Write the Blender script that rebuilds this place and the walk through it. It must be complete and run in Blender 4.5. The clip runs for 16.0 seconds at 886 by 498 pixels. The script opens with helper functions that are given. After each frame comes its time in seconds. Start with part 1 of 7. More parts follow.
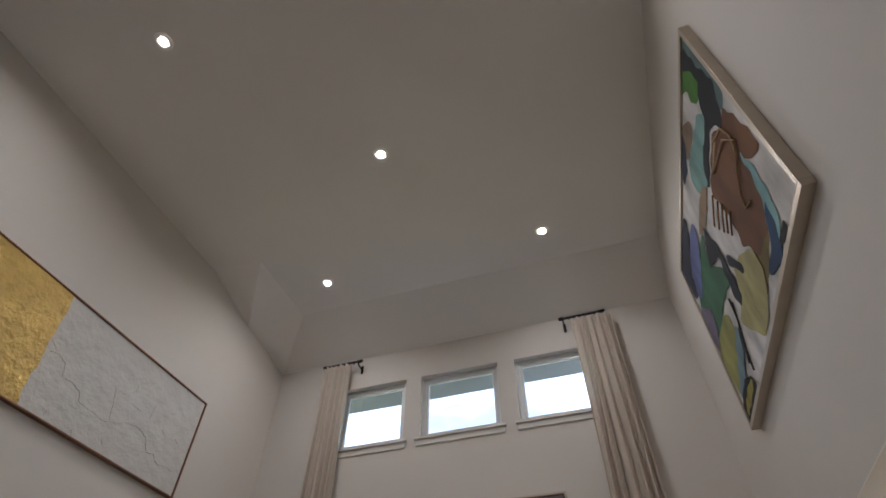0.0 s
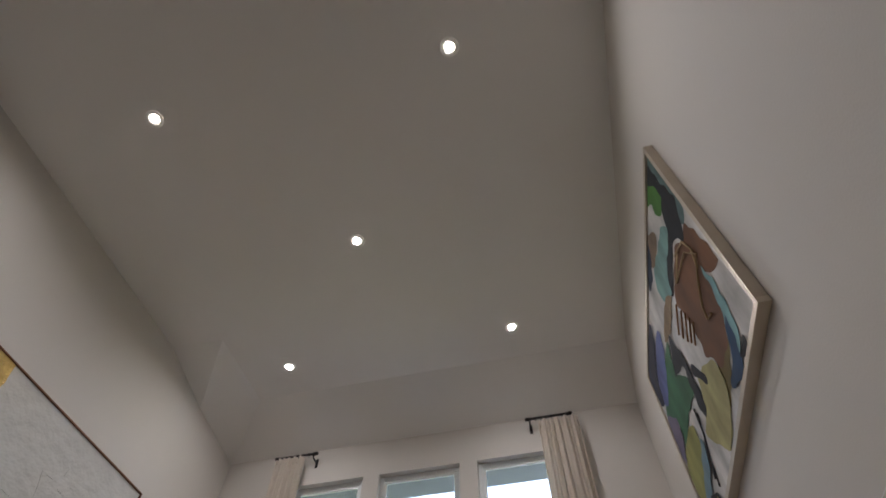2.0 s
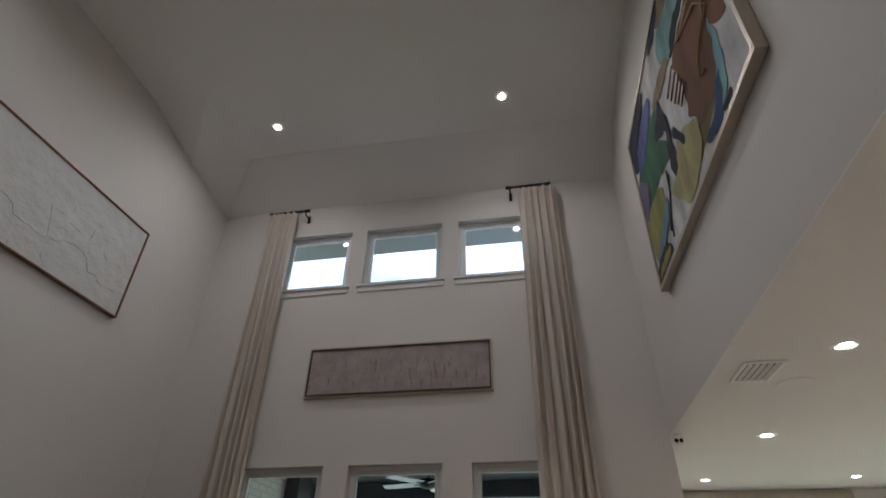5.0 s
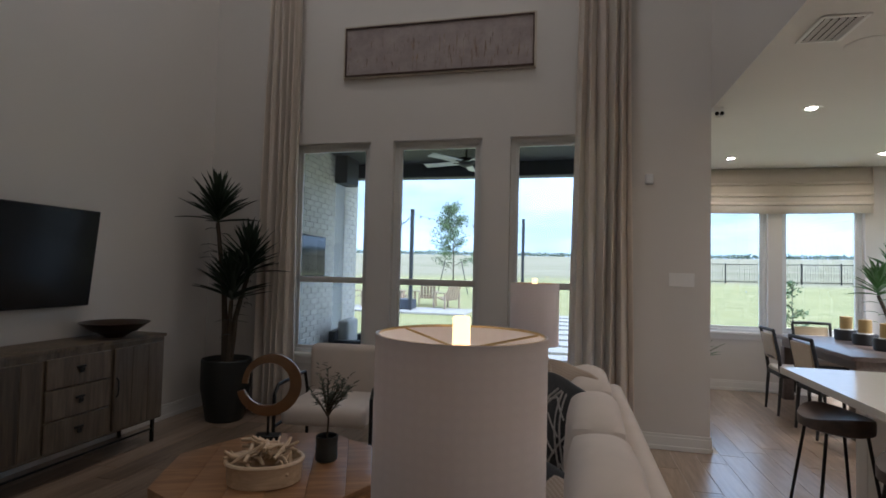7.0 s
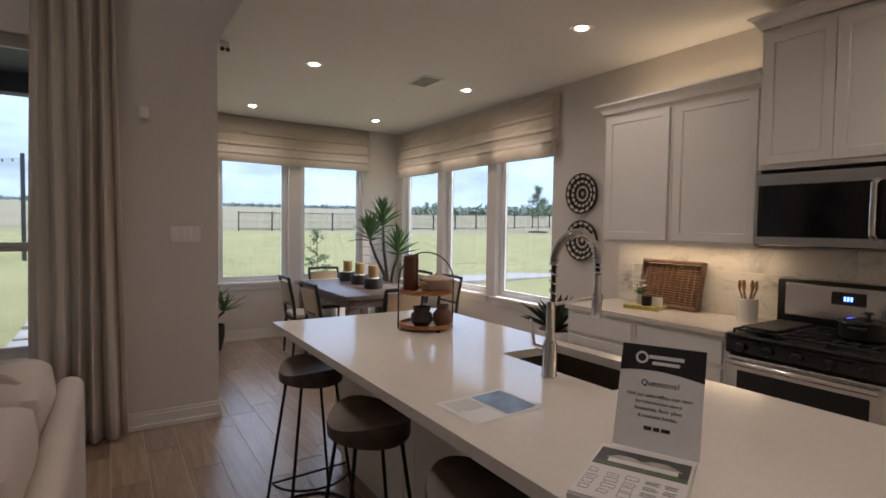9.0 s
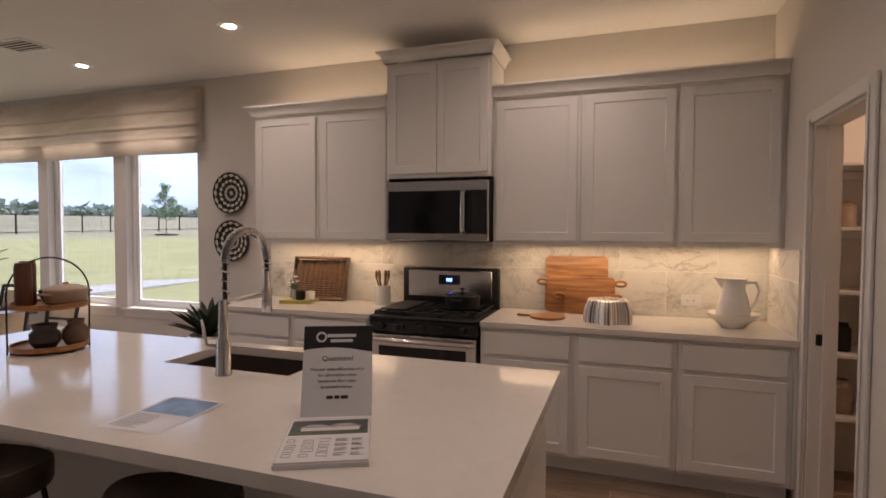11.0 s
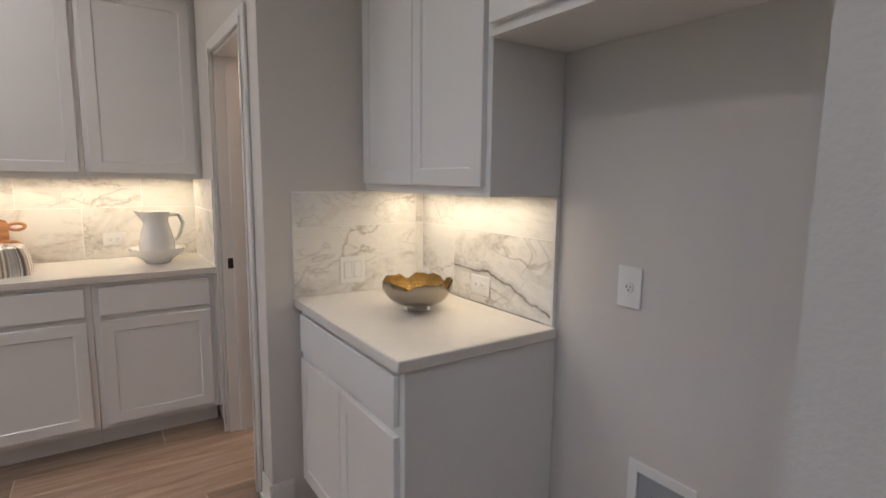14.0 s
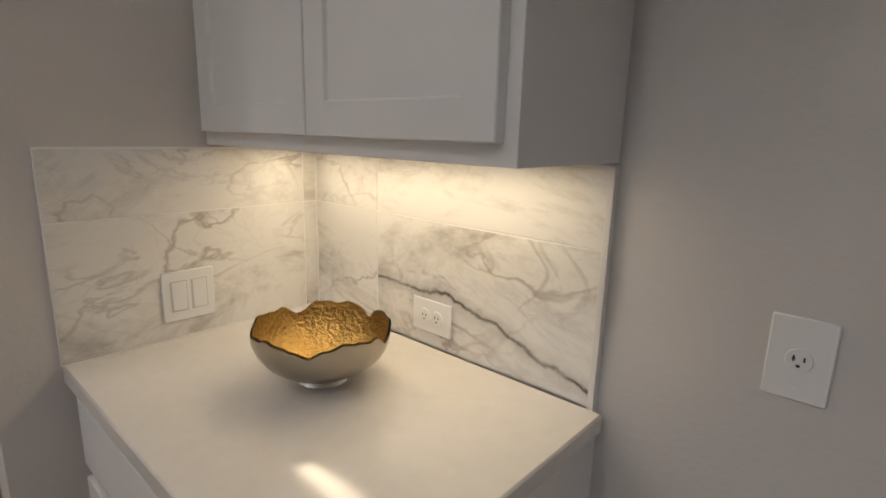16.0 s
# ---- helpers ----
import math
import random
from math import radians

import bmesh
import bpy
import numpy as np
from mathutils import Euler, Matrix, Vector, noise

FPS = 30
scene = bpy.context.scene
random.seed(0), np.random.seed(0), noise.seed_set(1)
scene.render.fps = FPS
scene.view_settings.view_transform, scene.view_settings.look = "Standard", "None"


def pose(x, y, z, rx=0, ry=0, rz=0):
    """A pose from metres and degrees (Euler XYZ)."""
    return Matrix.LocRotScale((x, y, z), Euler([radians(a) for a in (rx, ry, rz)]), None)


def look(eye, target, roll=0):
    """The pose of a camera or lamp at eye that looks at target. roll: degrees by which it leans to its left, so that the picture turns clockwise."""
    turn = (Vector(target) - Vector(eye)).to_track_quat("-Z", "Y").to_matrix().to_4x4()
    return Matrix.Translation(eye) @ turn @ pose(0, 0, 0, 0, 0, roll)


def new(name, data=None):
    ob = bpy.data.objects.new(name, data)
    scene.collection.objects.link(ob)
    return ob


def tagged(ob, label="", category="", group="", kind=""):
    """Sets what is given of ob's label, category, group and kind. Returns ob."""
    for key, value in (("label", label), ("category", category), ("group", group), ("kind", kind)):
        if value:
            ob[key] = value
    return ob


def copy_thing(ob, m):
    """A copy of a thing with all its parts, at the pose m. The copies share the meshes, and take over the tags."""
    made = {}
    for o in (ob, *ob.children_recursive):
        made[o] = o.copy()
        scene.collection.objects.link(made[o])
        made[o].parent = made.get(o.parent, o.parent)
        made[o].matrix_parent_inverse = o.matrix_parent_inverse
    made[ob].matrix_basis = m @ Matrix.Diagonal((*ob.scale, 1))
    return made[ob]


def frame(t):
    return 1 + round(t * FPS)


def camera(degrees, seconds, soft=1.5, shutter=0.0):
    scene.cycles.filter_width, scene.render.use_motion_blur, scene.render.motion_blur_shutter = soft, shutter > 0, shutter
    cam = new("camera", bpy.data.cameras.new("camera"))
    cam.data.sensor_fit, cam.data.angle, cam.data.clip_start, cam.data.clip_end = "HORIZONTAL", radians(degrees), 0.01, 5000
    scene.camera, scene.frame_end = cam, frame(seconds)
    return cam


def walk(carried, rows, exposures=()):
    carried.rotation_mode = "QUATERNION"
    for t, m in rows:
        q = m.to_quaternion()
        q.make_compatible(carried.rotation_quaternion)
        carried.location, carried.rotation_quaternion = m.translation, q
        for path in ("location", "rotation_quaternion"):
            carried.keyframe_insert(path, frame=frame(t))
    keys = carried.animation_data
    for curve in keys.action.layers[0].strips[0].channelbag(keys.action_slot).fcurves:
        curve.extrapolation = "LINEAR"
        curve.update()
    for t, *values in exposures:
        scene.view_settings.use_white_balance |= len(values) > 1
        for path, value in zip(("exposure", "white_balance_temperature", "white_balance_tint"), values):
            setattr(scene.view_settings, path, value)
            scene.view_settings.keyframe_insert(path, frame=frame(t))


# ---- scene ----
cam = camera(80.6, 16.0, soft=1.7)
PATH = [
    (0, (0.998, 1.357, 1.9), (0.568, 2.648, 3.366), 0.1),
    (0.5, (1.001, 1.348, 1.913), (0.622, 2.555, 3.463), 0.3),
    (1, (1.012, 1.351, 1.92), (0.673, 2.486, 3.532), 0.7),
    (1.5, (1.01, 1.353, 1.906), (0.714, 2.448, 3.554), 0.6),
    (2, (1.021, 1.336, 1.906), (0.76, 2.4, 3.579), 0.3),
    (2.5, (1.017, 1.339, 1.903), (0.785, 2.378, 3.596), 0.2),
    (3, (1.006, 1.35, 1.884), (0.793, 2.388, 3.58), -0.0),
    (3.2, (0.994, 1.361, 1.871), (0.787, 2.406, 3.564), -0.1),
    (5.3, (0.943, 1.45, 1.635), (0.603, 3.166, 2.605), 1.1),
    (5.5, (0.917, 1.457, 1.608), (0.559, 3.221, 2.48), 1.2),
    (6, (0.91, 1.438, 1.591), (0.489, 3.3, 2.188), 1.4),
    (6.5, (0.834, 1.456, 1.491), (0.39, 3.375, 1.837), 1.3),
    (7, (0.85, 1.467, 1.458), (0.384, 3.41, 1.537), 1.4),
    (7.5, (0.952, 1.648, 1.427), (0.647, 3.621, 1.322), 1.0),
    (8, (1.107, 1.869, 1.451), (1.326, 3.85, 1.291), 1.5),
    (8.5, (1.248, 1.93, 1.496), (1.972, 3.791, 1.384), 1.5),
    (9, (1.301, 1.923, 1.505), (2.379, 3.605, 1.418), 0.8),
    (9.2, (1.265, 1.938, 1.484), (2.472, 3.532, 1.416), 0.6),
    (11.3, (1.115, 1.934, 1.488), (3.044, 2.451, 1.378), -0.0),
    (11.5, (1.122, 1.911, 1.505), (3.069, 2.346, 1.362), -0.2),
    (12, (1.139, 1.808, 1.502), (3.123, 1.982, 1.321), 0.0),
    (12.5, (1.164, 1.75, 1.504), (3.145, 1.551, 1.314), -0.0),
    (13, (1.174, 1.672, 1.492), (3.083, 1.1, 1.322), -0.2),
    (13.5, (1.19, 1.646, 1.461), (2.965, 0.734, 1.325), 0.2),
    (14, (1.255, 1.591, 1.416), (2.902, 0.489, 1.146), 0.6),
    (14.5, (1.441, 1.444, 1.389), (2.997, 0.273, 0.929), 0.7),
    (15, (1.593, 1.363, 1.402), (3.105, 0.138, 0.936), 0.7),
    (15.5, (1.876, 1.291, 1.412), (3.353, 0.017, 0.969), 0.8),
    (16, (2.116, 1.147, 1.401), (3.418, -0.307, 0.967), 1.6),
]
walk(cam, [(t, look(eye, target, roll)) for t, eye, target, roll in PATH],
     [(0, 2.52, 6100, 14), (3, 2.57, 6100, 14), (5.5, 2.12, 5800, 12), (6.5, 1.97, 5850, 12), (7, 1.97, 5950, 13), (7.5, 2.07, 6150, 14), (8, 1.84, 6000, 14), (8.5, 1.62, 6300, 17), (9, 1.62, 6600, 20), (11.3, 1.75, 6900, 28), (12.5, 1.92, 6700, 25), (13.5, 2.42, 5700, 16), (15, 2.52, 5450, 12), (16, 2.22, 5800, 12)])

# ---------------- light ----------------
world = bpy.data.worlds.new("world")
scene.world = world
world.use_nodes = True
wn, wl = world.node_tree.nodes, world.node_tree.links
sky = wn.new("ShaderNodeTexSky")
sky.sky_type, sky.sun_disc = "NISHITA", False
sky.sun_elevation, sky.sun_rotation = radians(48), radians(120)
sky.air_density, sky.dust_density, sky.ozone_density = 1.0, 1.6, 1.0
wtc = wn.new("ShaderNodeTexCoord")
wmap = wn.new("ShaderNodeMapping")
wmap.inputs["Scale"].default_value = (1.0, 1.0, 3.2)
wno = wn.new("ShaderNodeTexNoise")
wno.inputs["Scale"].default_value, wno.inputs["Detail"].default_value, wno.inputs["Roughness"].default_value = 3.2, 9, .62
wr = wn.new("ShaderNodeValToRGB")
wr.color_ramp.elements[0].position, wr.color_ramp.elements[1].position = .34, .60
wr.color_ramp.elements[0].color = (.30, .30, .30, 1)
wmix = wn.new("ShaderNodeMixRGB")
wsep = wn.new("ShaderNodeSeparateXYZ")
whi = wn.new("ShaderNodeMapRange")
whi.inputs["From Min"].default_value, whi.inputs["From Max"].default_value = .18, .60
wcl = wn.new("ShaderNodeMixRGB")
wcl.inputs["Color1"].default_value, wcl.inputs["Color2"].default_value = (8.6, 12.1, 16.2, 1), (16.0, 19.0, 22.5, 1)
wl.new(wtc.outputs["Generated"], wsep.inputs[0])
wl.new(wsep.outputs["Z"], whi.inputs["Value"])
wl.new(whi.outputs["Result"], wcl.inputs["Fac"])
wl.new(wcl.outputs["Color"], wmix.inputs["Color2"])
wl.new(wtc.outputs["Generated"], wmap.inputs["Vector"])
wl.new(wmap.outputs["Vector"], wno.inputs["Vector"])
wl.new(wno.outputs["Fac"], wr.inputs["Fac"])
wl.new(wr.outputs["Color"], wmix.inputs["Fac"])
wl.new(sky.outputs["Color"], wmix.inputs["Color1"])
wl.new(wmix.outputs["Color"], wn["Background"].inputs["Color"])
wn["Background"].inputs["Strength"].default_value = .15

sun_data = bpy.data.lights.new("sun", "SUN")
sun_data.energy, sun_data.angle, sun_data.color = 3.0, radians(14), (1, .96, .9)
sun = new("sun", sun_data)
sun.matrix_world = look((0, 0, 20), (-9, 3.5, 9.2))


def area_lamp(name, m, sx, sy, watts, col, spread=180, shape="RECTANGLE"):
    d = bpy.data.lights.new(name, "AREA")
    d.shape, d.size, d.size_y, d.energy, d.color, d.spread = shape, sx, sy, watts, col, radians(spread)
    o = new(name, d)
    o.matrix_world = m
    return o


WARM = (1.0, .72, .48)
STRIP = (1.0, .775, .47)
SOFTW = (1.0, .87, .74)
COOLW = (1.0, .95, .89)
# ---------------- materials ----------------


def nodes_of(name):
    m = bpy.data.materials.new(name)
    m.use_nodes = True
    nt = m.node_tree
    return m, nt.nodes, nt.links, nt.nodes["Principled BSDF"]


def ramp(n, stops, interp="LINEAR"):
    r = n.new("ShaderNodeValToRGB")
    r.color_ramp.interpolation = interp
    while len(r.color_ramp.elements) < len(stops):
        r.color_ramp.elements.new(.5)
    for e, (p, c) in zip(r.color_ramp.elements, stops):
        e.position, e.color = p, (*c, 1)
    return r


def coords(n, l, scale=(1, 1, 1), rot=(0, 0, 0), obj=True):
    tc, mp = n.new("ShaderNodeTexCoord"), n.new("ShaderNodeMapping")
    mp.inputs["Scale"].default_value = scale
    mp.inputs["Rotation"].default_value = [radians(a) for a in rot]
    l.new(tc.outputs["Object"], mp.inputs["Vector"])
    return mp.outputs["Vector"]


def noise_tex(n, l, vec, scale, detail=4, rough=.55, dist=0):
    t = n.new("ShaderNodeTexNoise")
    t.inputs["Scale"].default_value, t.inputs["Detail"].default_value = scale, detail
    t.inputs["Roughness"].default_value, t.inputs["Distortion"].default_value = rough, dist
    l.new(vec, t.inputs["Vector"])
    return t.outputs["Fac"]


def bumped(n, l, p, height, strength, dist=.01):
    b = n.new("ShaderNodeBump")
    b.inputs["Strength"].default_value, b.inputs["Distance"].default_value = strength, dist
    l.new(height, b.inputs["Height"])
    l.new(b.outputs["Normal"], p.inputs["Normal"])


def mul(c, k):
    return tuple(min(1, v * k) for v in c)


def mat(name, col, rough=.5, metal=0.0, var=.08, scale=6, bump=0.0, bscale=180, stretch=(1, 1, 1), coat=0.0, rvar=.12, rnd=0.0, dist=.004):
    m, n, l, p = nodes_of(name)
    v = coords(n, l, stretch)
    big = noise_tex(n, l, v, scale, 5)
    r = ramp(n, [(.25, mul(col, 1 - var)), (.75, mul(col, 1 + var))])
    l.new(big, r.inputs["Fac"])
    out = r.outputs["Color"]
    if rnd:
        oi, hs = n.new("ShaderNodeObjectInfo"), n.new("ShaderNodeHueSaturation")
        mr = n.new("ShaderNodeMapRange")
        mr.inputs["To Min"].default_value, mr.inputs["To Max"].default_value = 1 - rnd, 1 + rnd
        l.new(oi.outputs["Random"], mr.inputs["Value"])
        l.new(mr.outputs["Result"], hs.inputs["Value"])
        l.new(out, hs.inputs["Color"])
        out = hs.outputs["Color"]
    l.new(out, p.inputs["Base Color"])
    fine = noise_tex(n, l, v, bscale, 3)
    rr = n.new("ShaderNodeMapRange")
    rr.inputs["To Min"].default_value, rr.inputs["To Max"].default_value = max(.02, rough - rvar / 2), min(1, rough + rvar / 2)
    l.new(noise_tex(n, l, v, scale * 4, 4), rr.inputs["Value"])
    l.new(rr.outputs["Result"], p.inputs["Roughness"])
    p.inputs["Metallic"].default_value = metal
    p.inputs["Coat Weight"].default_value = coat
    if bump:
        bumped(n, l, p, fine, bump, dist)
    return m


def wood(name, dark, light, rough=.45, along=1, grain=14, rnd=.0, coat=0.0, bump=.12):
    m, n, l, p = nodes_of(name)
    s = [grain, grain, grain]
    s[along] = grain * .08
    v = coords(n, l, s)
    if rnd:
        oi, va = n.new("ShaderNodeObjectInfo"), n.new("ShaderNodeVectorMath")
        va.operation = "MULTIPLY_ADD"
        va.inputs[1].default_value = (37, 53, 29)
        l.new(oi.outputs["Random"], va.inputs[0])
        l.new(v, va.inputs[2])
        v = va.outputs["Vector"]
    a = noise_tex(n, l, v, 1.0, 6, .6, 1.2)
    b = noise_tex(n, l, v, 5.0, 4, .6, .4)
    mx = n.new("ShaderNodeMath")
    mx.operation = "MULTIPLY_ADD"
    mx.inputs[1].default_value = .45
    l.new(b, mx.inputs[0])
    l.new(a, mx.inputs[2])
    r = ramp(n, [(.45, dark), (.72, tuple((x + y) / 2 for x, y in zip(dark, light))), (.95, light)])
    l.new(mx.outputs[0], r.inputs["Fac"])
    out = r.outputs["Color"]
    if rnd:
        hs, mr = n.new("ShaderNodeHueSaturation"), n.new("ShaderNodeMapRange")
        mr.inputs["To Min"].default_value, mr.inputs["To Max"].default_value = 1 - rnd, 1 + rnd
        l.new(oi.outputs["Random"], mr.inputs["Value"])
        l.new(mr.outputs["Result"], hs.inputs["Value"])
        l.new(out, hs.inputs["Color"])
        out = hs.outputs["Color"]
    l.new(out, p.inputs["Base Color"])
    p.inputs["Roughness"].default_value = rough
    p.inputs["Coat Weight"].default_value = coat
    p.inputs["Coat Roughness"].default_value = .25
    bumped(n, l, p, b, bump, .003)
    return m


def marble(name, bold=False):
    m, n, l, p = nodes_of(name)
    tc = n.new("ShaderNodeNewGeometry")
    oi = n.new("ShaderNodeObjectInfo")
    va = n.new("ShaderNodeVectorMath")
    va.operation = "MULTIPLY_ADD"
    va.inputs[1].default_value = (11, 17, 23)
    l.new(oi.outputs["Random"], va.inputs[0])
    l.new(tc.outputs["Position"], va.inputs[2])
    mp = n.new("ShaderNodeMapping")
    mp.inputs["Scale"].default_value = (1.9, 1.9, 3.4)
    mp.inputs["Rotation"].default_value = (radians(24), radians(18), radians(12))
    l.new(va.outputs["Vector"], mp.inputs["Vector"])
    v = mp.outputs["Vector"]

    def vein(scale, width, dist):
        f = noise_tex(n, l, v, scale, 5, .55, dist)
        s = n.new("ShaderNodeMath")
        s.operation = "SUBTRACT"
        s.inputs[1].default_value = .5
        l.new(f, s.inputs[0])
        a = n.new("ShaderNodeMath")
        a.operation = "ABSOLUTE"
        l.new(s.outputs[0], a.inputs[0])
        k = n.new("ShaderNodeMapRange")
        k.inputs["From Max"].default_value = width
        k.inputs["To Min"].default_value, k.inputs["To Max"].default_value = 1, 0
        l.new(a.outputs[0], k.inputs["Value"])
        return k.outputs["Result"]
    cloud = ramp(n, [(.50, (.80, .775, .725)), (.57, (.68, .65, .60)), (.70, (.34, .315, .285))])
    l.new(noise_tex(n, l, v, 1.15, 10, .72, .6), cloud.inputs["Fac"])
    patch = ramp(n, [(.47, (0, 0, 0)), (.62, (1, 1, 1))])
    l.new(noise_tex(n, l, v, .9, 3), patch.inputs["Fac"])
    cur = cloud.outputs["Color"]
    for sc, w, di, c, k in ((.85, .012, .6, (.20, .16, .12), .5), (1.5, .022, .9, (.34, .30, .26), .45), (4.0, .03, 1.0, (.46, .42, .36), .2)):
        mu = n.new("ShaderNodeMath")
        mu.operation = "MULTIPLY"
        l.new(vein(sc, w, di), mu.inputs[0])
        l.new(patch.outputs["Color"], mu.inputs[1])
        mk = n.new("ShaderNodeMath")
        mk.operation = "MULTIPLY"
        mk.inputs[1].default_value = k
        l.new(mu.outputs[0], mk.inputs[0])
        mm = n.new("ShaderNodeMixRGB")
        mm.inputs["Color2"].default_value = (*c, 1)
        l.new(mk.outputs[0], mm.inputs["Fac"])
        l.new(cur, mm.inputs["Color1"])
        cur = mm.outputs["Color"]

    def calc(op, a, b, c=None):
        q = n.new("ShaderNodeMath")
        q.operation = op
        for i, w in enumerate((a, b, c)):
            if isinstance(w, (int, float)):
                q.inputs[i].default_value = w
            elif w is not None:
                l.new(w, q.inputs[i])
        return q.outputs[0]
    if bold:
        # one bold dark vein that runs level, then falls across the tile
        sp = n.new("ShaderNodeSeparateXYZ")
        l.new(tc.outputs["Position"], sp.inputs[0])
        fall = calc("MAXIMUM", calc("SUBTRACT", 2.85, sp.outputs["X"]), 0)
        mid = calc("MULTIPLY_ADD", fall, .27, sp.outputs["Z"])
        wob = calc("MULTIPLY_ADD", noise_tex(n, l, tc.outputs["Position"], 9, 6, .6, .4), .07, mid)
        far = calc("ABSOLUTE", calc("SUBTRACT", wob, 1.080), 0)
        for w, c, k in ((.030, (.40, .38, .36), .55), (.0075, (.10, .075, .05), .95)):
            kk = n.new("ShaderNodeMapRange")
            l.new(far, kk.inputs["Value"])
            kk.inputs["From Max"].default_value = w
            kk.inputs["To Min"].default_value, kk.inputs["To Max"].default_value = k, 0
            fm_ = calc("MULTIPLY", kk.outputs["Result"], noise_tex(n, l, tc.outputs["Position"], 14, 4))
            fm_ = calc("MINIMUM", calc("MULTIPLY", fm_, 1.9), 1)
            mm = n.new("ShaderNodeMixRGB")
            mm.inputs["Color2"].default_value = (*c, 1)
            l.new(fm_, mm.inputs["Fac"])
            l.new(cur, mm.inputs["Color1"])
            cur = mm.outputs["Color"]
    l.new(cur, p.inputs["Base Color"])
    p.inputs["Roughness"].default_value = .22
    return m


def glow(name, col, strength):
    m, n, l, p = nodes_of(name)
    p.inputs["Base Color"].default_value = (*col, 1)
    p.inputs["Emission Color"].default_value = (*col, 1)
    p.inputs["Emission Strength"].default_value = strength
    return m


def pane_glass(name, tint=(1, 1, 1), gloss=.9):
    m, n, l, p = nodes_of(name)
    n.remove(p)
    t, g, mx, f = n.new("ShaderNodeBsdfTransparent"), n.new("ShaderNodeBsdfGlossy"), n.new("ShaderNodeMixShader"), n.new("ShaderNodeLayerWeight")
    t.inputs["Color"].default_value = (*tint, 1)
    g.inputs["Roughness"].default_value = .02
    pw_, ma = n.new("ShaderNodeMath"), n.new("ShaderNodeMath")
    pw_.operation, ma.operation = "POWER", "MULTIPLY_ADD"
    pw_.inputs[1].default_value = 5
    ma.inputs[1].default_value, ma.inputs[2].default_value = .7, .04
    l.new(f.outputs["Facing"], pw_.inputs[0])
    l.new(pw_.outputs[0], ma.inputs[0])
    l.new(ma.outputs[0], mx.inputs["Fac"])
    l.new(t.outputs[0], mx.inputs[1])
    l.new(g.outputs[0], mx.inputs[2])
    l.new(mx.outputs[0], n["Material Output"].inputs["Surface"])
    return m


def weave(name, c1, c2, sx=260, rough=.9, var=.1, bump=.3, trans=0.0):
    m, n, l, p = nodes_of(name)
    v = coords(n, l)
    w1, w2 = n.new("ShaderNodeTexWave"), n.new("ShaderNodeTexWave")
    w1.bands_direction, w2.bands_direction = "X", "Z"
    for w in (w1, w2):
        w.inputs["Scale"].default_value, w.inputs["Distortion"].default_value = sx / 6.28, 1.2
        l.new(v, w.inputs["Vector"])
    mx = n.new("ShaderNodeMath")
    mx.operation = "MULTIPLY"
    l.new(w1.outputs["Fac"], mx.inputs[0])
    l.new(w2.outputs["Fac"], mx.inputs[1])
    a = n.new("ShaderNodeMath")
    a.operation = "MULTIPLY_ADD"
    a.inputs[1].default_value = .5
    l.new(noise_tex(n, l, v, 9, 5), a.inputs[0])
    l.new(mx.outputs[0], a.inputs[2])
    r = ramp(n, [(.15, c1), (.85, c2)])
    l.new(a.outputs[0], r.inputs["Fac"])
    l.new(r.outputs["Color"], p.inputs["Base Color"])
    p.inputs["Roughness"].default_value = rough
    if "Sheen Weight" in p.inputs:
        p.inputs["Sheen Weight"].default_value = .25
    if trans:
        tr, ms = n.new("ShaderNodeBsdfTranslucent"), n.new("ShaderNodeMixShader")
        ms.inputs["Fac"].default_value = trans
        l.new(r.outputs["Color"], tr.inputs["Color"])
        l.new(p.outputs[0], ms.inputs[1])
        l.new(tr.outputs[0], ms.inputs[2])
        l.new(ms.outputs[0], n["Material Output"].inputs["Surface"])
    bumped(n, l, p, a.outputs[0], bump, .002)
    return m


M = {}
M["wall"] = mat("wall_paint", (.64, .605, .565), .75, var=.02, scale=1.2, bump=.22, bscale=95, dist=.004)
M["ceil"] = mat("ceiling_paint", (.80, .785, .76), .8, var=.02, scale=1.0, bump=.3, bscale=80, dist=.003)
M["trim"] = mat("trim_paint", (.72, .70, .665), .4, var=.02)
M["cab"] = mat("cabinet_paint", (.76, .745, .715), .38, var=.025, scale=3, bump=.02)
M["quartz"] = mat("white_quartz", (.73, .69, .625), .12, var=.03, scale=30, rvar=.05)
M["floor"] = wood("plank_tile", (.165, .105, .068), (.375, .27, .187), .3, 1, 16, .3, .9, .05)
M["grout"] = mat("grout", (.50, .44, .38), .85)
M["marble"] = marble("marble_tile")
M["marble_vein"] = marble("marble_tile_bold", True)
M["steel"] = mat("stainless_steel", (.72, .71, .70), .24, 1.0, .05, 3, .02, 300, (1, 30, 30))
M["chrome"] = mat("chrome", (.80, .80, .80), .1, 1.0, .02, rvar=.05)
M["blackglass"] = mat("black_glass", (.010, .010, .011), .06, var=.02, rvar=.03)
M["blackmetal"] = mat("black_metal", (.018, .017, .016), .42, .6, .15, 10)
M["castiron"] = mat("cast_iron", (.016, .016, .016), .55, .3, .2, 20, .1)
M["glass"] = pane_glass("window_glass", (.215, .228, .242))
M["vinyl"] = mat("window_vinyl", (.66, .65, .62), .42, var=.02)
M["winframe"] = mat("window_frame_light", (.74, .76, .77), .4, var=.02)
M["curtain"] = weave("curtain_linen", (.72, .64, .56), (.90, .83, .74), 420, .95, .1, .5, .4)
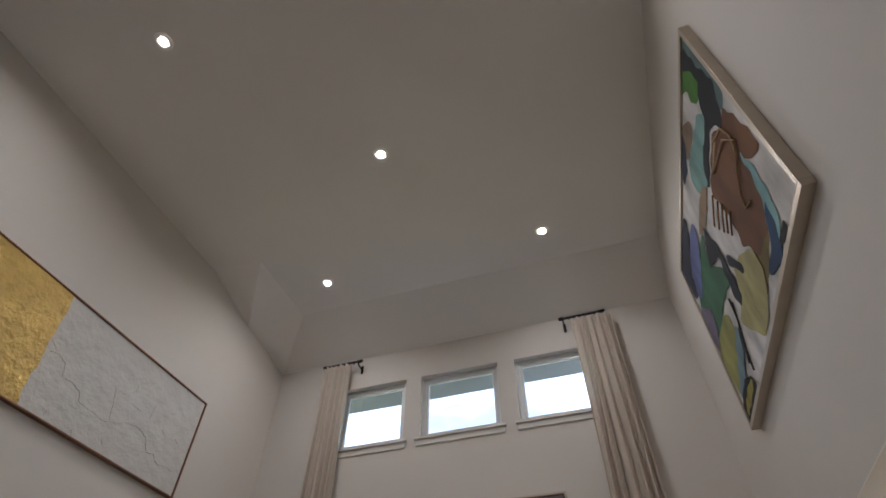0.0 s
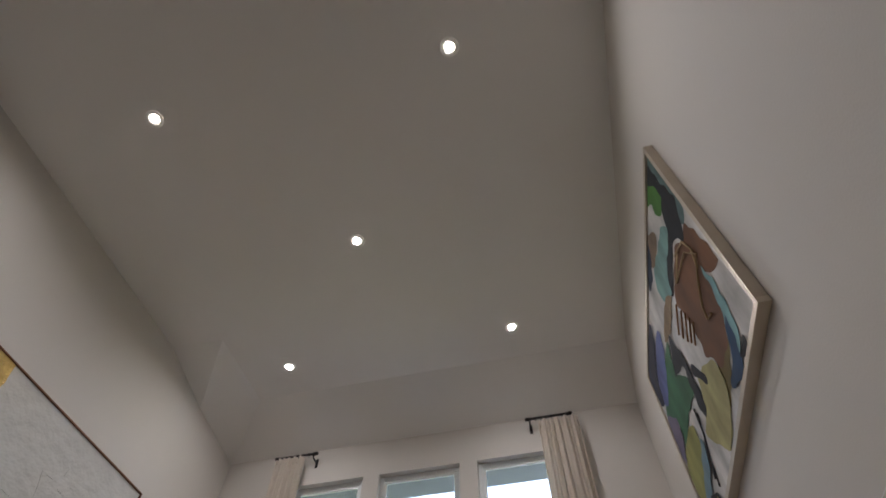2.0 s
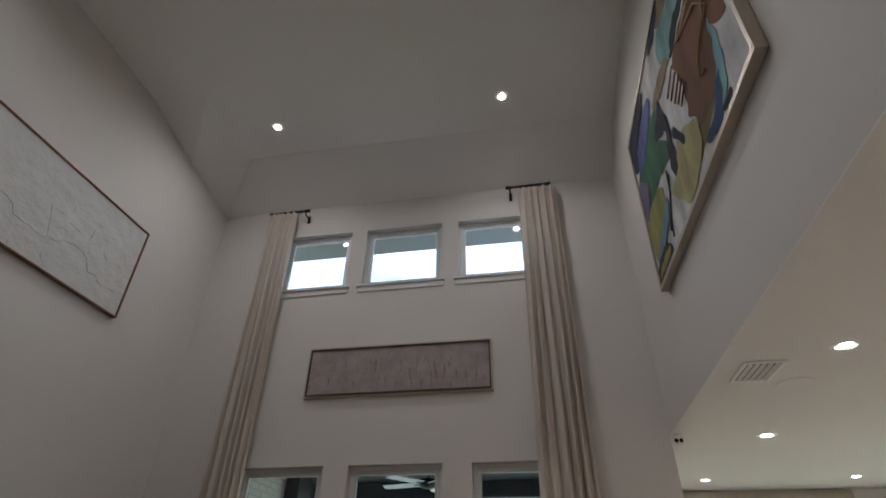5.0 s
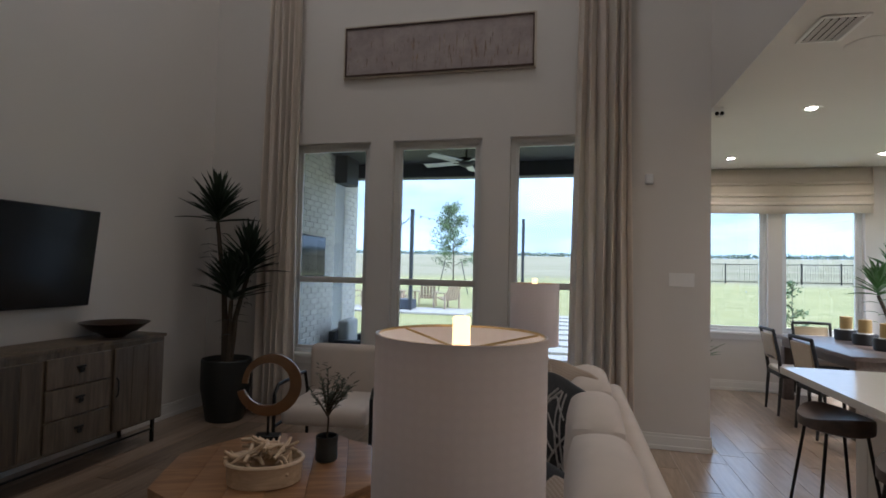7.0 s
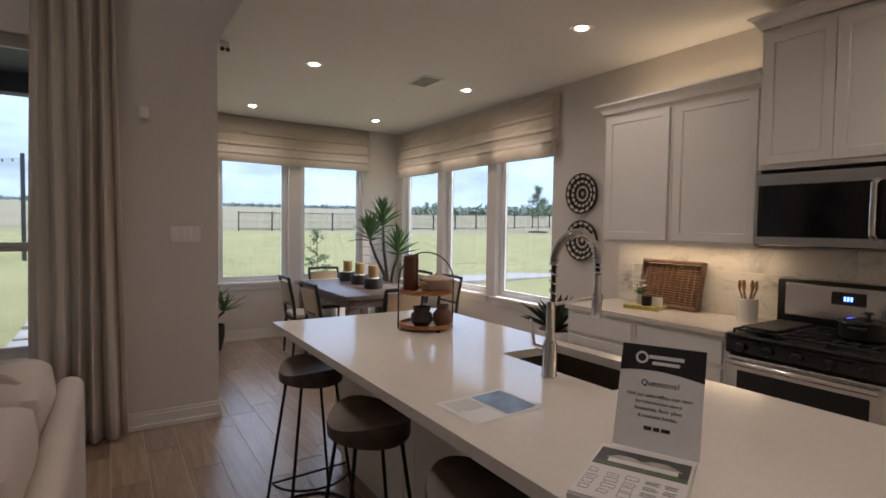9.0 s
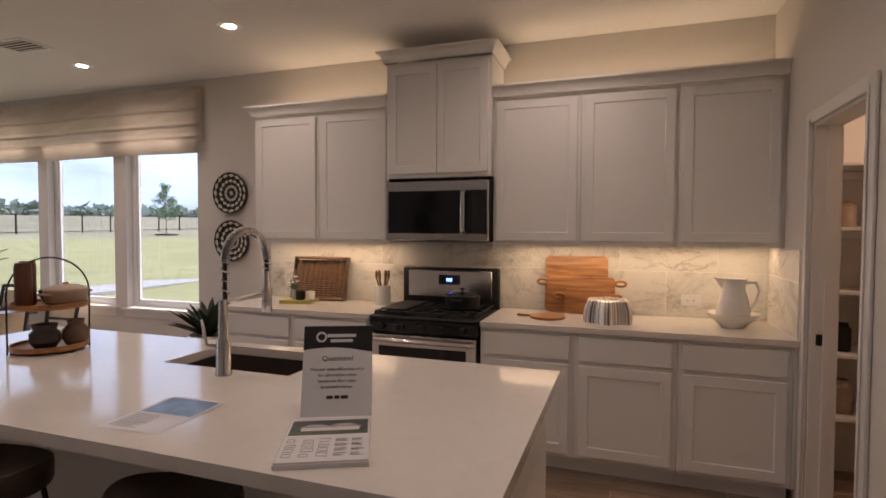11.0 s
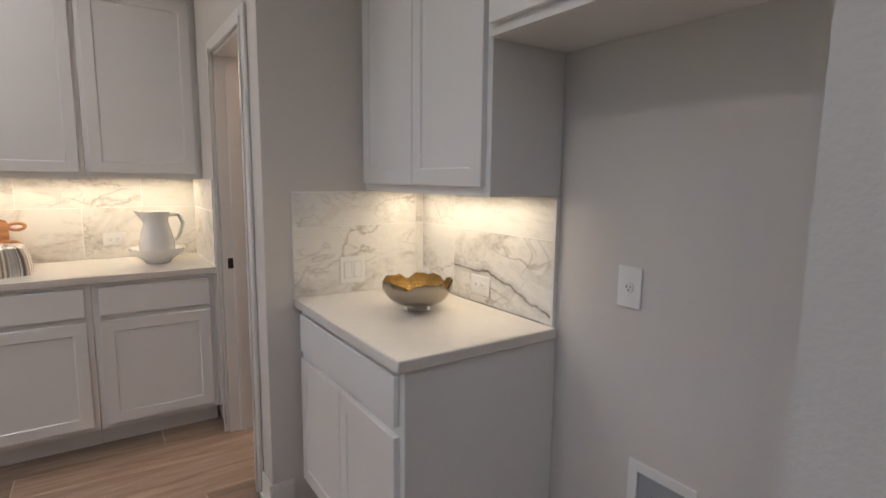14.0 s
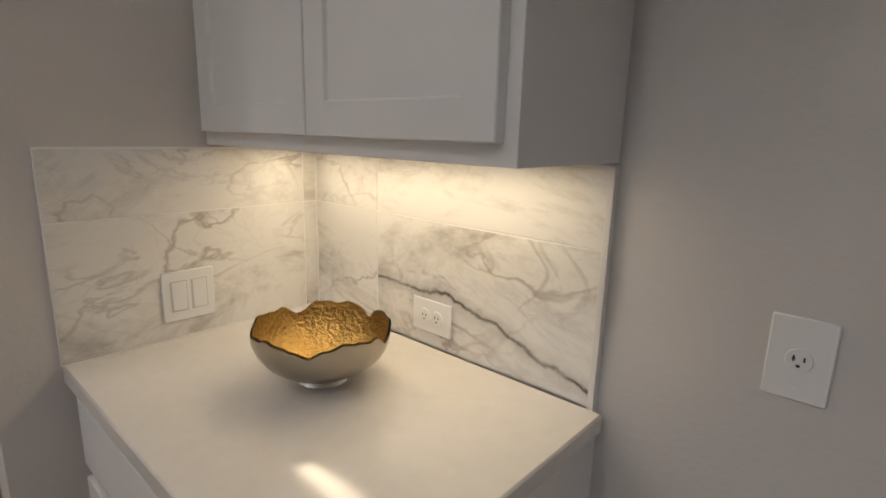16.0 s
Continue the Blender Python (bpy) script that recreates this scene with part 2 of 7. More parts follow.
M["blind"] = weave("roman_shade", (.74, .655, .56), (.86, .78, .685), 420, .95, .1, .3, .4)
M["sofa"] = mat("sofa_linen", (.58, .505, .44), .95, var=.05, scale=5, bump=.4, bscale=420, dist=.002)
M["lampshade"] = weave("lamp_shade_fabric", (.745, .70, .70), (.765, .72, .72), 90, .9, .05, .0, .26)
M["dkwood"] = wood("dark_wood", (.030, .020, .015), (.085, .055, .04), .42, 0, 18)
M["tablewood"] = wood("coffee_table_wood", (.17, .075, .032), (.42, .225, .105), .38, 0, 15, .15, .2)
M["graywood"] = wood("weathered_sideboard_wood", (.036, .025, .016), (.15, .108, .068), .5, 2, 13, .25, 0, .3)
M["boardwood"] = wood("cutting_board_wood", (.15, .045, .014), (.60, .29, .105), .4, 0, 16)
M["dinewood"] = wood("dining_table_wood", (.055, .038, .032), (.135, .10, .085), .36, 1, 12, 0, .3)
M["black"] = mat("black_paint", (.010, .0095, .009), .55, var=.1)
M["cane"] = weave("cane_weave", (.36, .26, .15), (.58, .46, .30), 700, .7)
M["rug"] = weave("rug_wool", (.36, .34, .31), (.47, .445, .41), 160, 1, .1, .8)
M["white"] = mat("white_ceramic", (.78, .76, .72), .2, var=.02)
M["plastic"] = mat("white_plastic", (.80, .79, .77), .35, var=.01)
M["gold"] = mat("gold_leaf", (.50, .33, .10), .3, 1.0, .2, 22, .9, 110, dist=.008)
M["silver"] = mat("brushed_champagne", (.50, .44, .36), .48, .8, .08)
M["brass"] = mat("brass", (.55, .40, .20), .3, 1.0, .08)
M["leaf"] = mat("leaf_green", (.055, .125, .035), .45, var=.3, scale=20)
M["leafdk"] = mat("leaf_dark", (.014, .030, .014), .5, var=.3, scale=20)
M["bark"] = mat("bark", (.075, .055, .038), .9, var=.25, scale=30, bump=.5, bscale=60)
M["pot"] = mat("black_pot", (.014, .016, .014), .55, var=.15)
M["soil"] = mat("soil", (.03, .02, .014), 1, var=.3, scale=40, bump=.6)
M["can"] = glow("downlight_glow", (1, .90, .78), 26)
M["strip"] = glow("strip_glow", (1, .74, .46), 9)

# ---------------- builders ----------------


class G:
    """A mesh being put together."""

    def __init__(self):
        self.bm = bmesh.new()

    def box(self, x0, x1, y0, y1, z0, z1, b=0.0, seg=1, m=None):
        vs = [self.bm.verts.new((x, y, z)) for x in (x0, x1) for y in (y0, y1) for z in (z0, z1)]
        fs = [self.bm.faces.new([vs[i] for i in q]) for q in ((0, 1, 3, 2), (4, 6, 7, 5), (0, 4, 5, 1), (2, 3, 7, 6), (0, 2, 6, 4), (1, 5, 7, 3))]
        if b:
            es = list({e for f in fs for e in f.edges})
            r = bmesh.ops.bevel(self.bm, geom=es, offset=b, segments=seg, profile=.5, affect="EDGES")
            vs = list({v for f in r["faces"] for v in f.verts} | {v for v in vs if v.is_valid})
        if m is not None:
            for v in vs:
                v.co = m @ v.co
        return self

    def rings(self, rings, close=True, caps=True):
        rows = [[self.bm.verts.new(p) for p in r] for r in rings]
        n = len(rows[0])
        for a, b in zip(rows, rows[1:]):
            for i in range(n if close else n - 1):
                j = (i + 1) % n
                self.bm.faces.new((a[i], a[j], b[j], b[i]))
        if caps:
            self.bm.faces.new(rows[0][::-1])
            self.bm.faces.new(rows[-1])
        return self

    def lathe(self, prof, n=24, c=(0, 0, 0), caps=True, sx=1.0, sy=1.0):
        return self.rings([[(c[0] + r * sx * math.cos(2 * math.pi * i / n), c[1] + r * sy * math.sin(2 * math.pi * i / n), c[2] + z) for i in range(n)] for r, z in prof], True, caps)

    def tube(self, pts, r, n=8, closed=False):
        pts = [Vector(p) for p in pts]
        rs = r if isinstance(r, (list, tuple)) else [r] * len(pts)
        up = None
        out = []
        for i, p in enumerate(pts):
            a, b = pts[max(0, i - 1)], pts[min(len(pts) - 1, i + 1)]
            if closed:
                a, b = pts[i - 1], pts[(i + 1) % len(pts)]
            d = (b - a).normalized()
            if up is None:
                up = Vector((0, 0, 1)) if abs(d.z) < .9 else Vector((1, 0, 0))
            s = d.cross(up).normalized()
            up = s.cross(d).normalized()
            out.append([p + (s * math.cos(2 * math.pi * k / n) + up * math.sin(2 * math.pi * k / n)) * rs[i] for k in range(n)])
        if closed:
            out.append(out[0])
            return self.rings(out, True, False)
        return self.rings(out, True, True)

    def prism(self, poly, z0, z1, b=0.0):
        lo = [self.bm.verts.new((x, y, z0)) for x, y in poly]
        hi = [self.bm.verts.new((x, y, z1)) for x, y in poly]
        fs = [self.bm.faces.new(lo[::-1]), self.bm.faces.new(hi)]
        n = len(poly)
        for i in range(n):
            j = (i + 1) % n
            fs.append(self.bm.faces.new((lo[i], lo[j], hi[j], hi[i])))
        if b:
            bmesh.ops.bevel(self.bm, geom=list({e for f in fs for e in f.edges}), offset=b, segments=2, profile=.5, affect="EDGES")
        return self

    def blade(self, base, tip, width, bend, n=5, side=None, fold=.3):
        """A leaf: a long tapered blade, folded along its middle, bent down towards its tip."""
        base, tip = Vector(base), Vector(tip)
        d = tip - base
        s = side or d.cross(Vector((0, 0, 1)))
        if s.length < 1e-4:
            s = Vector((1, 0, 0))
        s = s.normalized()
        up = s.cross(d).normalized()
        rows = []
        for i in range(n + 1):
            t = i / n
            w = width * (math.sin(math.pi * min(1, .18 + t * .82)) ** .7 if t < 1 else .03)
            c = base + d * t + Vector((0, 0, -bend * t * t)) + up * 0
            rows.append([c - s * w / 2 + up * w * fold, c, c + s * w / 2 + up * w * fold])
        vs = [[self.bm.verts.new(p) for p in r] for r in rows]
        for a, b in zip(vs, vs[1:]):
            for k in (0, 1):
                self.bm.faces.new((a[k], a[k + 1], b[k + 1], b[k]))
        return self

    def sheet(self, fn, nu, nv):
        vs = [[self.bm.verts.new(fn(i / nu, j / nv)) for j in range(nv + 1)] for i in range(nu + 1)]
        for i in range(nu):
            for j in range(nv):
                self.bm.faces.new((vs[i][j], vs[i + 1][j], vs[i + 1][j + 1], vs[i][j + 1]))
        return self

    def moved(self, m):
        for v in self.bm.verts:
            v.co = m @ v.co
        return self


def mesh_of(name, g, m, smooth=True):
    me = bpy.data.meshes.new(name)
    bmesh.ops.recalc_face_normals(g.bm, faces=g.bm.faces)
    g.bm.to_mesh(me)
    g.bm.free()
    me.materials.append(m)
    if smooth:
        me.shade_smooth()
        me.set_sharp_from_angle(angle=radians(38))
    return me


def part(name, g, m, parent=None, label=""):
    """Links a mesh as one object under a thing or a part."""
    o = new(name, mesh_of(name, g, m))
    if parent:
        o.parent = parent
    if label:
        tagged(o, label)
    return o


def thing(name, label, category, loc=(0, 0, 0), rz=0, group="", kind=""):
    o = new(name)
    o.empty_display_size = .1
    o.matrix_basis = pose(*loc, 0, 0, rz)
    return tagged(o, label, category, group, kind)


def setting(name, g, m, label, category):
    return tagged(part(name, g, m), label, category, kind="structure")


def slab(axis, a0, a1, u0, u1, z0, z1, holes=()):
    """A wall across an axis ('x' or 'y') with rectangular openings (u0, u1, z0, z1) right through it."""
    g = G()
    us = sorted({u0, u1, *[h[i] for h in holes for i in (0, 1)]})
    zs = sorted({z0, z1, *[h[i] for h in holes for i in (2, 3)]})
    full = {}
    for i in range(len(us) - 1):
        for j in range(len(zs) - 1):
            cu, cz = (us[i] + us[i + 1]) / 2, (zs[j] + zs[j + 1]) / 2
            full[i, j] = not any(h[0] < cu < h[1] and h[2] < cz < h[3] for h in holes)
    vs = {}

    def v(i, j, k):
        if (i, j, k) not in vs:
            a = (a0, a1)[k]
            vs[i, j, k] = g.bm.verts.new((a, us[i], zs[j]) if axis == "x" else (us[i], a, zs[j]))
        return vs[i, j, k]
    for (i, j), f in full.items():
        if not f:
            continue
        for k in (0, 1):
            g.bm.faces.new((v(i, j, k), v(i + 1, j, k), v(i + 1, j + 1, k), v(i, j + 1, k)))
        for di, dj, p, q in ((-1, 0, (0, 0), (0, 1)), (1, 0, (1, 0), (1, 1)), (0, -1, (0, 0), (1, 0)), (0, 1, (0, 1), (1, 1))):
            if not full.get((i + di, j + dj), False):
                a, b = (i + p[0], j + p[1]), (i + q[0], j + q[1])
                g.bm.faces.new((v(*a, 0), v(*b, 0), v(*b, 1), v(*a, 1)))
    return g


# ---------------- the shell ----------------
XL, XR, YB, ZC, ZK = -2.82, 2.01, 6.235, 6.105, 2.87
XK, YN, YS = 4.97, 8.95, -1.6
ZS, YF = 5.77, 5.58
LOW = [(-1.88, -1.05, .59, 2.695), (-.815, .057, .59, 2.695), (.32, 1.17, .59, 2.695)]
UPP = [(-1.90, -1.075, 4.59, 5.345), (-.892, .012, 4.59, 5.345), (.205, 1.08, 4.59, 5.345)]
NB = [(2.45, 3.345, .74, 2.62), (3.505, 4.42, .74, 2.62)]
NS = [(5.67, 6.56, .72, 2.62), (6.72, 7.66, .72, 2.62), (7.80, 8.78, .72, 2.62)]

setting("wall_back", slab("y", YB, YB + .17, XL - .15, XR, 0, ZC + .2, LOW + UPP), M["wall"], "tall greige painted wall with six window openings", "wall")
setting("wall_left", slab("x", XL - .15, XL, YS, YB, 0, ZC + .2), M["wall"], "tall greige painted wall beside the television", "wall")
setting("wall_upper_right", slab("x", XR, XR + .14, .98, YB, ZK, ZC + .2), M["wall"], "greige painted wall above the kitchen opening", "wall")
setting("wall_nook_left", slab("x", XR - .16, XR, YB + .17, YN + .16, 0, ZK + .2), M["wall"], "painted side wall of the breakfast nook", "wall")
setting("wall_nook_back", slab("y", YN, YN + .16, XR, XK + .16, 0, ZK + .2, NB), M["wall"], "painted nook wall with two windows", "wall")
setting("wall_kitchen", slab("x", XK, XK + .16, -.9, YN, 0, ZK + .2, NS), M["wall"], "painted kitchen wall with three nook windows", "wall")
PD = (3.55, 4.20, 0, 2.03)
setting("wall_pantry", slab("y", .92, 1.04, 3.35, XK, 0, ZK, [PD]), M["wall"], "painted pantry wall with a doorway", "wall")
setting("wall_pantry_side", slab("x", 3.35, 3.47, .30, .92, 0, ZK), M["wall"], "painted wall end beside the pantry", "wall")
setting("wall_alcove", slab("y", .14, .30, 1.49, 3.47, 0, ZK), M["wall"], "pale painted wall behind the refrigerator space", "wall")
setting("wall_pantry_back", slab("y", -.9, -.78, 3.35, XK, 0, ZK), M["wall"], "painted back wall of the pantry", "wall")
setting("wall_pantry_inner", slab("x", 3.35, 3.47, -.78, .14, 0, ZK), M["wall"], "painted inner pantry wall", "wall")
setting("wall_stub", slab("x", 1.37, 1.49, YS, .98, 0, ZK), M["wall"], "short painted wall beside the refrigerator space", "wall")
setting("wall_bulkhead", G().box(1.37, XR + .14, YS, .98, ZK, ZC), M["wall"], "painted wall block above the refrigerator space", "wall")
# unseen wall, added so that light bounces back from behind the walk
setting("wall_south", slab("y", YS - .15, YS, XL - .15, 1.49, 0, ZC + .2), M["wall"], "plain unseen wall added to close the room behind the walk", "wall")

cg = G()
cg.box(XL, XR, YS, 4.55, ZC, ZC + .2)
cg.box(-2.24, XR, 4.55, YF, ZC, ZC + .2)
# the sloped bands along the back and the left end
pA, pB, pC, pD, pE = (XL, 4.55, ZC), (-2.24, 4.60, ZC), (XL, 5.36, 5.90), (XL, YB, ZS), (-2.24, YF, ZC)
for quad in ((pA, pB, pC), (pB, pE, pD, pC), (pD, pE, (XR, YF, ZC), (XR, YB, ZS)), (pA, (-2.24, 4.55, ZC), pB)):
    cg.bm.faces.new([cg.bm.verts.new(p) for p in quad])
setting("ceiling_living", cg, M["ceil"], "high painted ceiling with sloped edges", "ceiling")
# unseen lid, added to keep sky light out over the sloped bands
setting("roof_cover", G().box(XL - .3, XR + .2, YS - .2, YB + .2, ZC + .21, ZC + .3), M["ceil"], "unseen cover added above the ceiling", "ceiling")
setting("ceiling_kitchen", G().box(XR + .14, XK, -.9, YN, ZK - .004, ZK + .2).box(XR, XR + .14, .98, YN, ZK - .004, ZK).box(1.49, XR + .14, .14, .98, ZK - .004, ZK), M["ceil"], "flat painted kitchen ceiling", "ceiling")

# baseboards
bb = [(XL, XL + .016, YS, YB, "x"), (XL, XR, YB - .016, YB, "y"), (XR, XR + .016, YB, YN, "x"), (XR, XK, YN - .016, YN, "y"), (XK - .016, XK, 4.86, YN, "x"),
      (3.35, 3.47, 1.04, 1.056, "y"), (3.334, 3.35, .95, 1.056, "x"), (1.37, 1.49, .98, .996, "y"), (1.49, 2.46, .30, .316, "y")]
for i, (x0, x1, y0, y1, ax) in enumerate(bb):
    g = G().box(x0, x1, y0, y1, 0, .105, .002)
    w = .008
    if ax == "x":
        g.box(x0 - (w if x0 > 4 or abs(x0 - 3.334) < .01 else 0), x1 + (w if x0 < 4 and abs(x0 - 3.334) > .01 else 0), y0, y1, 0, .035, .002).box(x0 + .003, x1 - .003, y0, y1, .105, .13, .002)
    else:
        g.box(x0, x1, y0 - (w if y0 > 4 else 0), y1 + (w if y0 < 4 else 0), 0, .035, .002).box(x0, x1, y0 + .003, y1 - .003, .105, .13, .002)
    setting("baseboard", g, M["trim"], "white painted stepped baseboard", "baseboard")


# ---------------- windows ----------------
def window(name, axis, at, out, u0, u1, z0, z1, rail=None, fm="winframe"):
    """A window in an opening; out is the way to the outside along the axis."""
    w = thing(name, "white framed window looking onto the garden", "window", kind="structure")
    f = .045

    def bx(g, ua, ub, za, zb, d0, d1, b=.004):
        a, c = sorted((at + out * d0, at + out * d1))
        return g.box(a, c, ua, ub, za, zb, b) if axis == "x" else g.box(ua, ub, a, c, za, zb, b)
    g = G()
    bx(g, u0, u0 + f, z0, z1, .07, .135)
    bx(g, u1 - f, u1, z0, z1, .07, .135)
    bx(g, u0 + f, u1 - f, z1 - f, z1, .07, .135)
    bx(g, u0 + f, u1 - f, z0, z0 + f, .07, .135)
    part("window_frame", g, M[fm], w)
    zr = rail or z1
    g = G()
    s = .03
    for za, zb, d in ([(z0 + f, zr, .095), (zr, z1 - f, .085)] if rail else [(z0 + f, z1 - f, .09)]):
        for ua, ub, zc, zd in ((u0 + f, u0 + f + s, za, zb), (u1 - f - s, u1 - f, za, zb), (u0 + f + s, u1 - f - s, za, za + s), (u0 + f + s, u1 - f - s, zb - s, zb)):
            bx(g, ua, ub, zc, zd, d - .012, d + .02, .003)
    part("sash", g, M[fm], w)
    for za, zb in ([(z0 + f + s, zr - s), (zr + s, z1 - f - s)] if rail else [(z0 + f + s, z1 - f - s)]):
        g = G()
        d = .098
        p = [(u0 + f + s, za), (u1 - f - s, za), (u1 - f - s, zb), (u0 + f + s, zb)]
        g.bm.faces.new([g.bm.verts.new((at + out * d, u, z) if axis == "x" else (u, at + out * d, z)) for u, z in p])
        o = part("pane", g, M["glass"], w)
        o.visible_shadow = False
    g = G()
    bx(g, u0 - .045, u1 + .045, z0 - .028, z0 - .002, -.035, 0, .004)
    bx(g, u0 + .002, u1 - .002, z0 - .0015, z0 + .006, -.034, .075, .002)
    bx(g, u0 - .03, u1 + .03, z0 - .09, z0 - .0285, -.014, -.001, .003)
    part("window_sill", g, M["trim"], w)
    return w


k = 1
for u in LOW:
    window(f"window_{k}", "y", YB, 1, *u, rail=1.33, fm="vinyl")
    k += 1
for u in UPP:
    window(f"window_{k}", "y", YB, 1, *u)
    k += 1
for u in NB:
    window(f"window_{k}", "y", YN, 1, *u)
    k += 1
for u in NS:
    window(f"window_{k}", "x", XK, 1, *u)
    k += 1

# pantry door frame
g = G()
for x in (PD[0], PD[1]):
    s = -1 if x == PD[0] else 1
    a, b = sorted((x, x + s * .062))
    g.box(a, b, 1.041, 1.057, 0, 2.092, .004).box(*sorted((x, x + s * .02)), 1.058, 1.064, 0, 2.05, .002)
g.box(PD[0], PD[1], 1.041, 1.057, 2.03, 2.092, .004)
g.box(PD[0], PD[0] + .015, .92, 1.04, 0, 2.03).box(PD[1] - .015, PD[1], .92, 1.04, 0, 2.03).box(PD[0], PD[1], .92, 1.04, 2.015, 2.03)
g.box(PD[0] + .015, PD[0] + .027, .955, .985, 0, 2.015).box(PD[1] - .027, PD[1] - .015, .955, .985, 0, 2.015)
setting("door_1", g, M["trim"], "white painted pantry door casing, open doorway", "door frame")

# ---------------- kitchen ----------------


def shaker(u0, u1, z0, z1, d=.02, rail=.055):
    """A shaker door or drawer front lying in the local x-z plane, its face towards -y."""
    def rect(k, y):
        return [(u0 + k, y, z0 + k), (u1 - k, y, z0 + k), (u1 - k, y, z1 - k), (u0 + k, y, z1 - k)]
    g = G().rings([rect(0, 0), rect(0, .0018 - d), rect(.0018, -d), rect(rail, -d), rect(rail + .004, -d * .68)])
    return g


def flat_front(u0, u1, z0, z1, d=.02):
    return G().box(u0, u1, -d, 0, z0, z1, .0025)


def base_unit(label, w, loc, rz, doors=1, depth=.61, group="base cabinets", panel=True):
    """A base cabinet, its front at local y = 0 facing -y, its width along x."""
    t = thing("base_cabinet", label, "cabinet", loc, rz, group)
    part("body", G().box(0, w, 0, depth, .105, .875, .001).box(0, w, .075, depth, 0, .105), M["cab"], t)
    part("drawer", flat_front(.028, w - .028, .71, .855), M["cab"], t)
    n = doors
    u = .028
    dw = (w - .056 - (n - 1) * .004) / n
    for i in range(n):
        part("door", shaker(u, u + dw, .135, .68), M["cab"], t)
        u += dw + .004
    return t


def wall_unit(label, w, h, loc, rz, doors=1, depth=.32, group="wall cabinets"):
    t = thing("wall_cabinet", label, "cabinet", loc, rz, group)
    part("body", G().box(0, w, 0, depth, 0, h, .001), M["cab"], t)
    u = .022
    dw = (w - .044 - (doors - 1) * .004) / doors
    for i in range(doors):
        part("door", shaker(u, u + dw, .03, h - .03), M["cab"], t)
        u += dw + .004
    return t


FX = 4.345          # front plane of the base cabinets along the range wall
WHITE_B = "white shaker base cabinet under the quartz counter"
WHITE_W = "white shaker wall cabinet above the marble backsplash"
# along the range wall local x runs towards -y
for y1, w in ((2.79, .585), (2.205, .575), (1.63, .57)):
    base_unit(WHITE_B, w - .002, (FX, y1, 0), -90, 1, XK - FX - .002)
for y1, w in ((4.83, .63), (4.20, .635)):
    base_unit(WHITE_B, w - .002, (FX, y1, 0), -90, 1, XK - FX - .002)
UX = 4.65
tagged(part("filler_strip", G().box(FX - .001, FX + .02, 1.0415, 1.0605, .105, .875), M["cab"]), "white filler strip beside the base cabinets", "trim", kind="structure")
tagged(part("filler_strip", G().box(UX - .001, UX + .02, 1.0415, 1.0505, 1.396, 2.399), M["cab"]), "white filler strip beside the wall cabinets", "trim", kind="structure")
for y1, w in ((2.785, .585), (2.20, .585), (1.615, .565)):
    wall_unit(WHITE_W, w - .002, 1.005, (UX, y1, 1.395), -90, 1, XK - UX - .002)
for y1, w in ((4.765, .595), (4.17, .60)):
    wall_unit(WHITE_W, w - .002, 1.005, (UX, y1, 1.395), -90, 1, XK - UX - .002)
wall_unit("tall white shaker cabinet above the microwave", .778, .82, (UX - .05, 3.568, 1.865), -90, 2, XK - UX + .048)


def crown(name, pts, z, h=.075, out=.055):
    """Crown moulding along the top of the cabinets: pts is the front line, outwards on its left side."""
    g = G()
    prof = [(0, 0), (.012, 0), (.016, .02), (out * .7, h * .7), (out, h * .8), (out, h), (0, h)]
    rows = []
    for i, p in enumerate(pts):
        p = Vector(p)
        d0 = (p - Vector(pts[i - 1])).normalized() if i else None
        d1 = (Vector(pts[i + 1]) - p).normalized() if i < len(pts) - 1 else None
        n0 = Vector((-d0.y, d0.x)) if d0 else Vector((-d1.y, d1.x))
        n1 = Vector((-d1.y, d1.x)) if d1 else n0
        nn = (n0 + n1)
        nn = nn / max(.3, nn.dot(n0))
        rows.append([(p.x + nn.x * o, p.y + nn.y * o, z + q) for o, q in prof])
    g.rings(rows, True, True)
    return tagged(part(name, g, M["cab"]), "white crown moulding along the cabinet tops", "moulding", kind="structure")


crown("crown_moulding", [(UX - .02, 1.045), (UX - .02, 2.785)], 2.40)
crown("crown_moulding", [(UX - .02, 3.572), (UX - .02, 4.768), (XK, 4.768)], 2.40)
crown("crown_moulding", [(XK, 2.788), (UX - .07, 2.788), (UX - .07, 3.570), (XK, 3.570)], 2.69)

# counters
CT = "polished white quartz countertop"
tagged(part("countertop", G().box(4.32, XK - .012, 1.042, 2.79, .877, .915, .004), M["quartz"]), CT + " between range and pantry", "countertop")
tagged(part("countertop", G().box(4.32, XK - .012, 3.575, 4.85, .877, .915, .004), M["quartz"]), CT + " beside the range, near the windows", "countertop")
tagged(part("countertop", G().box(2.465, 3.348, .314, .928, .877, .915, .004), M["quartz"]), "short polished white quartz countertop in the corner", "countertop")

# corner unit beside the refrigerator space
t = thing("base_cabinet", "white base cabinet with one wide drawer", "cabinet", (3.345, .897, 0), 180, "base cabinets")
W = .865
part("body", G().box(0, W, 0, .595, .105, .875, .001).box(0, W - .02, .075, .595, 0, .105), M["cab"], t)
part("drawer", flat_front(.028, W - .028, .70, .855), M["cab"], t)
part("door", shaker(.028, W / 2 - .002, .135, .67), M["cab"], t)
part("door", shaker(W / 2 + .002, W - .028, .135, .67), M["cab"], t)
wall_unit("white wall cabinet with two shaker doors", .862, 1.05, (3.348, .60, 1.36), 180, 2, .298)
wall_unit("white cabinet bridging the refrigerator space", .985, .60, (2.482, .62, 1.815), 180, 2, .318)
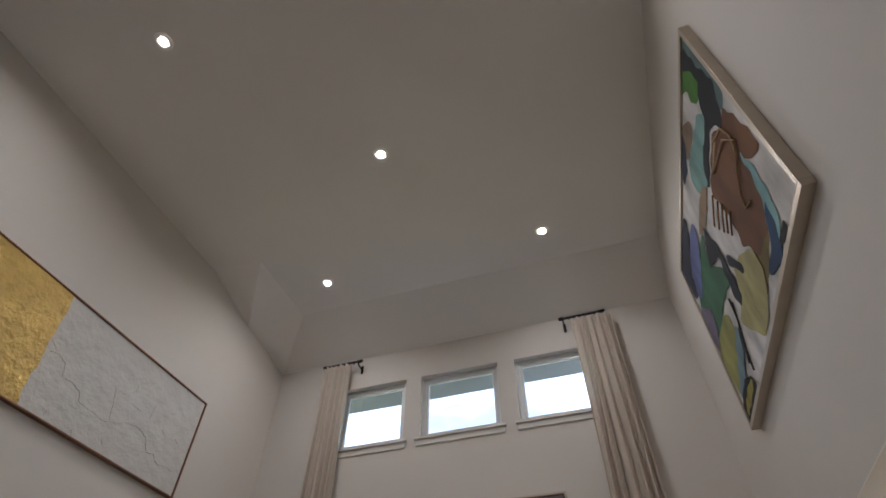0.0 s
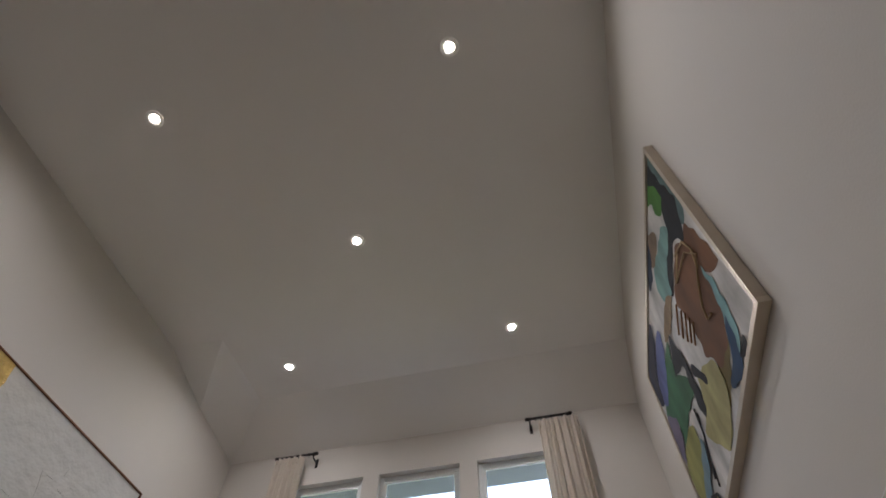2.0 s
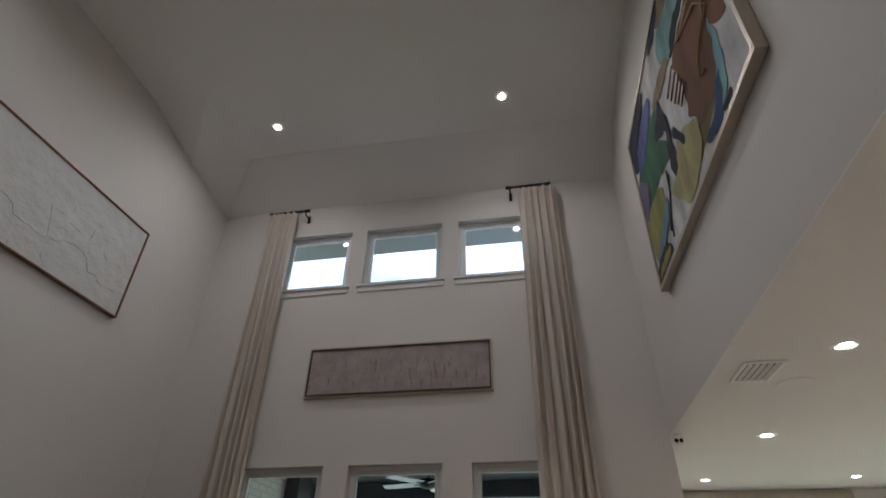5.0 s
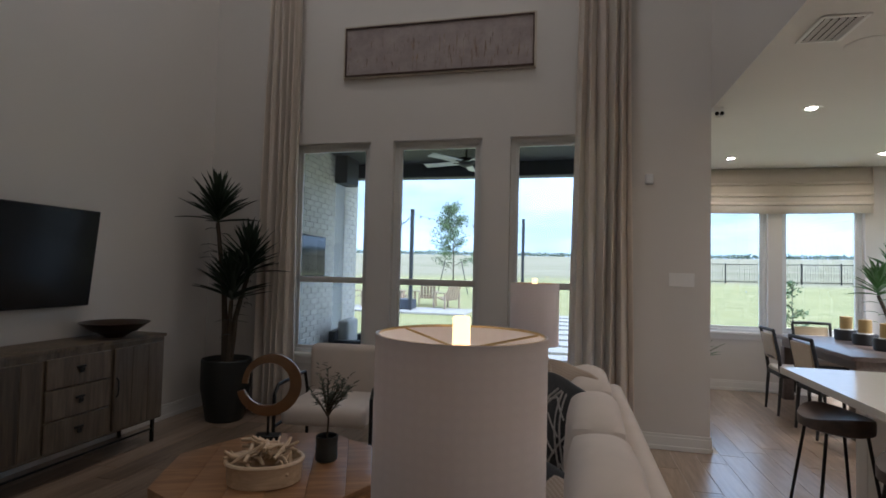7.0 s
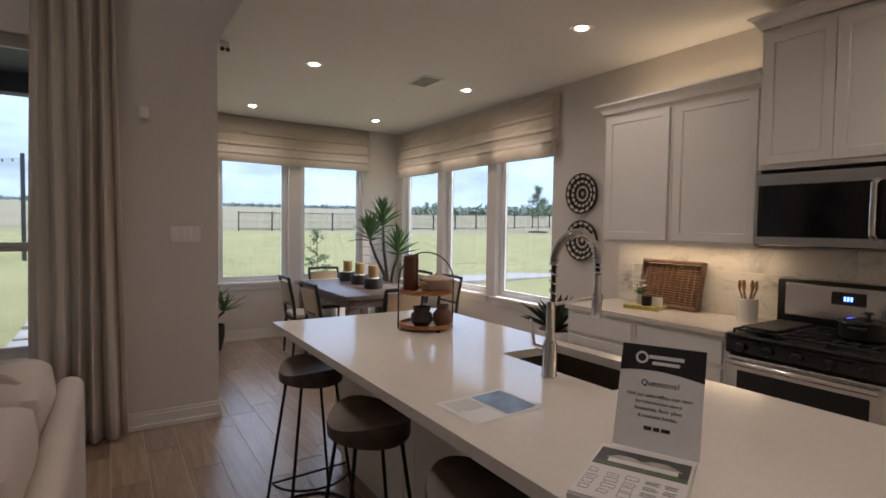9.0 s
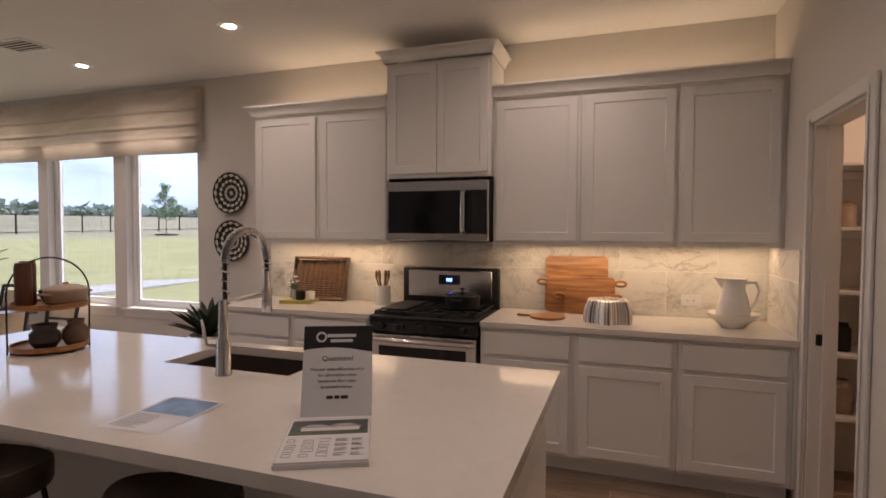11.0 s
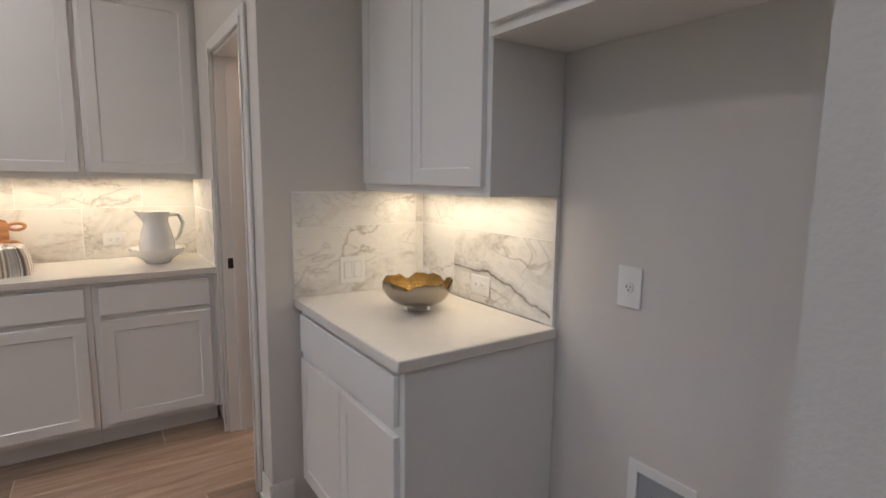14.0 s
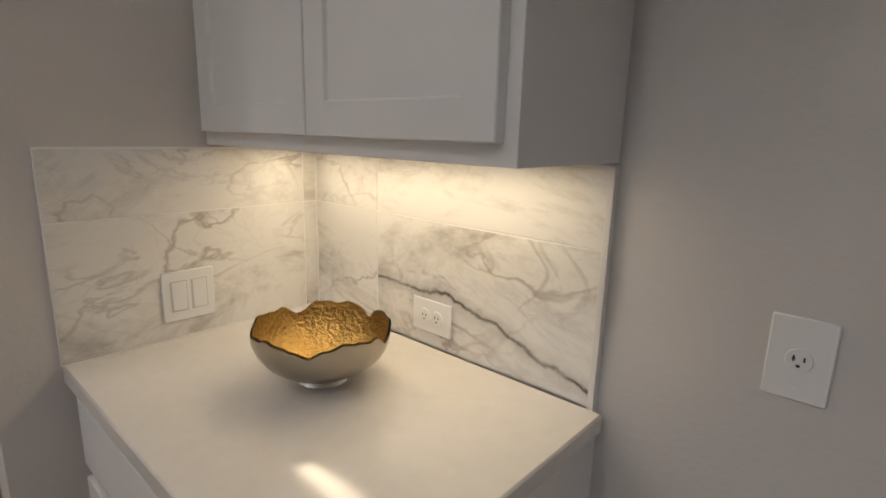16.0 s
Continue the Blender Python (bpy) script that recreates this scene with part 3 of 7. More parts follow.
tagged(part("filler_strip", G().box(2.484, 2.496, .30, .318, 0, 1.355, .001), M["trim"]), "thin white scribe strip on the wall", "trim", kind="structure")

# under cabinet light
for nm, x, y, sx, sy, w in (("a", 4.80, 1.92, 1.68, .05, .95), ("b", 4.80, 4.17, 1.15, .05, .7)):
    area_lamp("undercabinet_light", pose(x, y, 1.388, 0, 0, 90), sx, sy, w, STRIP)
area_lamp("undercabinet_light", pose(2.92, .43, 1.352), .72, .05, .38, STRIP)
for y0, y1, z, w in ((1.1, 2.74, 2.48, .5), (3.62, 4.7, 2.48, .38)):
    area_lamp("cabinet_top_light", pose(4.83, (y0 + y1) / 2, z, 180, 0, 90), y1 - y0, .05, w, STRIP)

# island
isl = thing("kitchen_island", "large white kitchen island with a quartz top", "kitchen island")
part("carcass", G().box(2.50, 3.25, 2.22, 5.04, .09, .64), M["cab"], isl)
part("seat_side_rail", G().box(2.50, 2.83, 2.22, 5.04, .6405, .874), M["cab"], isl)
part("sink_side_rail", G().box(3.22, 3.25, 2.22, 5.04, .6405, .874), M["cab"], isl)
part("end_box", G().box(2.83, 3.22, 2.22, 3.15, .6405, .874), M["cab"], isl)
part("end_box", G().box(2.83, 3.22, 3.83, 5.04, .6405, .874), M["cab"], isl)
part("toe_kick", G().box(2.54, 3.18, 2.23, 5.03, 0, .09), M["cab"], isl)
g = G()
for y0, y1 in ((2.29, 3.17), (3.20, 4.08), (4.11, 4.98)):
    part("panel", shaker(-y1, -y0, .12, .86, .011, .08).moved(pose(2.499, 0, 0, 0, 0, -90)), M["cab"], isl)
SK = (2.845, 3.205, 3.17, 3.81)
g = slab("x", .875, .915, 2.171, 5.10, 2.125, 3.285, [(SK[2], SK[3], SK[0], SK[1])])
g.moved(Matrix(((0, 0, 1, 0), (0, 1, 0, 0), (1, 0, 0, 0), (0, 0, 0, 1))))
bmesh.ops.bevel(g.bm, geom=[e for e in g.bm.edges if e.is_manifold and len(e.link_faces) == 2 and e.calc_face_angle(0) > 1], offset=.004, segments=2, affect="EDGES")
part("countertop", g, M["quartz"], isl, "polished white quartz slab")
sk = G()
sk.box(SK[0], SK[1], SK[2], SK[3], .67, .68).box(SK[0] - .012, SK[0], SK[2] - .012, SK[3] + .012, .67, .876).box(SK[1], SK[1] + .012, SK[2] - .012, SK[3] + .012, .67, .876)
sk.box(SK[0], SK[1], SK[2] - .012, SK[2], .67, .876).box(SK[0], SK[1], SK[3], SK[3] + .012, .67, .876)
part("sink", sk, mat("dark_sink", (.05, .036, .028), .4, var=.1), isl, "dark undermount sink basin")


# backsplash: large marble tiles, two courses
def tile(name, axis, at, thick, u0, u1, z0, z1, parent, m=M["marble"]):
    g = G()
    a, b = sorted((at, at + thick))
    (g.box(a, b, u0 + .0018, u1 - .0018, z0 + .0018, z1 - .0018, .0005) if axis == "x" else g.box(u0 + .0018, u1 - .0018, a, b, z0 + .0018, z1 - .0018, .0005))
    return part(name, g, m, parent)


bs = tagged(part("backsplash", G().box(XK - .0105, XK, 1.042, 4.85, .915, 1.396), mat("tile_grout", (.86, .85, .82), .8)), "veined marble tile backsplash behind the range", "backsplash", kind="structure")
for row, (z0, z1, off) in enumerate(((.916, 1.22, 0), (1.22, 1.396, .31))):
    y = 1.042
    nxt = 1.042 + .61 - off
    while y < 4.849:
        e = min(nxt, 4.85)
        tile("tile", "x", XK - .0105, -.0012, y, e, z0, z1, bs)
        y, nxt = e, e + .61
bs2 = tagged(part("backsplash", G().box(3.3405, 3.35, .3095, .93, .915, 1.355).box(2.495, 3.35, .30, .3095, .915, 1.355), mat("tile_grout_corner", (.84, .82, .78), .8)), "veined marble tile backsplash in the corner", "backsplash", kind="structure")
for z0, z1 in ((.916, 1.209), (1.209, 1.352)):
    tile("tile", "x", 3.3405, -.0012, .352, .93, z0, z1, bs2)
    tile("tile", "x", 3.3405, -.0012, .312, .352, z0, z1, bs2)
    tile("tile", "y", .3095, .0012, 3.084, 3.338, z0, z1, bs2)
    tile("tile", "y", .3095, .0012, 2.495, 3.084, z0, z1, bs2, M["marble_vein"] if z0 < 1 else M["marble"])
bs3 = tagged(part("backsplash", G().box(4.34, XK - .012, 1.04, 1.0495, .915, 1.396), mat("tile_grout_return", (.86, .85, .82), .8)), "marble tile return beside the pantry", "backsplash", kind="structure")
tile("tile", "y", 1.0495, .0012, 4.34, XK - .013, .916, 1.22, bs3)
tile("tile", "y", 1.0495, .0012, 4.34, XK - .013, 1.22, 1.396, bs3)


# recessed lights
def downlight(x, y, z, r=.05, watts=1.05, col=SOFTW, spread=150, group="kitchen downlights"):
    t = thing("downlight", "round white recessed ceiling downlight, lit", "downlight", (x, y, z), 0, group)
    g = G().lathe([(r, -.001), (r + .006, -.006), (r + .026, -.006), (r + .03, -.001)], 24, caps=False)
    part("trim_ring", g, M["plastic"], t)
    part("lens", G().lathe([(.001, -.003), (r * .6, -.004), (r * .78, -.002)], 20, caps=False), M["can"], t)
    part("baffle", G().lathe([(r * .78, -.002), (r, -.001)], 24, caps=False), M["plastic"], t)
    area_lamp("downlight_lamp", pose(x, y, z - .012), r * 2, r * 2, watts, col, spread, "DISK")


for x, y in ((2.79, 6.32), (4.33, 6.26), (2.72, 8.26), (4.25, 8.2), (4.03, 4.47), (2.62, 4.43), (2.62, 2.2), (4.03, 2.3)):
    downlight(x, y, ZK - .004)
for x, y in ((-1.651, 2.20), (.848, 2.218), (-.41, 3.725), (.845, 5.14), (-1.69, 5.153)):
    downlight(x, y, ZC, .043, 1.8, COOLW, 160, "living room downlights")


# ---------------- appliances and kitchen things ----------------
# range
rg = thing("gas_range", "stainless and black gas range with a digital clock", "range", (4.315, 3.565, 0), -90)
RW = .765
part("body", G().box(.003, RW - .003, .03, .64, .06, .895, .003).box(.03, RW - .03, .08, .6, 0, .06), M["black"], rg)
d = part("oven_door", G().box(.012, RW - .012, -.012, .03, .20, .795, .006), M["steel"], rg)
part("oven_window", G().box(.075, RW - .075, -.016, -.0115, .25, .715, .003), M["blackglass"], d)
part("oven_handle", G().tube([(.03, -.012, .758), (.035, -.05, .762), (RW * .25, -.062, .764), (RW * .75, -.062, .764), (RW - .035, -.05, .762), (RW - .03, -.012, .758)], .016, 10), M["chrome"], d)
part("drawer_front", G().box(.012, RW - .012, -.008, .03, .065, .19, .004), M["steel"], rg)
cp = part("control_panel", G().box(.004, RW - .004, -.02, .05, .803, .895, .012, 2), M["blackglass"], rg)
for i in range(5):
    x = .09 + i * (RW - .18) / 4
    part("knob", G().lathe([(.024, 0), (.024, .012), (.019, .032), (.001, .033)], 18).box(-.004, .004, -.022, .022, .03, .038, .001).moved(pose(x, -.021, .848, 90)), M["black"], cp)
part("cooktop", G().box(0, RW, -.01, .565, .895, .915, .006), M["castiron"], rg)
for gx, gw in ((.03, .225), (.27, .225), (.51, .225)):
    g = G()
    for k in range(4):
        g.box(gx + k * gw / 3 - .005, gx + k * gw / 3 + .005, .03, .53, .932, .944, .002)
    for yy in (.03, .155, .28, .405, .53):
        g.box(gx - .005, gx + gw + .005, yy - .005, yy + .005, .932, .944, .002)
    for cx in (gx, gx + gw):
        for yy in (.03, .53):
            g.box(cx - .006, cx + .006, yy - .006, yy + .006, .915, .933, .001)
    part("grate", g, M["castiron"], rg)
part("griddle", G().box(.05, .24, .06, .50, .945, .957, .006), M["castiron"], rg)
for bx_, by_ in ((.14, .15), (.14, .42), (.38, .28), (.62, .15), (.62, .42)):
    part("burner", G().lathe([(.045, 0), (.045, .008), (.03, .014), (.001, .015)], 20, (bx_, by_, .915)), M["castiron"], rg)
bgp = part("back_guard", G().box(0, RW, .575, .64, .90, 1.205, .012, 2), M["black"], rg)
part("steel_panel", G().box(.05, RW - .05, .568, .576, .985, 1.185, .003), M["steel"], bgp)
part("display", G().box(.30, .47, .563, .569, 1.08, 1.155, .002), M["blackglass"], bgp)
g = G()
for x in (.365, .381, .397):
    g.box(x, x + .009, .560, .562, 1.105, 1.130, .0005)
part("clock_digits", g, glow("clock_blue", (.05, .12, 1.0), 5), bgp, "glowing blue clock digits")
# pot on the range
pt = thing("cooking_pot", "black lidded cooking pot on the range", "pot", (4.60, 2.99, .945))
part("pan", G().lathe([(.10, 0), (.12, .015), (.125, .085), (.128, .09)], 28), M["castiron"], pt)
part("lid", G().lathe([(.128, .09), (.126, .098), (.07, .112), (.001, .116)], 28), M["blackglass"], pt)
part("knob", G().lathe([(.008, .115), (.008, .13), (.022, .138), (.02, .146), (.001, .148)], 14), M["black"], pt)
part("handle", G().tube([(-.125, -.03, .075), (-.16, -.03, .078), (-.16, .03, .078), (-.125, .03, .075)], .007), M["black"], pt)
part("handle", G().tube([(.125, -.03, .075), (.16, -.03, .078), (.16, .03, .078), (.125, .03, .075)], .007), M["black"], pt)

# microwave
mw = thing("microwave", "stainless over-the-range microwave with a bar handle", "microwave", (4.565, 3.562, 1.415), -90)
MW = .764
part("body", G().box(0, MW, .02, .398, 0, .425, .003), M["black"], mw)
dr = part("door", G().box(.002, MW - .002, 0, .022, .004, .421, .004), M["steel"], mw)
part("window", G().box(.02, MW - .012, -.004, .001, .055, .355, .003), M["blackglass"], dr)
part("handle", G().tube([(MW * .775, .0, .06), (MW * .775, -.04, .075), (MW * .775, -.045, .21), (MW * .775, -.04, .335), (MW * .775, .0, .35)], .017, 12), M["chrome"], dr)
part("keypad", G().box(MW * .85, MW - .02, -.0055, -.0035, .065, .345, .001), mat("keypad_black", (.02, .02, .022), .25, var=.02), mw)

# faucet
fc = thing("faucet", "tall chrome spring faucet with a pull-down spray", "faucet", (2.767, 3.417, .915))
part("body", G().lathe([(.032, 0), (.032, .010), (.029, .014), (.029, .13), (.024, .14), (.019, .15), (.017, .30), (.001, .301)], 24), M["chrome"], fc)
part("lever", G().tube([(-.02, .02, .115), (-.045, .045, .125), (-.05, .05, .19), (-.055, .055, .225)], [.010, .009, .006, .005], 10), M["chrome"], fc)
arch = [(.012, 0, .27), (.012, 0, .36)]
for i in range(25):
    a = math.pi * i / 24
    arch.append((.139 - .127 * math.cos(a), 0, .445 + .125 * math.sin(a)))
arch += [(.267, 0, .39)]
part("hose", G().tube(arch, .009, 8), M["black"], fc)
sp = []
for i in range(860):
    t = i / 859 * (len(arch) - 1)
    k = min(int(t), len(arch) - 2)
    p = Vector(arch[k]).lerp(Vector(arch[k + 1]), t - k)
    d = (Vector(arch[k + 1]) - Vector(arch[k])).normalized()
    s = Vector((0, 1, 0))
    u = s.cross(d)
    a = i / 859 * 2 * math.pi * 62
    sp.append(p + (s * math.cos(a) + u * math.sin(a)) * .0155)
part("spring", G().tube(sp, .0032, 5), M["chrome"], fc)
part("spray_head", G().lathe([(.001, .212), (.021, .214), (.023, .225), (.020, .29), (.015, .34), (.014, .395), (.001, .397)], 20, (.267, 0, 0)), M["chrome"], fc)
part("support_arm", G().tube([(.0, 0, .285), (.10, 0, .292), (.25, 0, .30)], .0075).lathe([(.024, -.014), (.024, .014), (.017, .014), (.017, -.014), (.024, -.014)], 16, (.267, 0, .30), False), M["chrome"], fc)

# stools
def stool(loc, rz):
    t = thing("bar_stool", "dark wood saddle bar stool with black hairpin legs", "bar stool", loc, rz, "stools along the island")

    def top(u, v):
        a, r = 2 * math.pi * u, v
        x, y = .150 * r * math.cos(a) * (1.0 + .06 * math.cos(2 * a)), .195 * r * math.sin(a)
        return (x, y, .772 + .028 * (y / .195) ** 2 - .012 * (x / .150) ** 2 * (1 if x < 0 else .3))
    g = G()
    n = 36
    rows = [[top(i / n, v) for i in range(n)] for v in (.02, .3, .6, .85, .97)]
    e1 = [(x * 1.02, y * 1.02, z - .012) for x, y, z in rows[-1]]
    e2 = [(x * 1.01, y * 1.01, .717) for x, y, z in rows[-1]]
    e3 = [(x * .9, y * .9, .709) for x, y, z in rows[-1]]
    g.rings(rows + [e1, e2, e3])
    part("seat", g, M["dkwood"], t, "dark brown carved saddle seat")
    for sx in (-1, 1):
        for sy in (-1, 1):
            part("leg", G().tube([(sx * .09, sy * .10, .711), (sx * .175, sy * .165, .02), (sx * .17, sy * .15, .006)], .008), M["blackmetal"], t)
    rr = [(.215 * math.cos(2 * math.pi * i / 28), .20 * math.sin(2 * math.pi * i / 28), .0075) for i in range(28)]
    part("foot_rest", G().tube([(x, y, .22) for x, y, z in [(a * .93, b * .93, c) for a, b, c in rr] if y < .02], .006, 6), M["blackmetal"], t)
    part("floor_ring", G().tube(rr, .0075, 6, True), M["blackmetal"], t)
    return t


for x, y, rz in ((2.17, 4.52, 4), (2.135, 3.735, -3), (2.17, 3.05, 2)):
    stool((x, y, 0), rz)

# tiered stand with pots
st = thing("tiered_stand", "two-tier round wooden stand with a thin metal arch", "serving stand", (2.84, 4.50, .915))
for z in (0.012, .205):
    part("tray", G().lathe([(.001, z), (.15, z), (.155, z + .006), (.155, z + .026), (.149, z + .026), (.147, z + .012), (.001, z + .012)], 36), M["boardwood"], st)
part("arch", G().tube([(.155 * math.cos(0), 0, 0)] + [(.158, 0, .26)] + [(.158 * math.cos(math.pi * i / 16), 0, .27 + .17 * math.sin(math.pi * i / 16)) for i in range(17)] + [(-.158, 0, 0)], .004).moved(pose(0, 0, 0, 0, 0, -28)), M["blackmetal"], st)
for x, y in ((.1, .1), (-.1, .1), (0, -.14)):
    part("foot", G().lathe([(.012, 0), (.012, .013)], 10, (x, y, 0)), M["blackmetal"], st)


def jar(name, label, loc, prof, m, cat="pot"):
    t = thing(name, label, cat, loc)
    part("vessel", G().lathe(prof, 26), m, t)
    return t


clay = mat("clay", (.20, .12, .085), .7, var=.2, scale=30, bump=.2)
pale = mat("pale_stoneware", (.42, .32, .25), .6, var=.12, scale=20)
dkclay = mat("dark_clay", (.045, .030, .026), .55, var=.2, scale=25)
jar("clay_pot", "dark glazed clay pot on the stand", (2.79, 4.46, .940), [(.04, 0), (.062, .03), (.06, .07), (.045, .085), (.052, .11), (.047, .11), (.04, .085), (.001, .02)], dkclay)
jar("clay_jug", "brown stoneware jug on the stand", (2.905, 4.42, .940), [(.04, 0), (.058, .035), (.055, .07), (.032, .095), (.038, .118), (.033, .118), (.028, .095), (.001, .02)], clay)
cas = thing("casserole", "cream lidded casserole dish on the stand", "casserole", (2.89, 4.46, 1.134))
part("dish", G().lathe([(.06, 0), (.085, .012), (.09, .06), (.092, .064)], 30), pale, cas)
part("lid", G().lathe([(.093, .064), (.09, .072), (.05, .088), (.001, .092)], 30), pale, cas)
part("knob", G().lathe([(.01, .09), (.012, .102), (.001, .106)], 12), pale, cas)
part("handle", G().tube([(-.088, -.025, .05), (-.112, -.02, .052), (-.112, .02, .052), (-.088, .025, .05)], .006), pale, cas)
part("handle", G().tube([(.088, -.025, .05), (.112, -.02, .052), (.112, .02, .052), (.088, .025, .05)], .006), pale, cas)
for x, y, h in ((2.74, 4.52, .20), (2.79, 4.57, .205)):
    jar("wooden_canister", "tall reddish brown wooden canister", (x, y, 1.134), [(.032, 0), (.034, .01), (.034, h - .02), (.03, h), (.001, h)], mat("red_wood", (.11, .04, .022), .45, var=.25, scale=9, stretch=(6, 6, .6)), "canister")
jar("small_bowl", "small dark bowl on the stand", (2.90, 4.57, 1.134), [(.03, 0), (.05, .03), (.055, .06), (.05, .06), (.001, .01)], dkclay, "bowl")


def text_mesh(body, size, m, name, parent, align="CENTER"):
    cu = bpy.data.curves.new("lettering", "FONT")
    cu.body, cu.size, cu.align_x, cu.align_y = body, size, align, "CENTER"
    cu.extrude = .0002
    tmp = bpy.data.objects.new("lettering", cu)
    scene.collection.objects.link(tmp)
    me = bpy.data.meshes.new_from_object(tmp.evaluated_get(bpy.context.evaluated_depsgraph_get()))
    bpy.data.objects.remove(tmp)
    me.materials.clear()
    me.materials.append(m)
    o = new(name, me)
    o.parent = parent
    return o


ink = mat("dark_ink", (.03, .03, .035), .6, var=.02)
paper = mat("white_paper", (.70, .69, .68), .45, var=.02)
# counter sign in a clear holder
sg = thing("counter_sign", "printed sign in a clear upright holder", "sign", (2.505, 2.757, .915), -65)
part("base", G().box(-.105, .105, -.045, .035, 0, .003, .001), M["plastic"], sg, "clear holder foot")
tilt = pose(0, 0, .003, -20)
part("card", G().box(-.108, .108, -.0015, .0015, 0, .28, .0005).moved(tilt), paper, sg)
g = G()
hd = [(-.108 + .216 * i / 12, .208 + .014 * math.sin(math.pi * (.15 + .9 * i / 12)) - .012) for i in range(13)]
poly = hd + [(.108, .278), (-.108, .278)]
part("header_band", G().prism(poly, .0016, .0022).moved(tilt @ pose(0, 0, 0, 90)), mat("header_black", (.014, .013, .014), .4, var=.02), sg, "black header band")
g = G()
for x0, x1, z0, z1 in ((-.035, .055, .242, .252), (-.025, .045, .226, .235)):
    g.box(x0, x1, -.0034, -.0023, z0, z1, .0003)
part("logo_bars", g.moved(tilt), paper, sg, "plain pale logo bars")
part("logo_mark", G().lathe([(.017, .0023), (.017, .0032), (.011, .0032), (.011, .0023)], 18, caps=False).moved(tilt @ pose(-.053, 0, .243, 90)), paper, sg)
for z, size, txt in ((.175, .022, "Questions?"), (.142, .0135, "Visit our sales office next door"), (.124, .0135, "for information about"), (.106, .0135, "homesites, floor plans"), (.088, .0135, "& available homes.")):
    o = text_mesh(txt, size, ink, "lettering", sg)
    o.matrix_local = tilt @ pose(0, -.0021, z, 90)
part("number_bars", G().box(-.032, -.012, -.0024, -.0016, .052, .062).box(-.008, .008, -.0024, -.0016, .052, .062).box(.012, .034, -.0024, -.0016, .052, .062).moved(tilt), ink, sg, "dark bars of a telephone number")

# stack of leaflets and one loose sheet
photo_sky = mat("print_blue", (.16, .27, .42), .4, var=.5, scale=14)
photo_dark = mat("print_dark", (.05, .05, .055), .4, var=.6, scale=18)
photo_roof = mat("print_house", (.42, .38, .33), .4, var=.4, scale=25)
lf = thing("leaflet_stack", "stack of printed house leaflets on the island", "leaflets", (2.325, 2.68, .915), -64)
part("paper_block", G().box(-.115, .115, -.15, .15, 0, .012, .001).box(-.112, .113, -.148, .15, .012, .017, .0005), paper, lf)
part("photo", G().box(-.105, .108, .02, .125, .0172, .0178), photo_dark, lf, "printed photo of a house")
part("printed_house", G().box(-.075, .085, .045, .068, .0179, .0182), paper, lf)
part("printed_roof", G().prism([(-.085, .068), (-.055, .092), (-.02, .092), (.0, .078), (.02, .096), (.06, .096), (.095, .068)], .0179, .0183), photo_roof, lf)
part("printed_lawn", G().box(-.105, .108, .02, .040, .0179, .0182), mat("printed_grass", (.10, .14, .07), .5, var=.2, scale=60), lf)
g = G()
rngl = random.Random(3)
for i in range(5):
    for j in range(4):
        x, y = -.1 + i * .042, -.12 + j * .03
        if i < 3:
            w, h = .018 + .012 * rngl.random(), .012 + .012 * rngl.random()
            for a, b, c, e in ((x, x + w, y, y + .001), (x, x + w, y + h, y + h + .001), (x, x + .001, y, y + h), (x + w, x + w + .001, y, y + h)):
                g.box(a, b, c, e, .0172, .0176)
        else:
            for k in range(3):
                g.box(x, x + .02 + .014 * rngl.random(), y + k * .007, y + k * .007 + .002, .0172, .0176)
part("floor_plan", g, ink, lf)
ls = thing("leaflet", "single printed leaflet lying on the island", "leaflet", (2.35, 3.27, .915), -88)
part("sheet", G().sheet(lambda u, v: (-.11 + .22 * u, -.14 + .28 * v, .0012 + .004 * (v ** 6)), 4, 12), paper, ls)
part("photo", G().sheet(lambda u, v: (-.095 + .19 * u, .0 + .13 * v, .0020 + .004 * ((.5 + v * .46) ** 6)), 4, 8), photo_sky, ls, "blue printed photo")
g = G()
for k in range(9):
    g.box(-.09, -.02 + .03 * rngl.random(), -.02 - k * .012, -.017 - k * .012, .0014, .0018)
part("printed_lines", g, mat("grey_ink", (.3, .3, .3), .6), ls)

# counter beside the range
tr = thing("wicker_tray", "brown woven wicker tray leaning on the backsplash", "tray", (4.875, 4.30, .915))
wick = weave("wicker", (.10, .045, .02), (.34, .175, .085), 260, .75, .1, 1.0)
lean = pose(-.03, 0, 0, 0, 13)
g = G()
for k in range(17):
    z = .02 + k * .019
    part("strand", G().tube([(.008 * (1 if i % 2 else -1), -.235 + i * .0235, z) for i in range(21)], .0095, 6).moved(lean), wick, tr)
g = G()
for dx in (-.012, .008, .026):
    g.tube([(-.03 + dx, -.245, .012), (-.03 + dx, .245, .012), (-.03 + dx, .245, .348), (-.03 + dx, -.245, .348)], .0125, 7, True)
part("rim", g.moved(lean), wick, tr)
bk = thing("book", "yellow covered book lying on the counter", "book", (4.66, 4.36, .915), 12)
part("pages", G().box(-.085, .085, -.125, .125, .004, .022, .001), paper, bk)
part("cover", G().box(-.09, .092, -.13, .13, 0, .004, .001).box(-.09, .092, -.13, .13, .022, .027, .001).box(-.092, -.09, -.13, .13, 0, .027), mat("yellow_cover", (.42, .36, .10), .5, var=.1), bk)
for x, y, m, l, c in ((4.64, 4.34, M["black"], "black candle cup on the book", "candle"), (4.665, 4.265, paper, "white candle cup on the book", "candle")):
    jar("candle_cup", l, (x, y, .942), [(.032, 0), (.035, .005), (.035, .066), (.031, .066), (.03, .05), (.001, .05)], m, c)
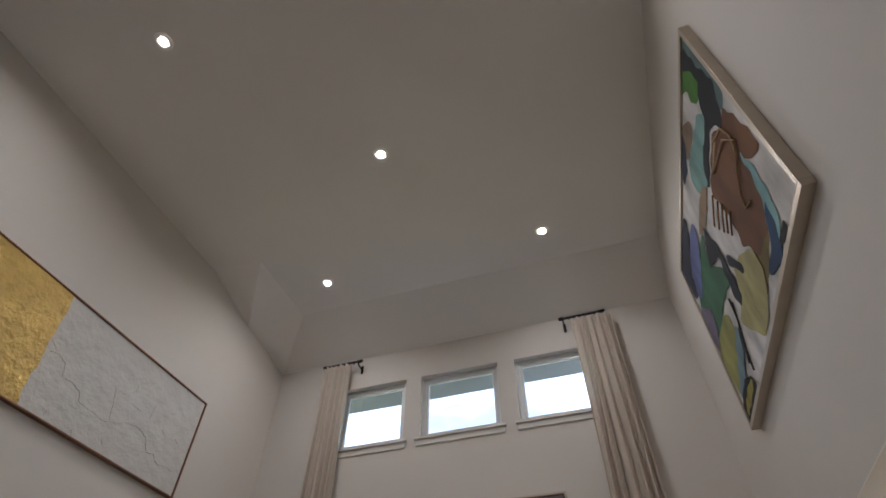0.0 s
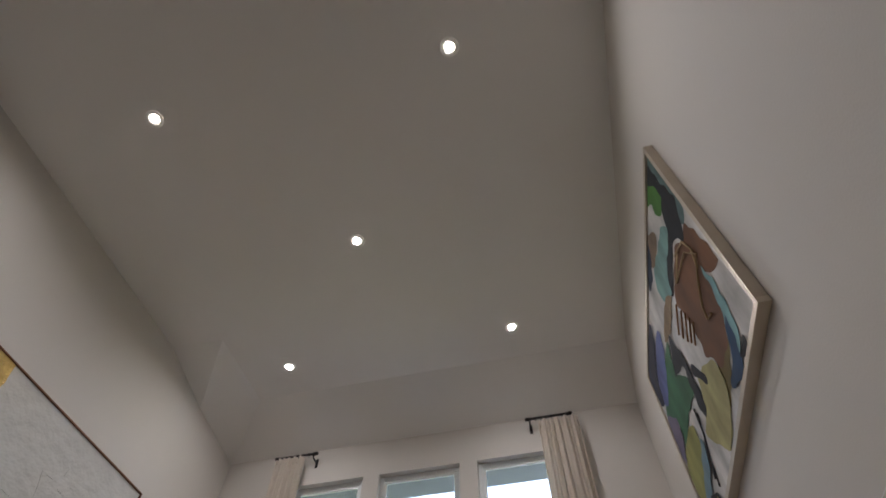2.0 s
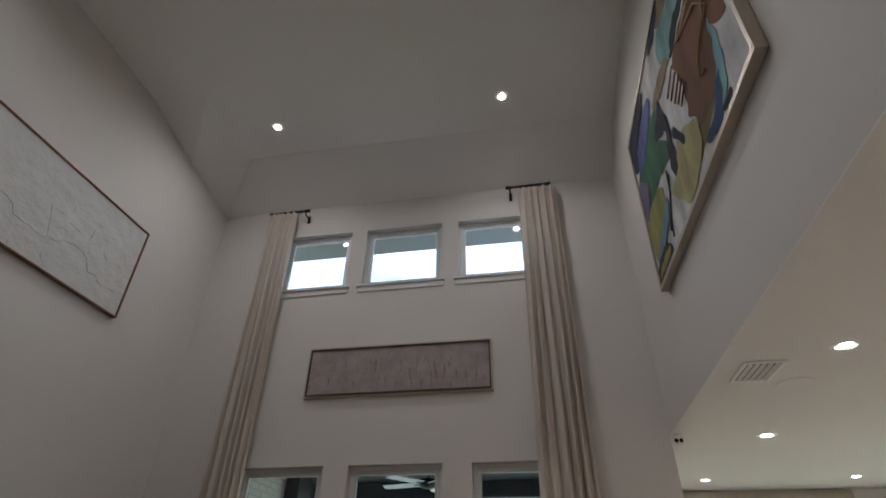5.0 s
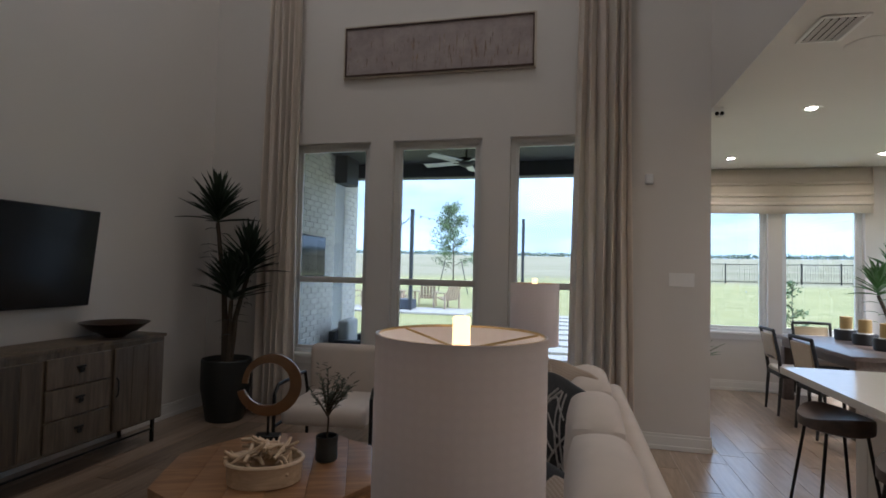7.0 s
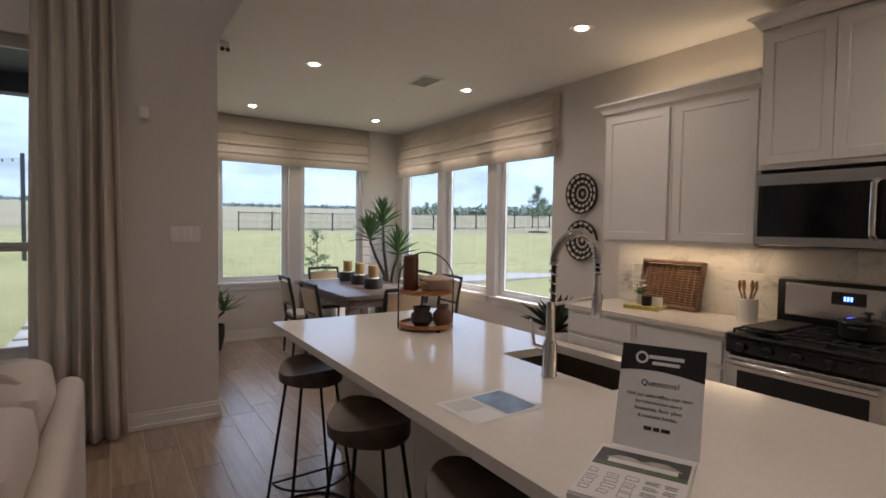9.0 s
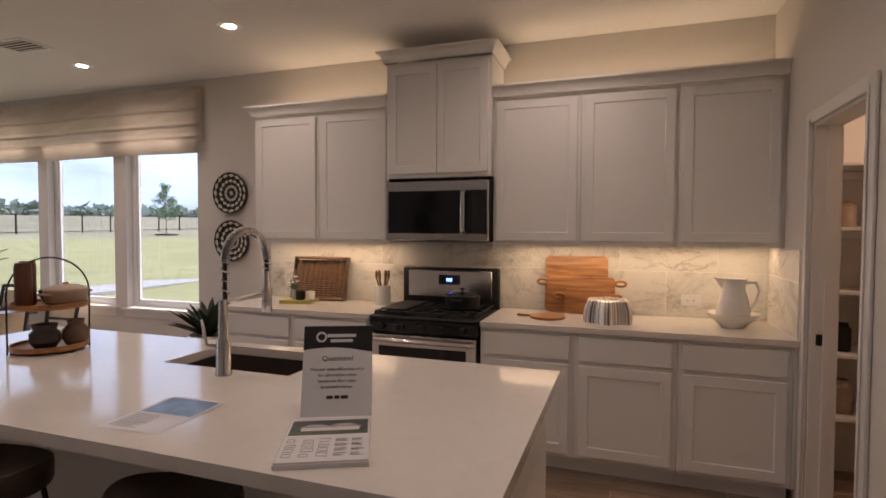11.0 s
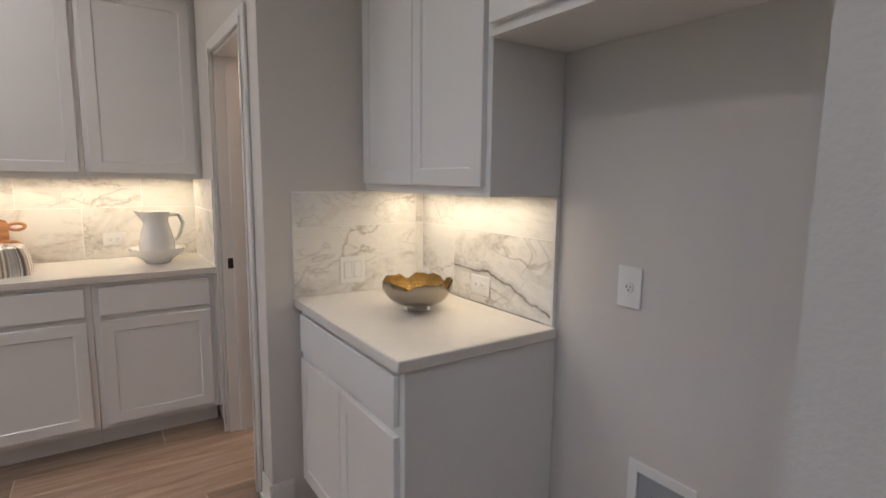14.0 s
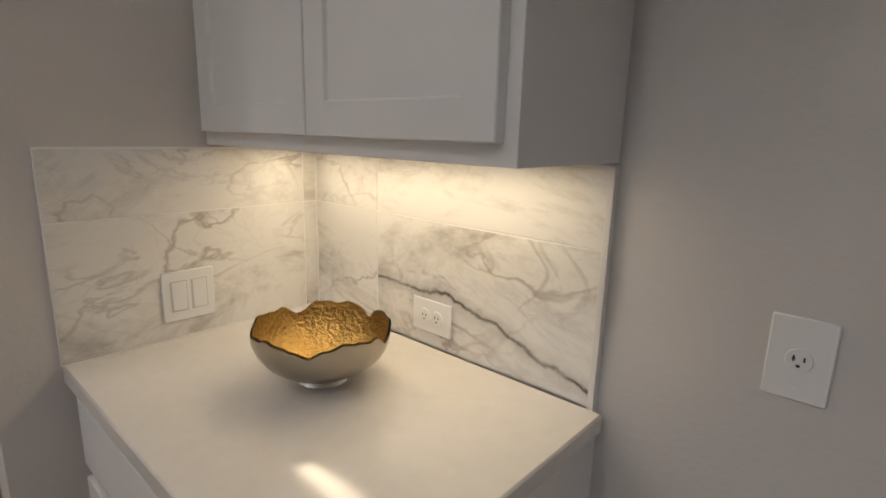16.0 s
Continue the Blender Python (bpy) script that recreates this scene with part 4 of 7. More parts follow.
vs_ = thing("bud_vase", "small glass vase with white flowers", "vase", (4.67, 4.42, .942))
part("vessel", G().lathe([(.02, 0), (.024, .02), (.014, .05), (.012, .075)], 16), mat("clear_vase", (.5, .55, .5), .08, var=.02), vs_)
g = G()
rv = random.Random(4)
for i in range(9):
    a, h = rv.random() * 6.28, .11 + .06 * rv.random()
    g.blade((0, 0, .06), (.05 * math.cos(a), .05 * math.sin(a), h), .02, .01)
    part("flower", G().lathe([(.001, -.006), (.012, 0), (.001, .008)], 8, (.04 * math.cos(a + 1), .04 * math.sin(a + 1), h + .015)), paper, vs_)
part("leaves", g, M["leaf"], vs_)
cn = thing("utensil_crock", "white ceramic crock with wooden utensils", "crock", (4.80, 3.70, .915))
part("crock", G().lathe([(.058, 0), (.062, .006), (.062, .145), (.057, .15), (.054, .145), (.054, .02), (.001, .015)], 28), M["white"], cn)
for i in range(6):
    a = i * 1.05
    x, y = .03 * math.cos(a), .03 * math.sin(a)
    part("utensil", G().tube([(x * .4, y * .4, .03), (x, y, .15), (x * 1.5, y * 1.5, .20)], .006).lathe([(.004, 0), (.016, .02), (.018, .045), (.009, .07), (.001, .072)], 12, (x * 1.6, y * 1.6, .195), sy=.45), (M["boardwood"] if i % 2 else M["tablewood"]), cn)


def paddle(name, w, h, hl, t=.018):
    """A cutting board standing in its local x-z plane."""
    pts = []
    r = .03
    for cx, cz, a0 in ((w / 2 - r, h - r, 0), (-w / 2 + r, h - r, 90), (-w / 2 + r, r, 180), (w / 2 - r, r, 270)):
        for k in range(5):
            a = radians(a0 + k * 22.5)
            pts.append((cx + r * math.cos(a), cz + r * math.sin(a)))
    return G().prism(pts, 0, t, .003).moved(pose(0, 0, 0, 90))


def ring_handle(x, z, dirx, m=None):
    c = []
    for i in range(20):
        a = 2 * math.pi * i / 20
        c.append((x + dirx * (.035 + .035 * math.cos(a)), -.009, z + .018 * math.sin(a)))
    return G().tube(c, .009, 8, True)


for nm, w, h, x, y, lean_, hz, lab in (("cutting_board", .43, .40, 4.90, 2.245, 9, .30, "large reddish wood cutting board leaning on the backsplash"), ("cutting_board", .46, .255, 4.862, 2.21, 10, .215, "wide wooden serving board with ring handles"), ("cutting_board", .31, .175, 4.825, 2.16, 12, .12, "small wooden serving board leaning in front")):
    b = thing(nm, lab, "cutting board", (x, y, .917), -90, "leaning cutting boards")
    part("board", paddle(nm, w, h, 0).moved(pose(0, 0, 0, -lean_)), M["boardwood"], b)
    for sgn in ((-1, 1) if h < .3 else ()):
        part("handle", ring_handle(sgn * w / 2, hz, sgn).moved(pose(0, 0, 0, -lean_)), M["boardwood"], b)
rb = thing("paddle_board", "round wooden paddle board lying flat", "cutting board", (4.60, 2.40, .915), 80)
part("board", G().lathe([(.11, 0), (.115, .004), (.115, .012), (.11, .016)], 32).box(.10, .21, -.013, .013, .002, .015, .004), M["boardwood"], rb)


def flute_reflections(name):
    m, n, l, p = nodes_of(name)
    tc, sx = n.new("ShaderNodeTexCoord"), n.new("ShaderNodeSeparateXYZ")
    at = n.new("ShaderNodeMath")
    at.operation = "ARCTAN2"
    l.new(tc.outputs["Object"], sx.inputs[0])
    l.new(sx.outputs["Y"], at.inputs[0])
    l.new(sx.outputs["X"], at.inputs[1])
    cb = n.new("ShaderNodeCombineXYZ")
    l.new(at.outputs[0], cb.inputs["X"])
    # dark and bright stripes: reflections of the silver flutes, put into the colour
    r = ramp(n, [(.0, (.22, .19, .17)), (.44, (.60, .56, .53)), (.49, (.86, .84, .80)), (.56, (.30, .25, .22)), (.60, (.88, .86, .83))], "CONSTANT")
    l.new(noise_tex(n, l, cb.outputs[0], 7, 3), r.inputs["Fac"])
    l.new(r.outputs["Color"], p.inputs["Base Color"])
    p.inputs["Roughness"].default_value = .3
    p.inputs["Metallic"].default_value = .9
    return m


bn = thing("fluted_cake_pan", "metal fluted cake pan with painted reflection stripes", "cake pan", (4.60, 2.02, .915))
g = G()
rows = []
for r, z in ((.148, 0), (.15, .03), (.142, .09), (.124, .138), (.108, .146), (.07, .138), (.045, .10)):
    rows.append([(r * (1 + (.11 * math.cos(6 * 2 * math.pi * i / 64) if r > .05 else 0)) * math.cos(2 * math.pi * i / 64), r * (1 + (.11 * math.cos(6 * 2 * math.pi * i / 64) if r > .05 else 0)) * math.sin(2 * math.pi * i / 64), z) for i in range(64)])
part("pan", g.rings(rows, True, False), flute_reflections("pan_reflections"), bn)
pb = jar("wash_bowl", "wide white ceramic bowl on the counter", (4.66, 1.30, .915), [(.066, 0), (.07, .012), (.13, .06), (.148, .085), (.141, .085), (.12, .06), (.001, .018)], M["white"], "bowl")
pj = thing("pitcher", "white ceramic pitcher standing in a bowl", "pitcher", (4.66, 1.30, .933))
pj.matrix_basis = pose(4.66, 1.30, .933) @ Matrix.Scale(1.2, 4)
part("vessel", G().lathe([(.06, 0), (.072, .02), (.078, .07), (.066, .13), (.052, .175), (.056, .215), (.062, .228), (.056, .226), (.046, .175), (.06, .12), (.07, .06), (.001, .01)], 30), M["white"], pj)
part("spout", G().rings([[(.0, .035, .18), (.035, .035, .205), (.0, .055, .18), (-.035, .035, .205)], [(.0, .05, .205), (.034, .05, .228), (.0, .092, .235), (-.034, .05, .228)]], True, False), M["white"], pj)
part("handle", G().tube([(0, -.055, .21), (0, -.10, .215), (0, -.118, .17), (0, -.10, .11), (0, -.072, .08)], [.009, .009, .0085, .008, .007], 10), M["white"], pj)


def plate(axis, loc, w, h, kind, rz):
    """An electric wall plate; its face looks along local -y."""
    t = thing("wall_plate", "white plastic electric wall plate", "wall plate", loc, rz)
    part("cover", G().box(-w / 2, w / 2, -.006, -.0005, -h / 2, h / 2, .002), M["plastic"], t)
    dk = M["black"]
    if kind == "switch2":
        for x in (-.023, .023):
            # grey sheet round the rocker, the gap's shade painted in
            part("rocker_gap_shade", G().box(x - .0185, x + .0185, -.0066, -.0055, -.036, .036), mat("plate_gap_shade", (.55, .54, .52), .6, var=.02), t)
            part("rocker", G().box(x - .0165, x + .0165, -.009, -.0055, -.034, .034, .002), M["plastic"], t)
    if kind == "switch4":
        for x in (-.069, -.023, .023, .069):
            part("rocker", G().box(x - .0165, x + .0165, -.009, -.0055, -.034, .034, .002), M["plastic"], t)
    if kind in ("single", "duplex", "duplex_h"):
        spots = [(0, 0)] if kind == "single" else [(0, .019), (0, -.019)] if kind == "duplex" else [(.019, 0), (-.019, 0)]
        for x, z in spots:
            so = part("socket", G().lathe([(.017, 0), (.016, .003), (.001, .003)], 18).moved(pose(x, -.0058, z, 90)), M["plastic"], t)
            g = G()
            if kind == "single":
                g.box(-.0075, -.0052, -.0095, -.0086, -.002, .007).box(.0052, .0075, -.0095, -.0086, -.001, .006).box(-.0085, -.004, -.0095, -.0086, .001, .003)
                g.box(-.0025, .0025, -.0095, -.0086, -.010, -.006)
            else:
                g.box(-.006, -.004, -.0095, -.0086, -.001, .006).box(.004, .006, -.0095, -.0086, -.001, .005).box(-.002, .002, -.0095, -.0086, -.009, -.006)
            part("slots", g.moved(pose(x, 0, z)), dk, so)
    for z in ((-h / 2 + .016, h / 2 - .016) if kind != "duplex_h" else ()):
        part("screw", G().lathe([(.003, 0), (.003, .001)], 8).moved(pose(0, -.006, z, 90)), M["plastic"], t)
    return t


plate("x", (3.338, .672, 1.017), .118, .118, "switch2", -90)
plate("y", (2.889, .312, .989), .118, .078, "duplex_h", 180)
plate("y", (2.197, .30, 1.105), .080, .122, "single", 180)
plate("x", (XK - .012, 1.50, 1.03), .118, .076, "duplex_h", -90)
plate("y", (1.785, YB, 1.42), .20, .115, "switch4", 0)
# recessed water box low on the wall
wb = thing("outlet_box", "white recessed ice maker water box with a valve", "outlet box", (2.055, .30, .493), 180)
g = slab("y", -.008, -.001, -.105, .105, -.10, .10, [(-.075, .075, -.07, .07)])
part("frame", g, M["plastic"], wb)
# flat grey sheet, the depth of the box painted as shade
part("recess_shade", G().box(-.075, .075, -.0015, -.0008, -.07, .07), mat("box_recess_shade", (.34, .35, .36), .6), wb)
part("valve", G().tube([(0, -.004, -.06), (0, -.02, -.01), (0, -.02, .02)], .009).box(-.022, .022, -.03, -.018, .016, .026, .003), M["steel"], wb)

# hammered bowl on the corner counter
hb = thing("decorative_bowl", "silver bowl with wavy rim and hammered gold inside", "bowl", (2.93, .585, .915))
part("foot", G().lathe([(.048, 0), (.05, .004), (.042, .016), (.045, .022)], 30), M["steel"], hb)


def bowl_surf(off):
    rows = []
    for k in range(13):
        t = k / 12
        r = .045 + (.089 - off) * math.sin(t * math.pi / 2) ** .72
        row = []
        for i in range(72):
            a = 2 * math.pi * i / 72
            notch = (1 - abs(math.sin(2.5 * a + .5))) ** 2.2
            z = .022 + off * .7 + (.095 + .003 * math.cos(11 * a) + .002 * math.sin(23 * a)) * t ** 1.45 - .024 * notch * t ** 3
            row.append((r * math.cos(a), r * math.sin(a), z))
        rows.append(row)
    return rows


out, inn = bowl_surf(0), bowl_surf(.004)
part("outer_shell", G().rings(out, True, False), mat("bowl_silver", (.40, .36, .30), .2, 1.0, .06, 6), hb, "smooth champagne silver outside")
part("inner_shell", G().rings(inn, True, False).lathe([(.001, .0245), (.046, .0255)], 30, caps=False), M["gold"], hb, "hammered gold inside")

# woven wall plates
def wall_basket(loc):
    t = thing("wall_basket", "round black and white woven wall basket", "wall basket", loc, -90, "woven wall baskets")
    m, n, l, p = nodes_of("woven_spiral")
    tc, sp_ = n.new("ShaderNodeTexCoord"), n.new("ShaderNodeSeparateXYZ")
    l.new(tc.outputs["Object"], sp_.inputs[0])
    at, ln = n.new("ShaderNodeMath"), n.new("ShaderNodeVectorMath")
    at.operation, ln.operation = "ARCTAN2", "LENGTH"
    l.new(sp_.outputs["Z"], at.inputs[0])
    l.new(sp_.outputs["X"], at.inputs[1])
    l.new(tc.outputs["Object"], ln.inputs[0])
    # spiral arms: the angle turned with the radius
    m1 = n.new("ShaderNodeMath")
    m1.operation = "MULTIPLY"
    m1.inputs[1].default_value = 15
    l.new(at.outputs[0], m1.inputs[0])
    m2 = n.new("ShaderNodeMath")
    m2.operation = "MULTIPLY_ADD"
    m2.inputs[1].default_value = 30
    l.new(ln.outputs["Value"], m2.inputs[0])
    l.new(m1.outputs[0], m2.inputs[2])
    s1 = n.new("ShaderNodeMath")
    s1.operation = "SINE"
    l.new(m2.outputs[0], s1.inputs[0])
    m3 = n.new("ShaderNodeMath")
    m3.operation = "MULTIPLY"
    m3.inputs[1].default_value = 125
    l.new(ln.outputs["Value"], m3.inputs[0])
    s2 = n.new("ShaderNodeMath")
    s2.operation = "SINE"
    l.new(m3.outputs[0], s2.inputs[0])
    ad = n.new("ShaderNodeMath")
    ad.operation = "MULTIPLY_ADD"
    ad.inputs[1].default_value = 1.7
    l.new(s2.outputs[0], ad.inputs[0])
    l.new(s1.outputs[0], ad.inputs[2])
    r = ramp(n, [(.63, (.012, .011, .010)), (.68, (.62, .58, .50))])
    mr = n.new("ShaderNodeMapRange")
    mr.inputs["From Min"].default_value, mr.inputs["From Max"].default_value = -1.6, 2.0
    l.new(ad.outputs[0], mr.inputs["Value"])
    l.new(mr.outputs["Result"], r.inputs["Fac"])
    l.new(r.outputs["Color"], p.inputs["Base Color"])
    p.inputs["Roughness"].default_value = .85
    g = G()
    prof = []
    for k in range(26):
        rr = .004 + k * .0068
        prof.append((rr, .012 + .028 * (rr / .18) ** 2 + .003 * (k % 2)))
    prof.append((.182, .034))
    prof.append((.176, .006))
    g.lathe(prof, 48, caps=True)
    part("weave", g.moved(pose(0, 0, 0, 90)), m, t)
    part("rim", G().tube([(.18 * math.cos(2 * math.pi * i / 48), -.036, .18 * math.sin(2 * math.pi * i / 48)) for i in range(48)], .007, 6, True), M["black"], t)
    return t


b0 = wall_basket((XK, 5.275, 1.82))
copy_thing(b0, pose(XK, 5.265, 1.392, 0, 0, -90) @ pose(0, 0, 0, 0, 40, 0))

# pantry shelves with a few things
for z in (.42, .78, 1.14, 1.50, 1.86):
    t = thing("pantry_shelf", "white painted pantry shelf", "shelf", (0, 0, 0), 0, "pantry shelves")
    part("board", G().box(4.60, XK - .001, -.77, .915, z, z + .02, .002), M["trim"], t)
    part("cleat", G().box(XK - .02, XK - .002, -.77, .915, z - .05, z - .001, .002), M["trim"], t)
rp = random.Random(8)
for z in (.44, .80, 1.16, 1.52):
    for k in range(5):
        y = .1 + k * .155
        if rp.random() < .7:
            h, r = .10 + .12 * rp.random(), .045 + .02 * rp.random()
            jar("pantry_jar", "dark pantry jar on a shelf", (4.74, y, z), [(r * .9, 0), (r, .01), (r, h * .8), (r * .7, h * .9), (r * .7, h), (.001, h)], rp.choice([dkclay, M["black"], M["boardwood"], pale]), "jar")
# unseen warm lamp and disc, added to brighten the pantry
area_lamp("pantry_fill", pose(4.2, .1, ZK - .024), .2, .2, 3.5, WARM)
pl = thing("ceiling_light", "round flush disc, unseen, added above the pantry", "ceiling light", (4.2, .1, ZK - .004))
part("disc", G().lathe([(.14, -.001), (.14, -.008), (.13, -.012), (.001, -.013)], 30), M["plastic"], pl)
# strike plate and hinges
hk = thing("strike_plate", "small dark bronze strike plate on the door frame", "strike plate", (PD[1] - .0155, 1.0, .95))
part("plate", G().box(-.002, 0, -.014, .014, -.028, .028, .001), M["blackmetal"], hk)


# vents and detector
def vent(x, y, rz, w=.36, d=.21, tilt_=35, lab="white louvred ceiling air vent"):
    t = thing("ceiling_vent", lab, "air vent", (x, y, ZK - .004), rz, "ceiling vents")
    # dark sheet stands in for the shade between the slats
    part("duct_shade", G().box(-w / 2 + .02, w / 2 - .02, -d / 2 + .02, d / 2 - .02, -.003, -.001), mat("vent_gap_shade", (.07, .07, .07), .8), t)
    g = G()
    for a, b, c, e in ((-w / 2, w / 2, -d / 2, -d / 2 + .025), (-w / 2, w / 2, d / 2 - .025, d / 2), (-w / 2, -w / 2 + .025, -d / 2 + .025, d / 2 - .025), (w / 2 - .025, w / 2, -d / 2 + .025, d / 2 - .025)):
        g.box(a, b, c, e, -.011, -.001, .003)
    part("frame", g, mat("vent_white", (.90, .90, .89), .4, var=.01), t)
    for k in range(5):
        yy = -d / 2 + .045 + k * (d - .09) / 4
        part("slat", G().box(-w / 2 + .026, w / 2 - .026, -.012, .012, -.0008, .0008).moved(pose(0, yy, -.008, tilt_)), M["plastic"], t)
    return t


vent(3.83, 6.22, 90, .36, .24, -12)
vent(2.27, 4.77, 90, .34, .24)
sm = thing("speaker_grille", "round flush white ceiling speaker", "ceiling speaker", (2.57, 5.03, ZK - .004))
part("grille", G().lathe([(.115, -.0005), (.115, -.004), (.10, -.006), (.001, -.006)], 36), M["ceil"], sm)
sc = thing("security_camera", "small white dome security camera in the corner", "camera", (2.06, 6.18, 2.80))
part("bracket", G().box(-.05, .03, -.012, .05, .03, .069, .006), M["plastic"], sc)
part("dome", G().lathe([(.035, .035), (.038, .02), (.036, 0), (.022, -.022), (.001, -.03)][::-1], 22), M["plastic"], sc)
for x in (-.019, .019):
    part("lens", G().lathe([(.017, 0), (.015, .008), (.001, .011)], 16).moved(pose(x - .01, -.034, .004, 90, 0, 0)), M["blackglass"], sc)
dt = thing("wall_sensor", "small white alarm sensor on the wall", "sensor", (1.52, YB, 2.28))
part("case", G().box(-.032, .032, -.035, -.0005, -.045, .045, .012, 3), M["plastic"], dt)

# ---------------- living room ----------------
def curtain(loc, w, h, side, label):
    """A pleated floor-length curtain hung from a short rod; side is the way of the rod's bracket."""
    t = thing("curtain", label, "curtain", loc, 0, "tall curtains")

    def fold(u, v):
        spread = .80 + .20 * v
        x = (u - .5) * w * spread
        ph = u * 2 * math.pi * 5.5
        amp = .030 + .025 * v
        y = amp * math.sin(ph + .5 * math.sin(v * 2.2)) + .012 * math.sin(ph * 2.3 + v * 3)
        return (x + .012 * math.sin(v * 5 + u * 9), y, h * (1 - v) + .012)
    o = part("panel", G().sheet(fold, 88, 40), M["curtain"], t)
    so = o.modifiers.new("thickness", "SOLIDIFY")
    so.thickness = .004
    g = G()
    for k in range(11):
        u = (k + .5) / 11
        g.box(-.006, .006, -.02, .02, 0, .07, .002, m=pose((u - .5) * w * .8, .0, h - .06))
    part("pleat", g, M["curtain"], t)
    return t


def curtain_rod(x0, x1, y, z, bracket_x):
    t = thing("curtain_rod", "short black metal curtain rod with ringed ends", "curtain rod", (0, 0, 0), 0, "curtain rods")
    part("rod", G().tube([(x0, y, z), (x1, y, z)], .014, 12), M["blackmetal"], t)
    for x in (x0, x1):
        part("finial", G().lathe([(.001, -.03), (.019, -.025), (.021, 0), (.019, .025), (.001, .03)], 14).moved(pose(x, y, z, 0, 90)), M["blackmetal"], t)
    part("bracket", G().tube([(bracket_x, y, z - .012), (bracket_x, y, z - .05), (bracket_x, YB - .004, z - .05)], .009, 8).box(bracket_x - .016, bracket_x + .016, YB - .008, YB - .001, z - .11, z + .005, .002), M["blackmetal"], t)
    for k in range(8):
        x = x0 + (x1 - x0) * (k + .5) / 8
        part("ring", G().tube([(x, y + .02 * math.cos(2 * math.pi * i / 14), z - .006 + .022 * math.sin(2 * math.pi * i / 14)) for i in range(14)], .0035, 5, True), M["blackmetal"], t)


curtain_rod(-2.12, -1.65, 6.12, 5.65, -1.67)
curtain_rod(.81, 1.27, 6.12, 5.675, .83)
curtain((-1.96, 6.12, .0), .44, 5.62, -1, "beige woven floor-length curtain beside the windows")
curtain((1.128, 6.12, .0), .53, 5.62, 1, "beige woven floor-length curtain beside the switches")


def frame_art(name, label, loc, rz, w, h, fm, depth=.045, fw=.018):
    """A framed canvas; its face looks along local -y, its centre at the origin."""
    t = thing(name, label, "painting", loc, rz)
    g = G()
    for a, b, c, e in ((-w / 2, w / 2, h / 2 - fw, h / 2), (-w / 2, w / 2, -h / 2, -h / 2 + fw), (-w / 2, -w / 2 + fw, -h / 2 + fw, h / 2 - fw), (w / 2 - fw, w / 2, -h / 2 + fw, h / 2 - fw)):
        g.box(a, b, -depth, -.003, c, e, .002)
    part("frame", g, fm, t)
    return t


def canvas(t, w, h, m, depth=.034):
    return part("canvas", G().box(-w / 2, w / 2, -depth, -.004, -h / 2, h / 2, .002), m, t)


# reed painting on the back wall
def reeds():
    m, n, l, p = nodes_of("reed_painting")
    v = coords(n, l)
    base = ramp(n, [(.3, (.26, .215, .21)), (.7, (.40, .34, .325))])
    l.new(noise_tex(n, l, v, 6, 8, .7), base.inputs["Fac"])
    v2 = coords(n, l, (16, 1, 2.2))
    st_ = noise_tex(n, l, v2, 2.6, 6, .7, .6)
    sz = n.new("ShaderNodeSeparateXYZ")
    l.new(v, sz.inputs[0])
    band = n.new("ShaderNodeMapRange")
    band.inputs["From Min"].default_value, band.inputs["From Max"].default_value = .16, .05
    band.inputs["To Max"].default_value = 1
    l.new(sz.outputs["Z"], band.inputs["Value"])
    k = ramp(n, [(.56, (0, 0, 0)), (.64, (1, 1, 1))])
    l.new(st_, k.inputs["Fac"])
    mu = n.new("ShaderNodeMath")
    mu.operation = "MULTIPLY"
    l.new(k.outputs["Color"], mu.inputs[0])
    l.new(band.outputs["Result"], mu.inputs[1])
    reed = ramp(n, [(.35, (.11, .075, .07)), (.6, (.30, .20, .13)), (.75, (.46, .38, .34))])
    l.new(noise_tex(n, l, coords(n, l, (9, 1, 3)), 2.2, 5), reed.inputs["Fac"])
    mx = n.new("ShaderNodeMixRGB")
    l.new(mu.outputs[0], mx.inputs["Fac"])
    l.new(base.outputs["Color"], mx.inputs["Color1"])
    l.new(reed.outputs["Color"], mx.inputs["Color2"])
    l.new(mx.outputs["Color"], p.inputs["Base Color"])
    p.inputs["Roughness"].default_value = .7
    bumped(n, l, p, st_, .2)
    return m


a = frame_art("painting", "long framed painting of reeds in mauve and brown", (-.402, YB, 3.583), 0, 1.85, .485, mat("brown_frame", (.10, .06, .045), .4, .2), .05, .012)
part("outer_frame", G().box(-.945, .945, -.03, -.003, -.263, -.243).box(-.945, .945, -.03, -.003, .243, .263).box(-.945, -.9255, -.03, -.003, -.243, .243).box(.9255, .945, -.03, -.003, -.243, .243), M["silver"], a, "thin champagne outer frame")
canvas(a, 1.826, .461, reeds())

# gold and white textured painting on the left wall
a = frame_art("painting", "wide canvas with gold leaf block and white plaster relief", (XL, 3.79, 4.247), 90, 2.66, .938, mat("copper_frame", (.24, .12, .07), .35, .7), .05, .012)
white_rel = mat("plaster_white", (.60, .585, .55), .8, var=.05, scale=3, bump=.9, bscale=7, dist=.03)
gold_rel = mat("gold_relief", (.52, .36, .12), .42, .75, .25, 5, .9, 16, dist=.03)
part("canvas", G().box(-1.318, 1.318, -.034, -.004, -.457, .457, .002), white_rel, a, "white textured plaster field")
ge = [(-1.318, .456), (-.40, .456)]
rr_ = random.Random(11)
for i in range(14):
    t = i / 13
    ge.append((-.40 + .085 * t + .03 * (rr_.random() - .5), .44 - .87 * t))
ge += [(-.31, -.456), (-1.318, -.456)]
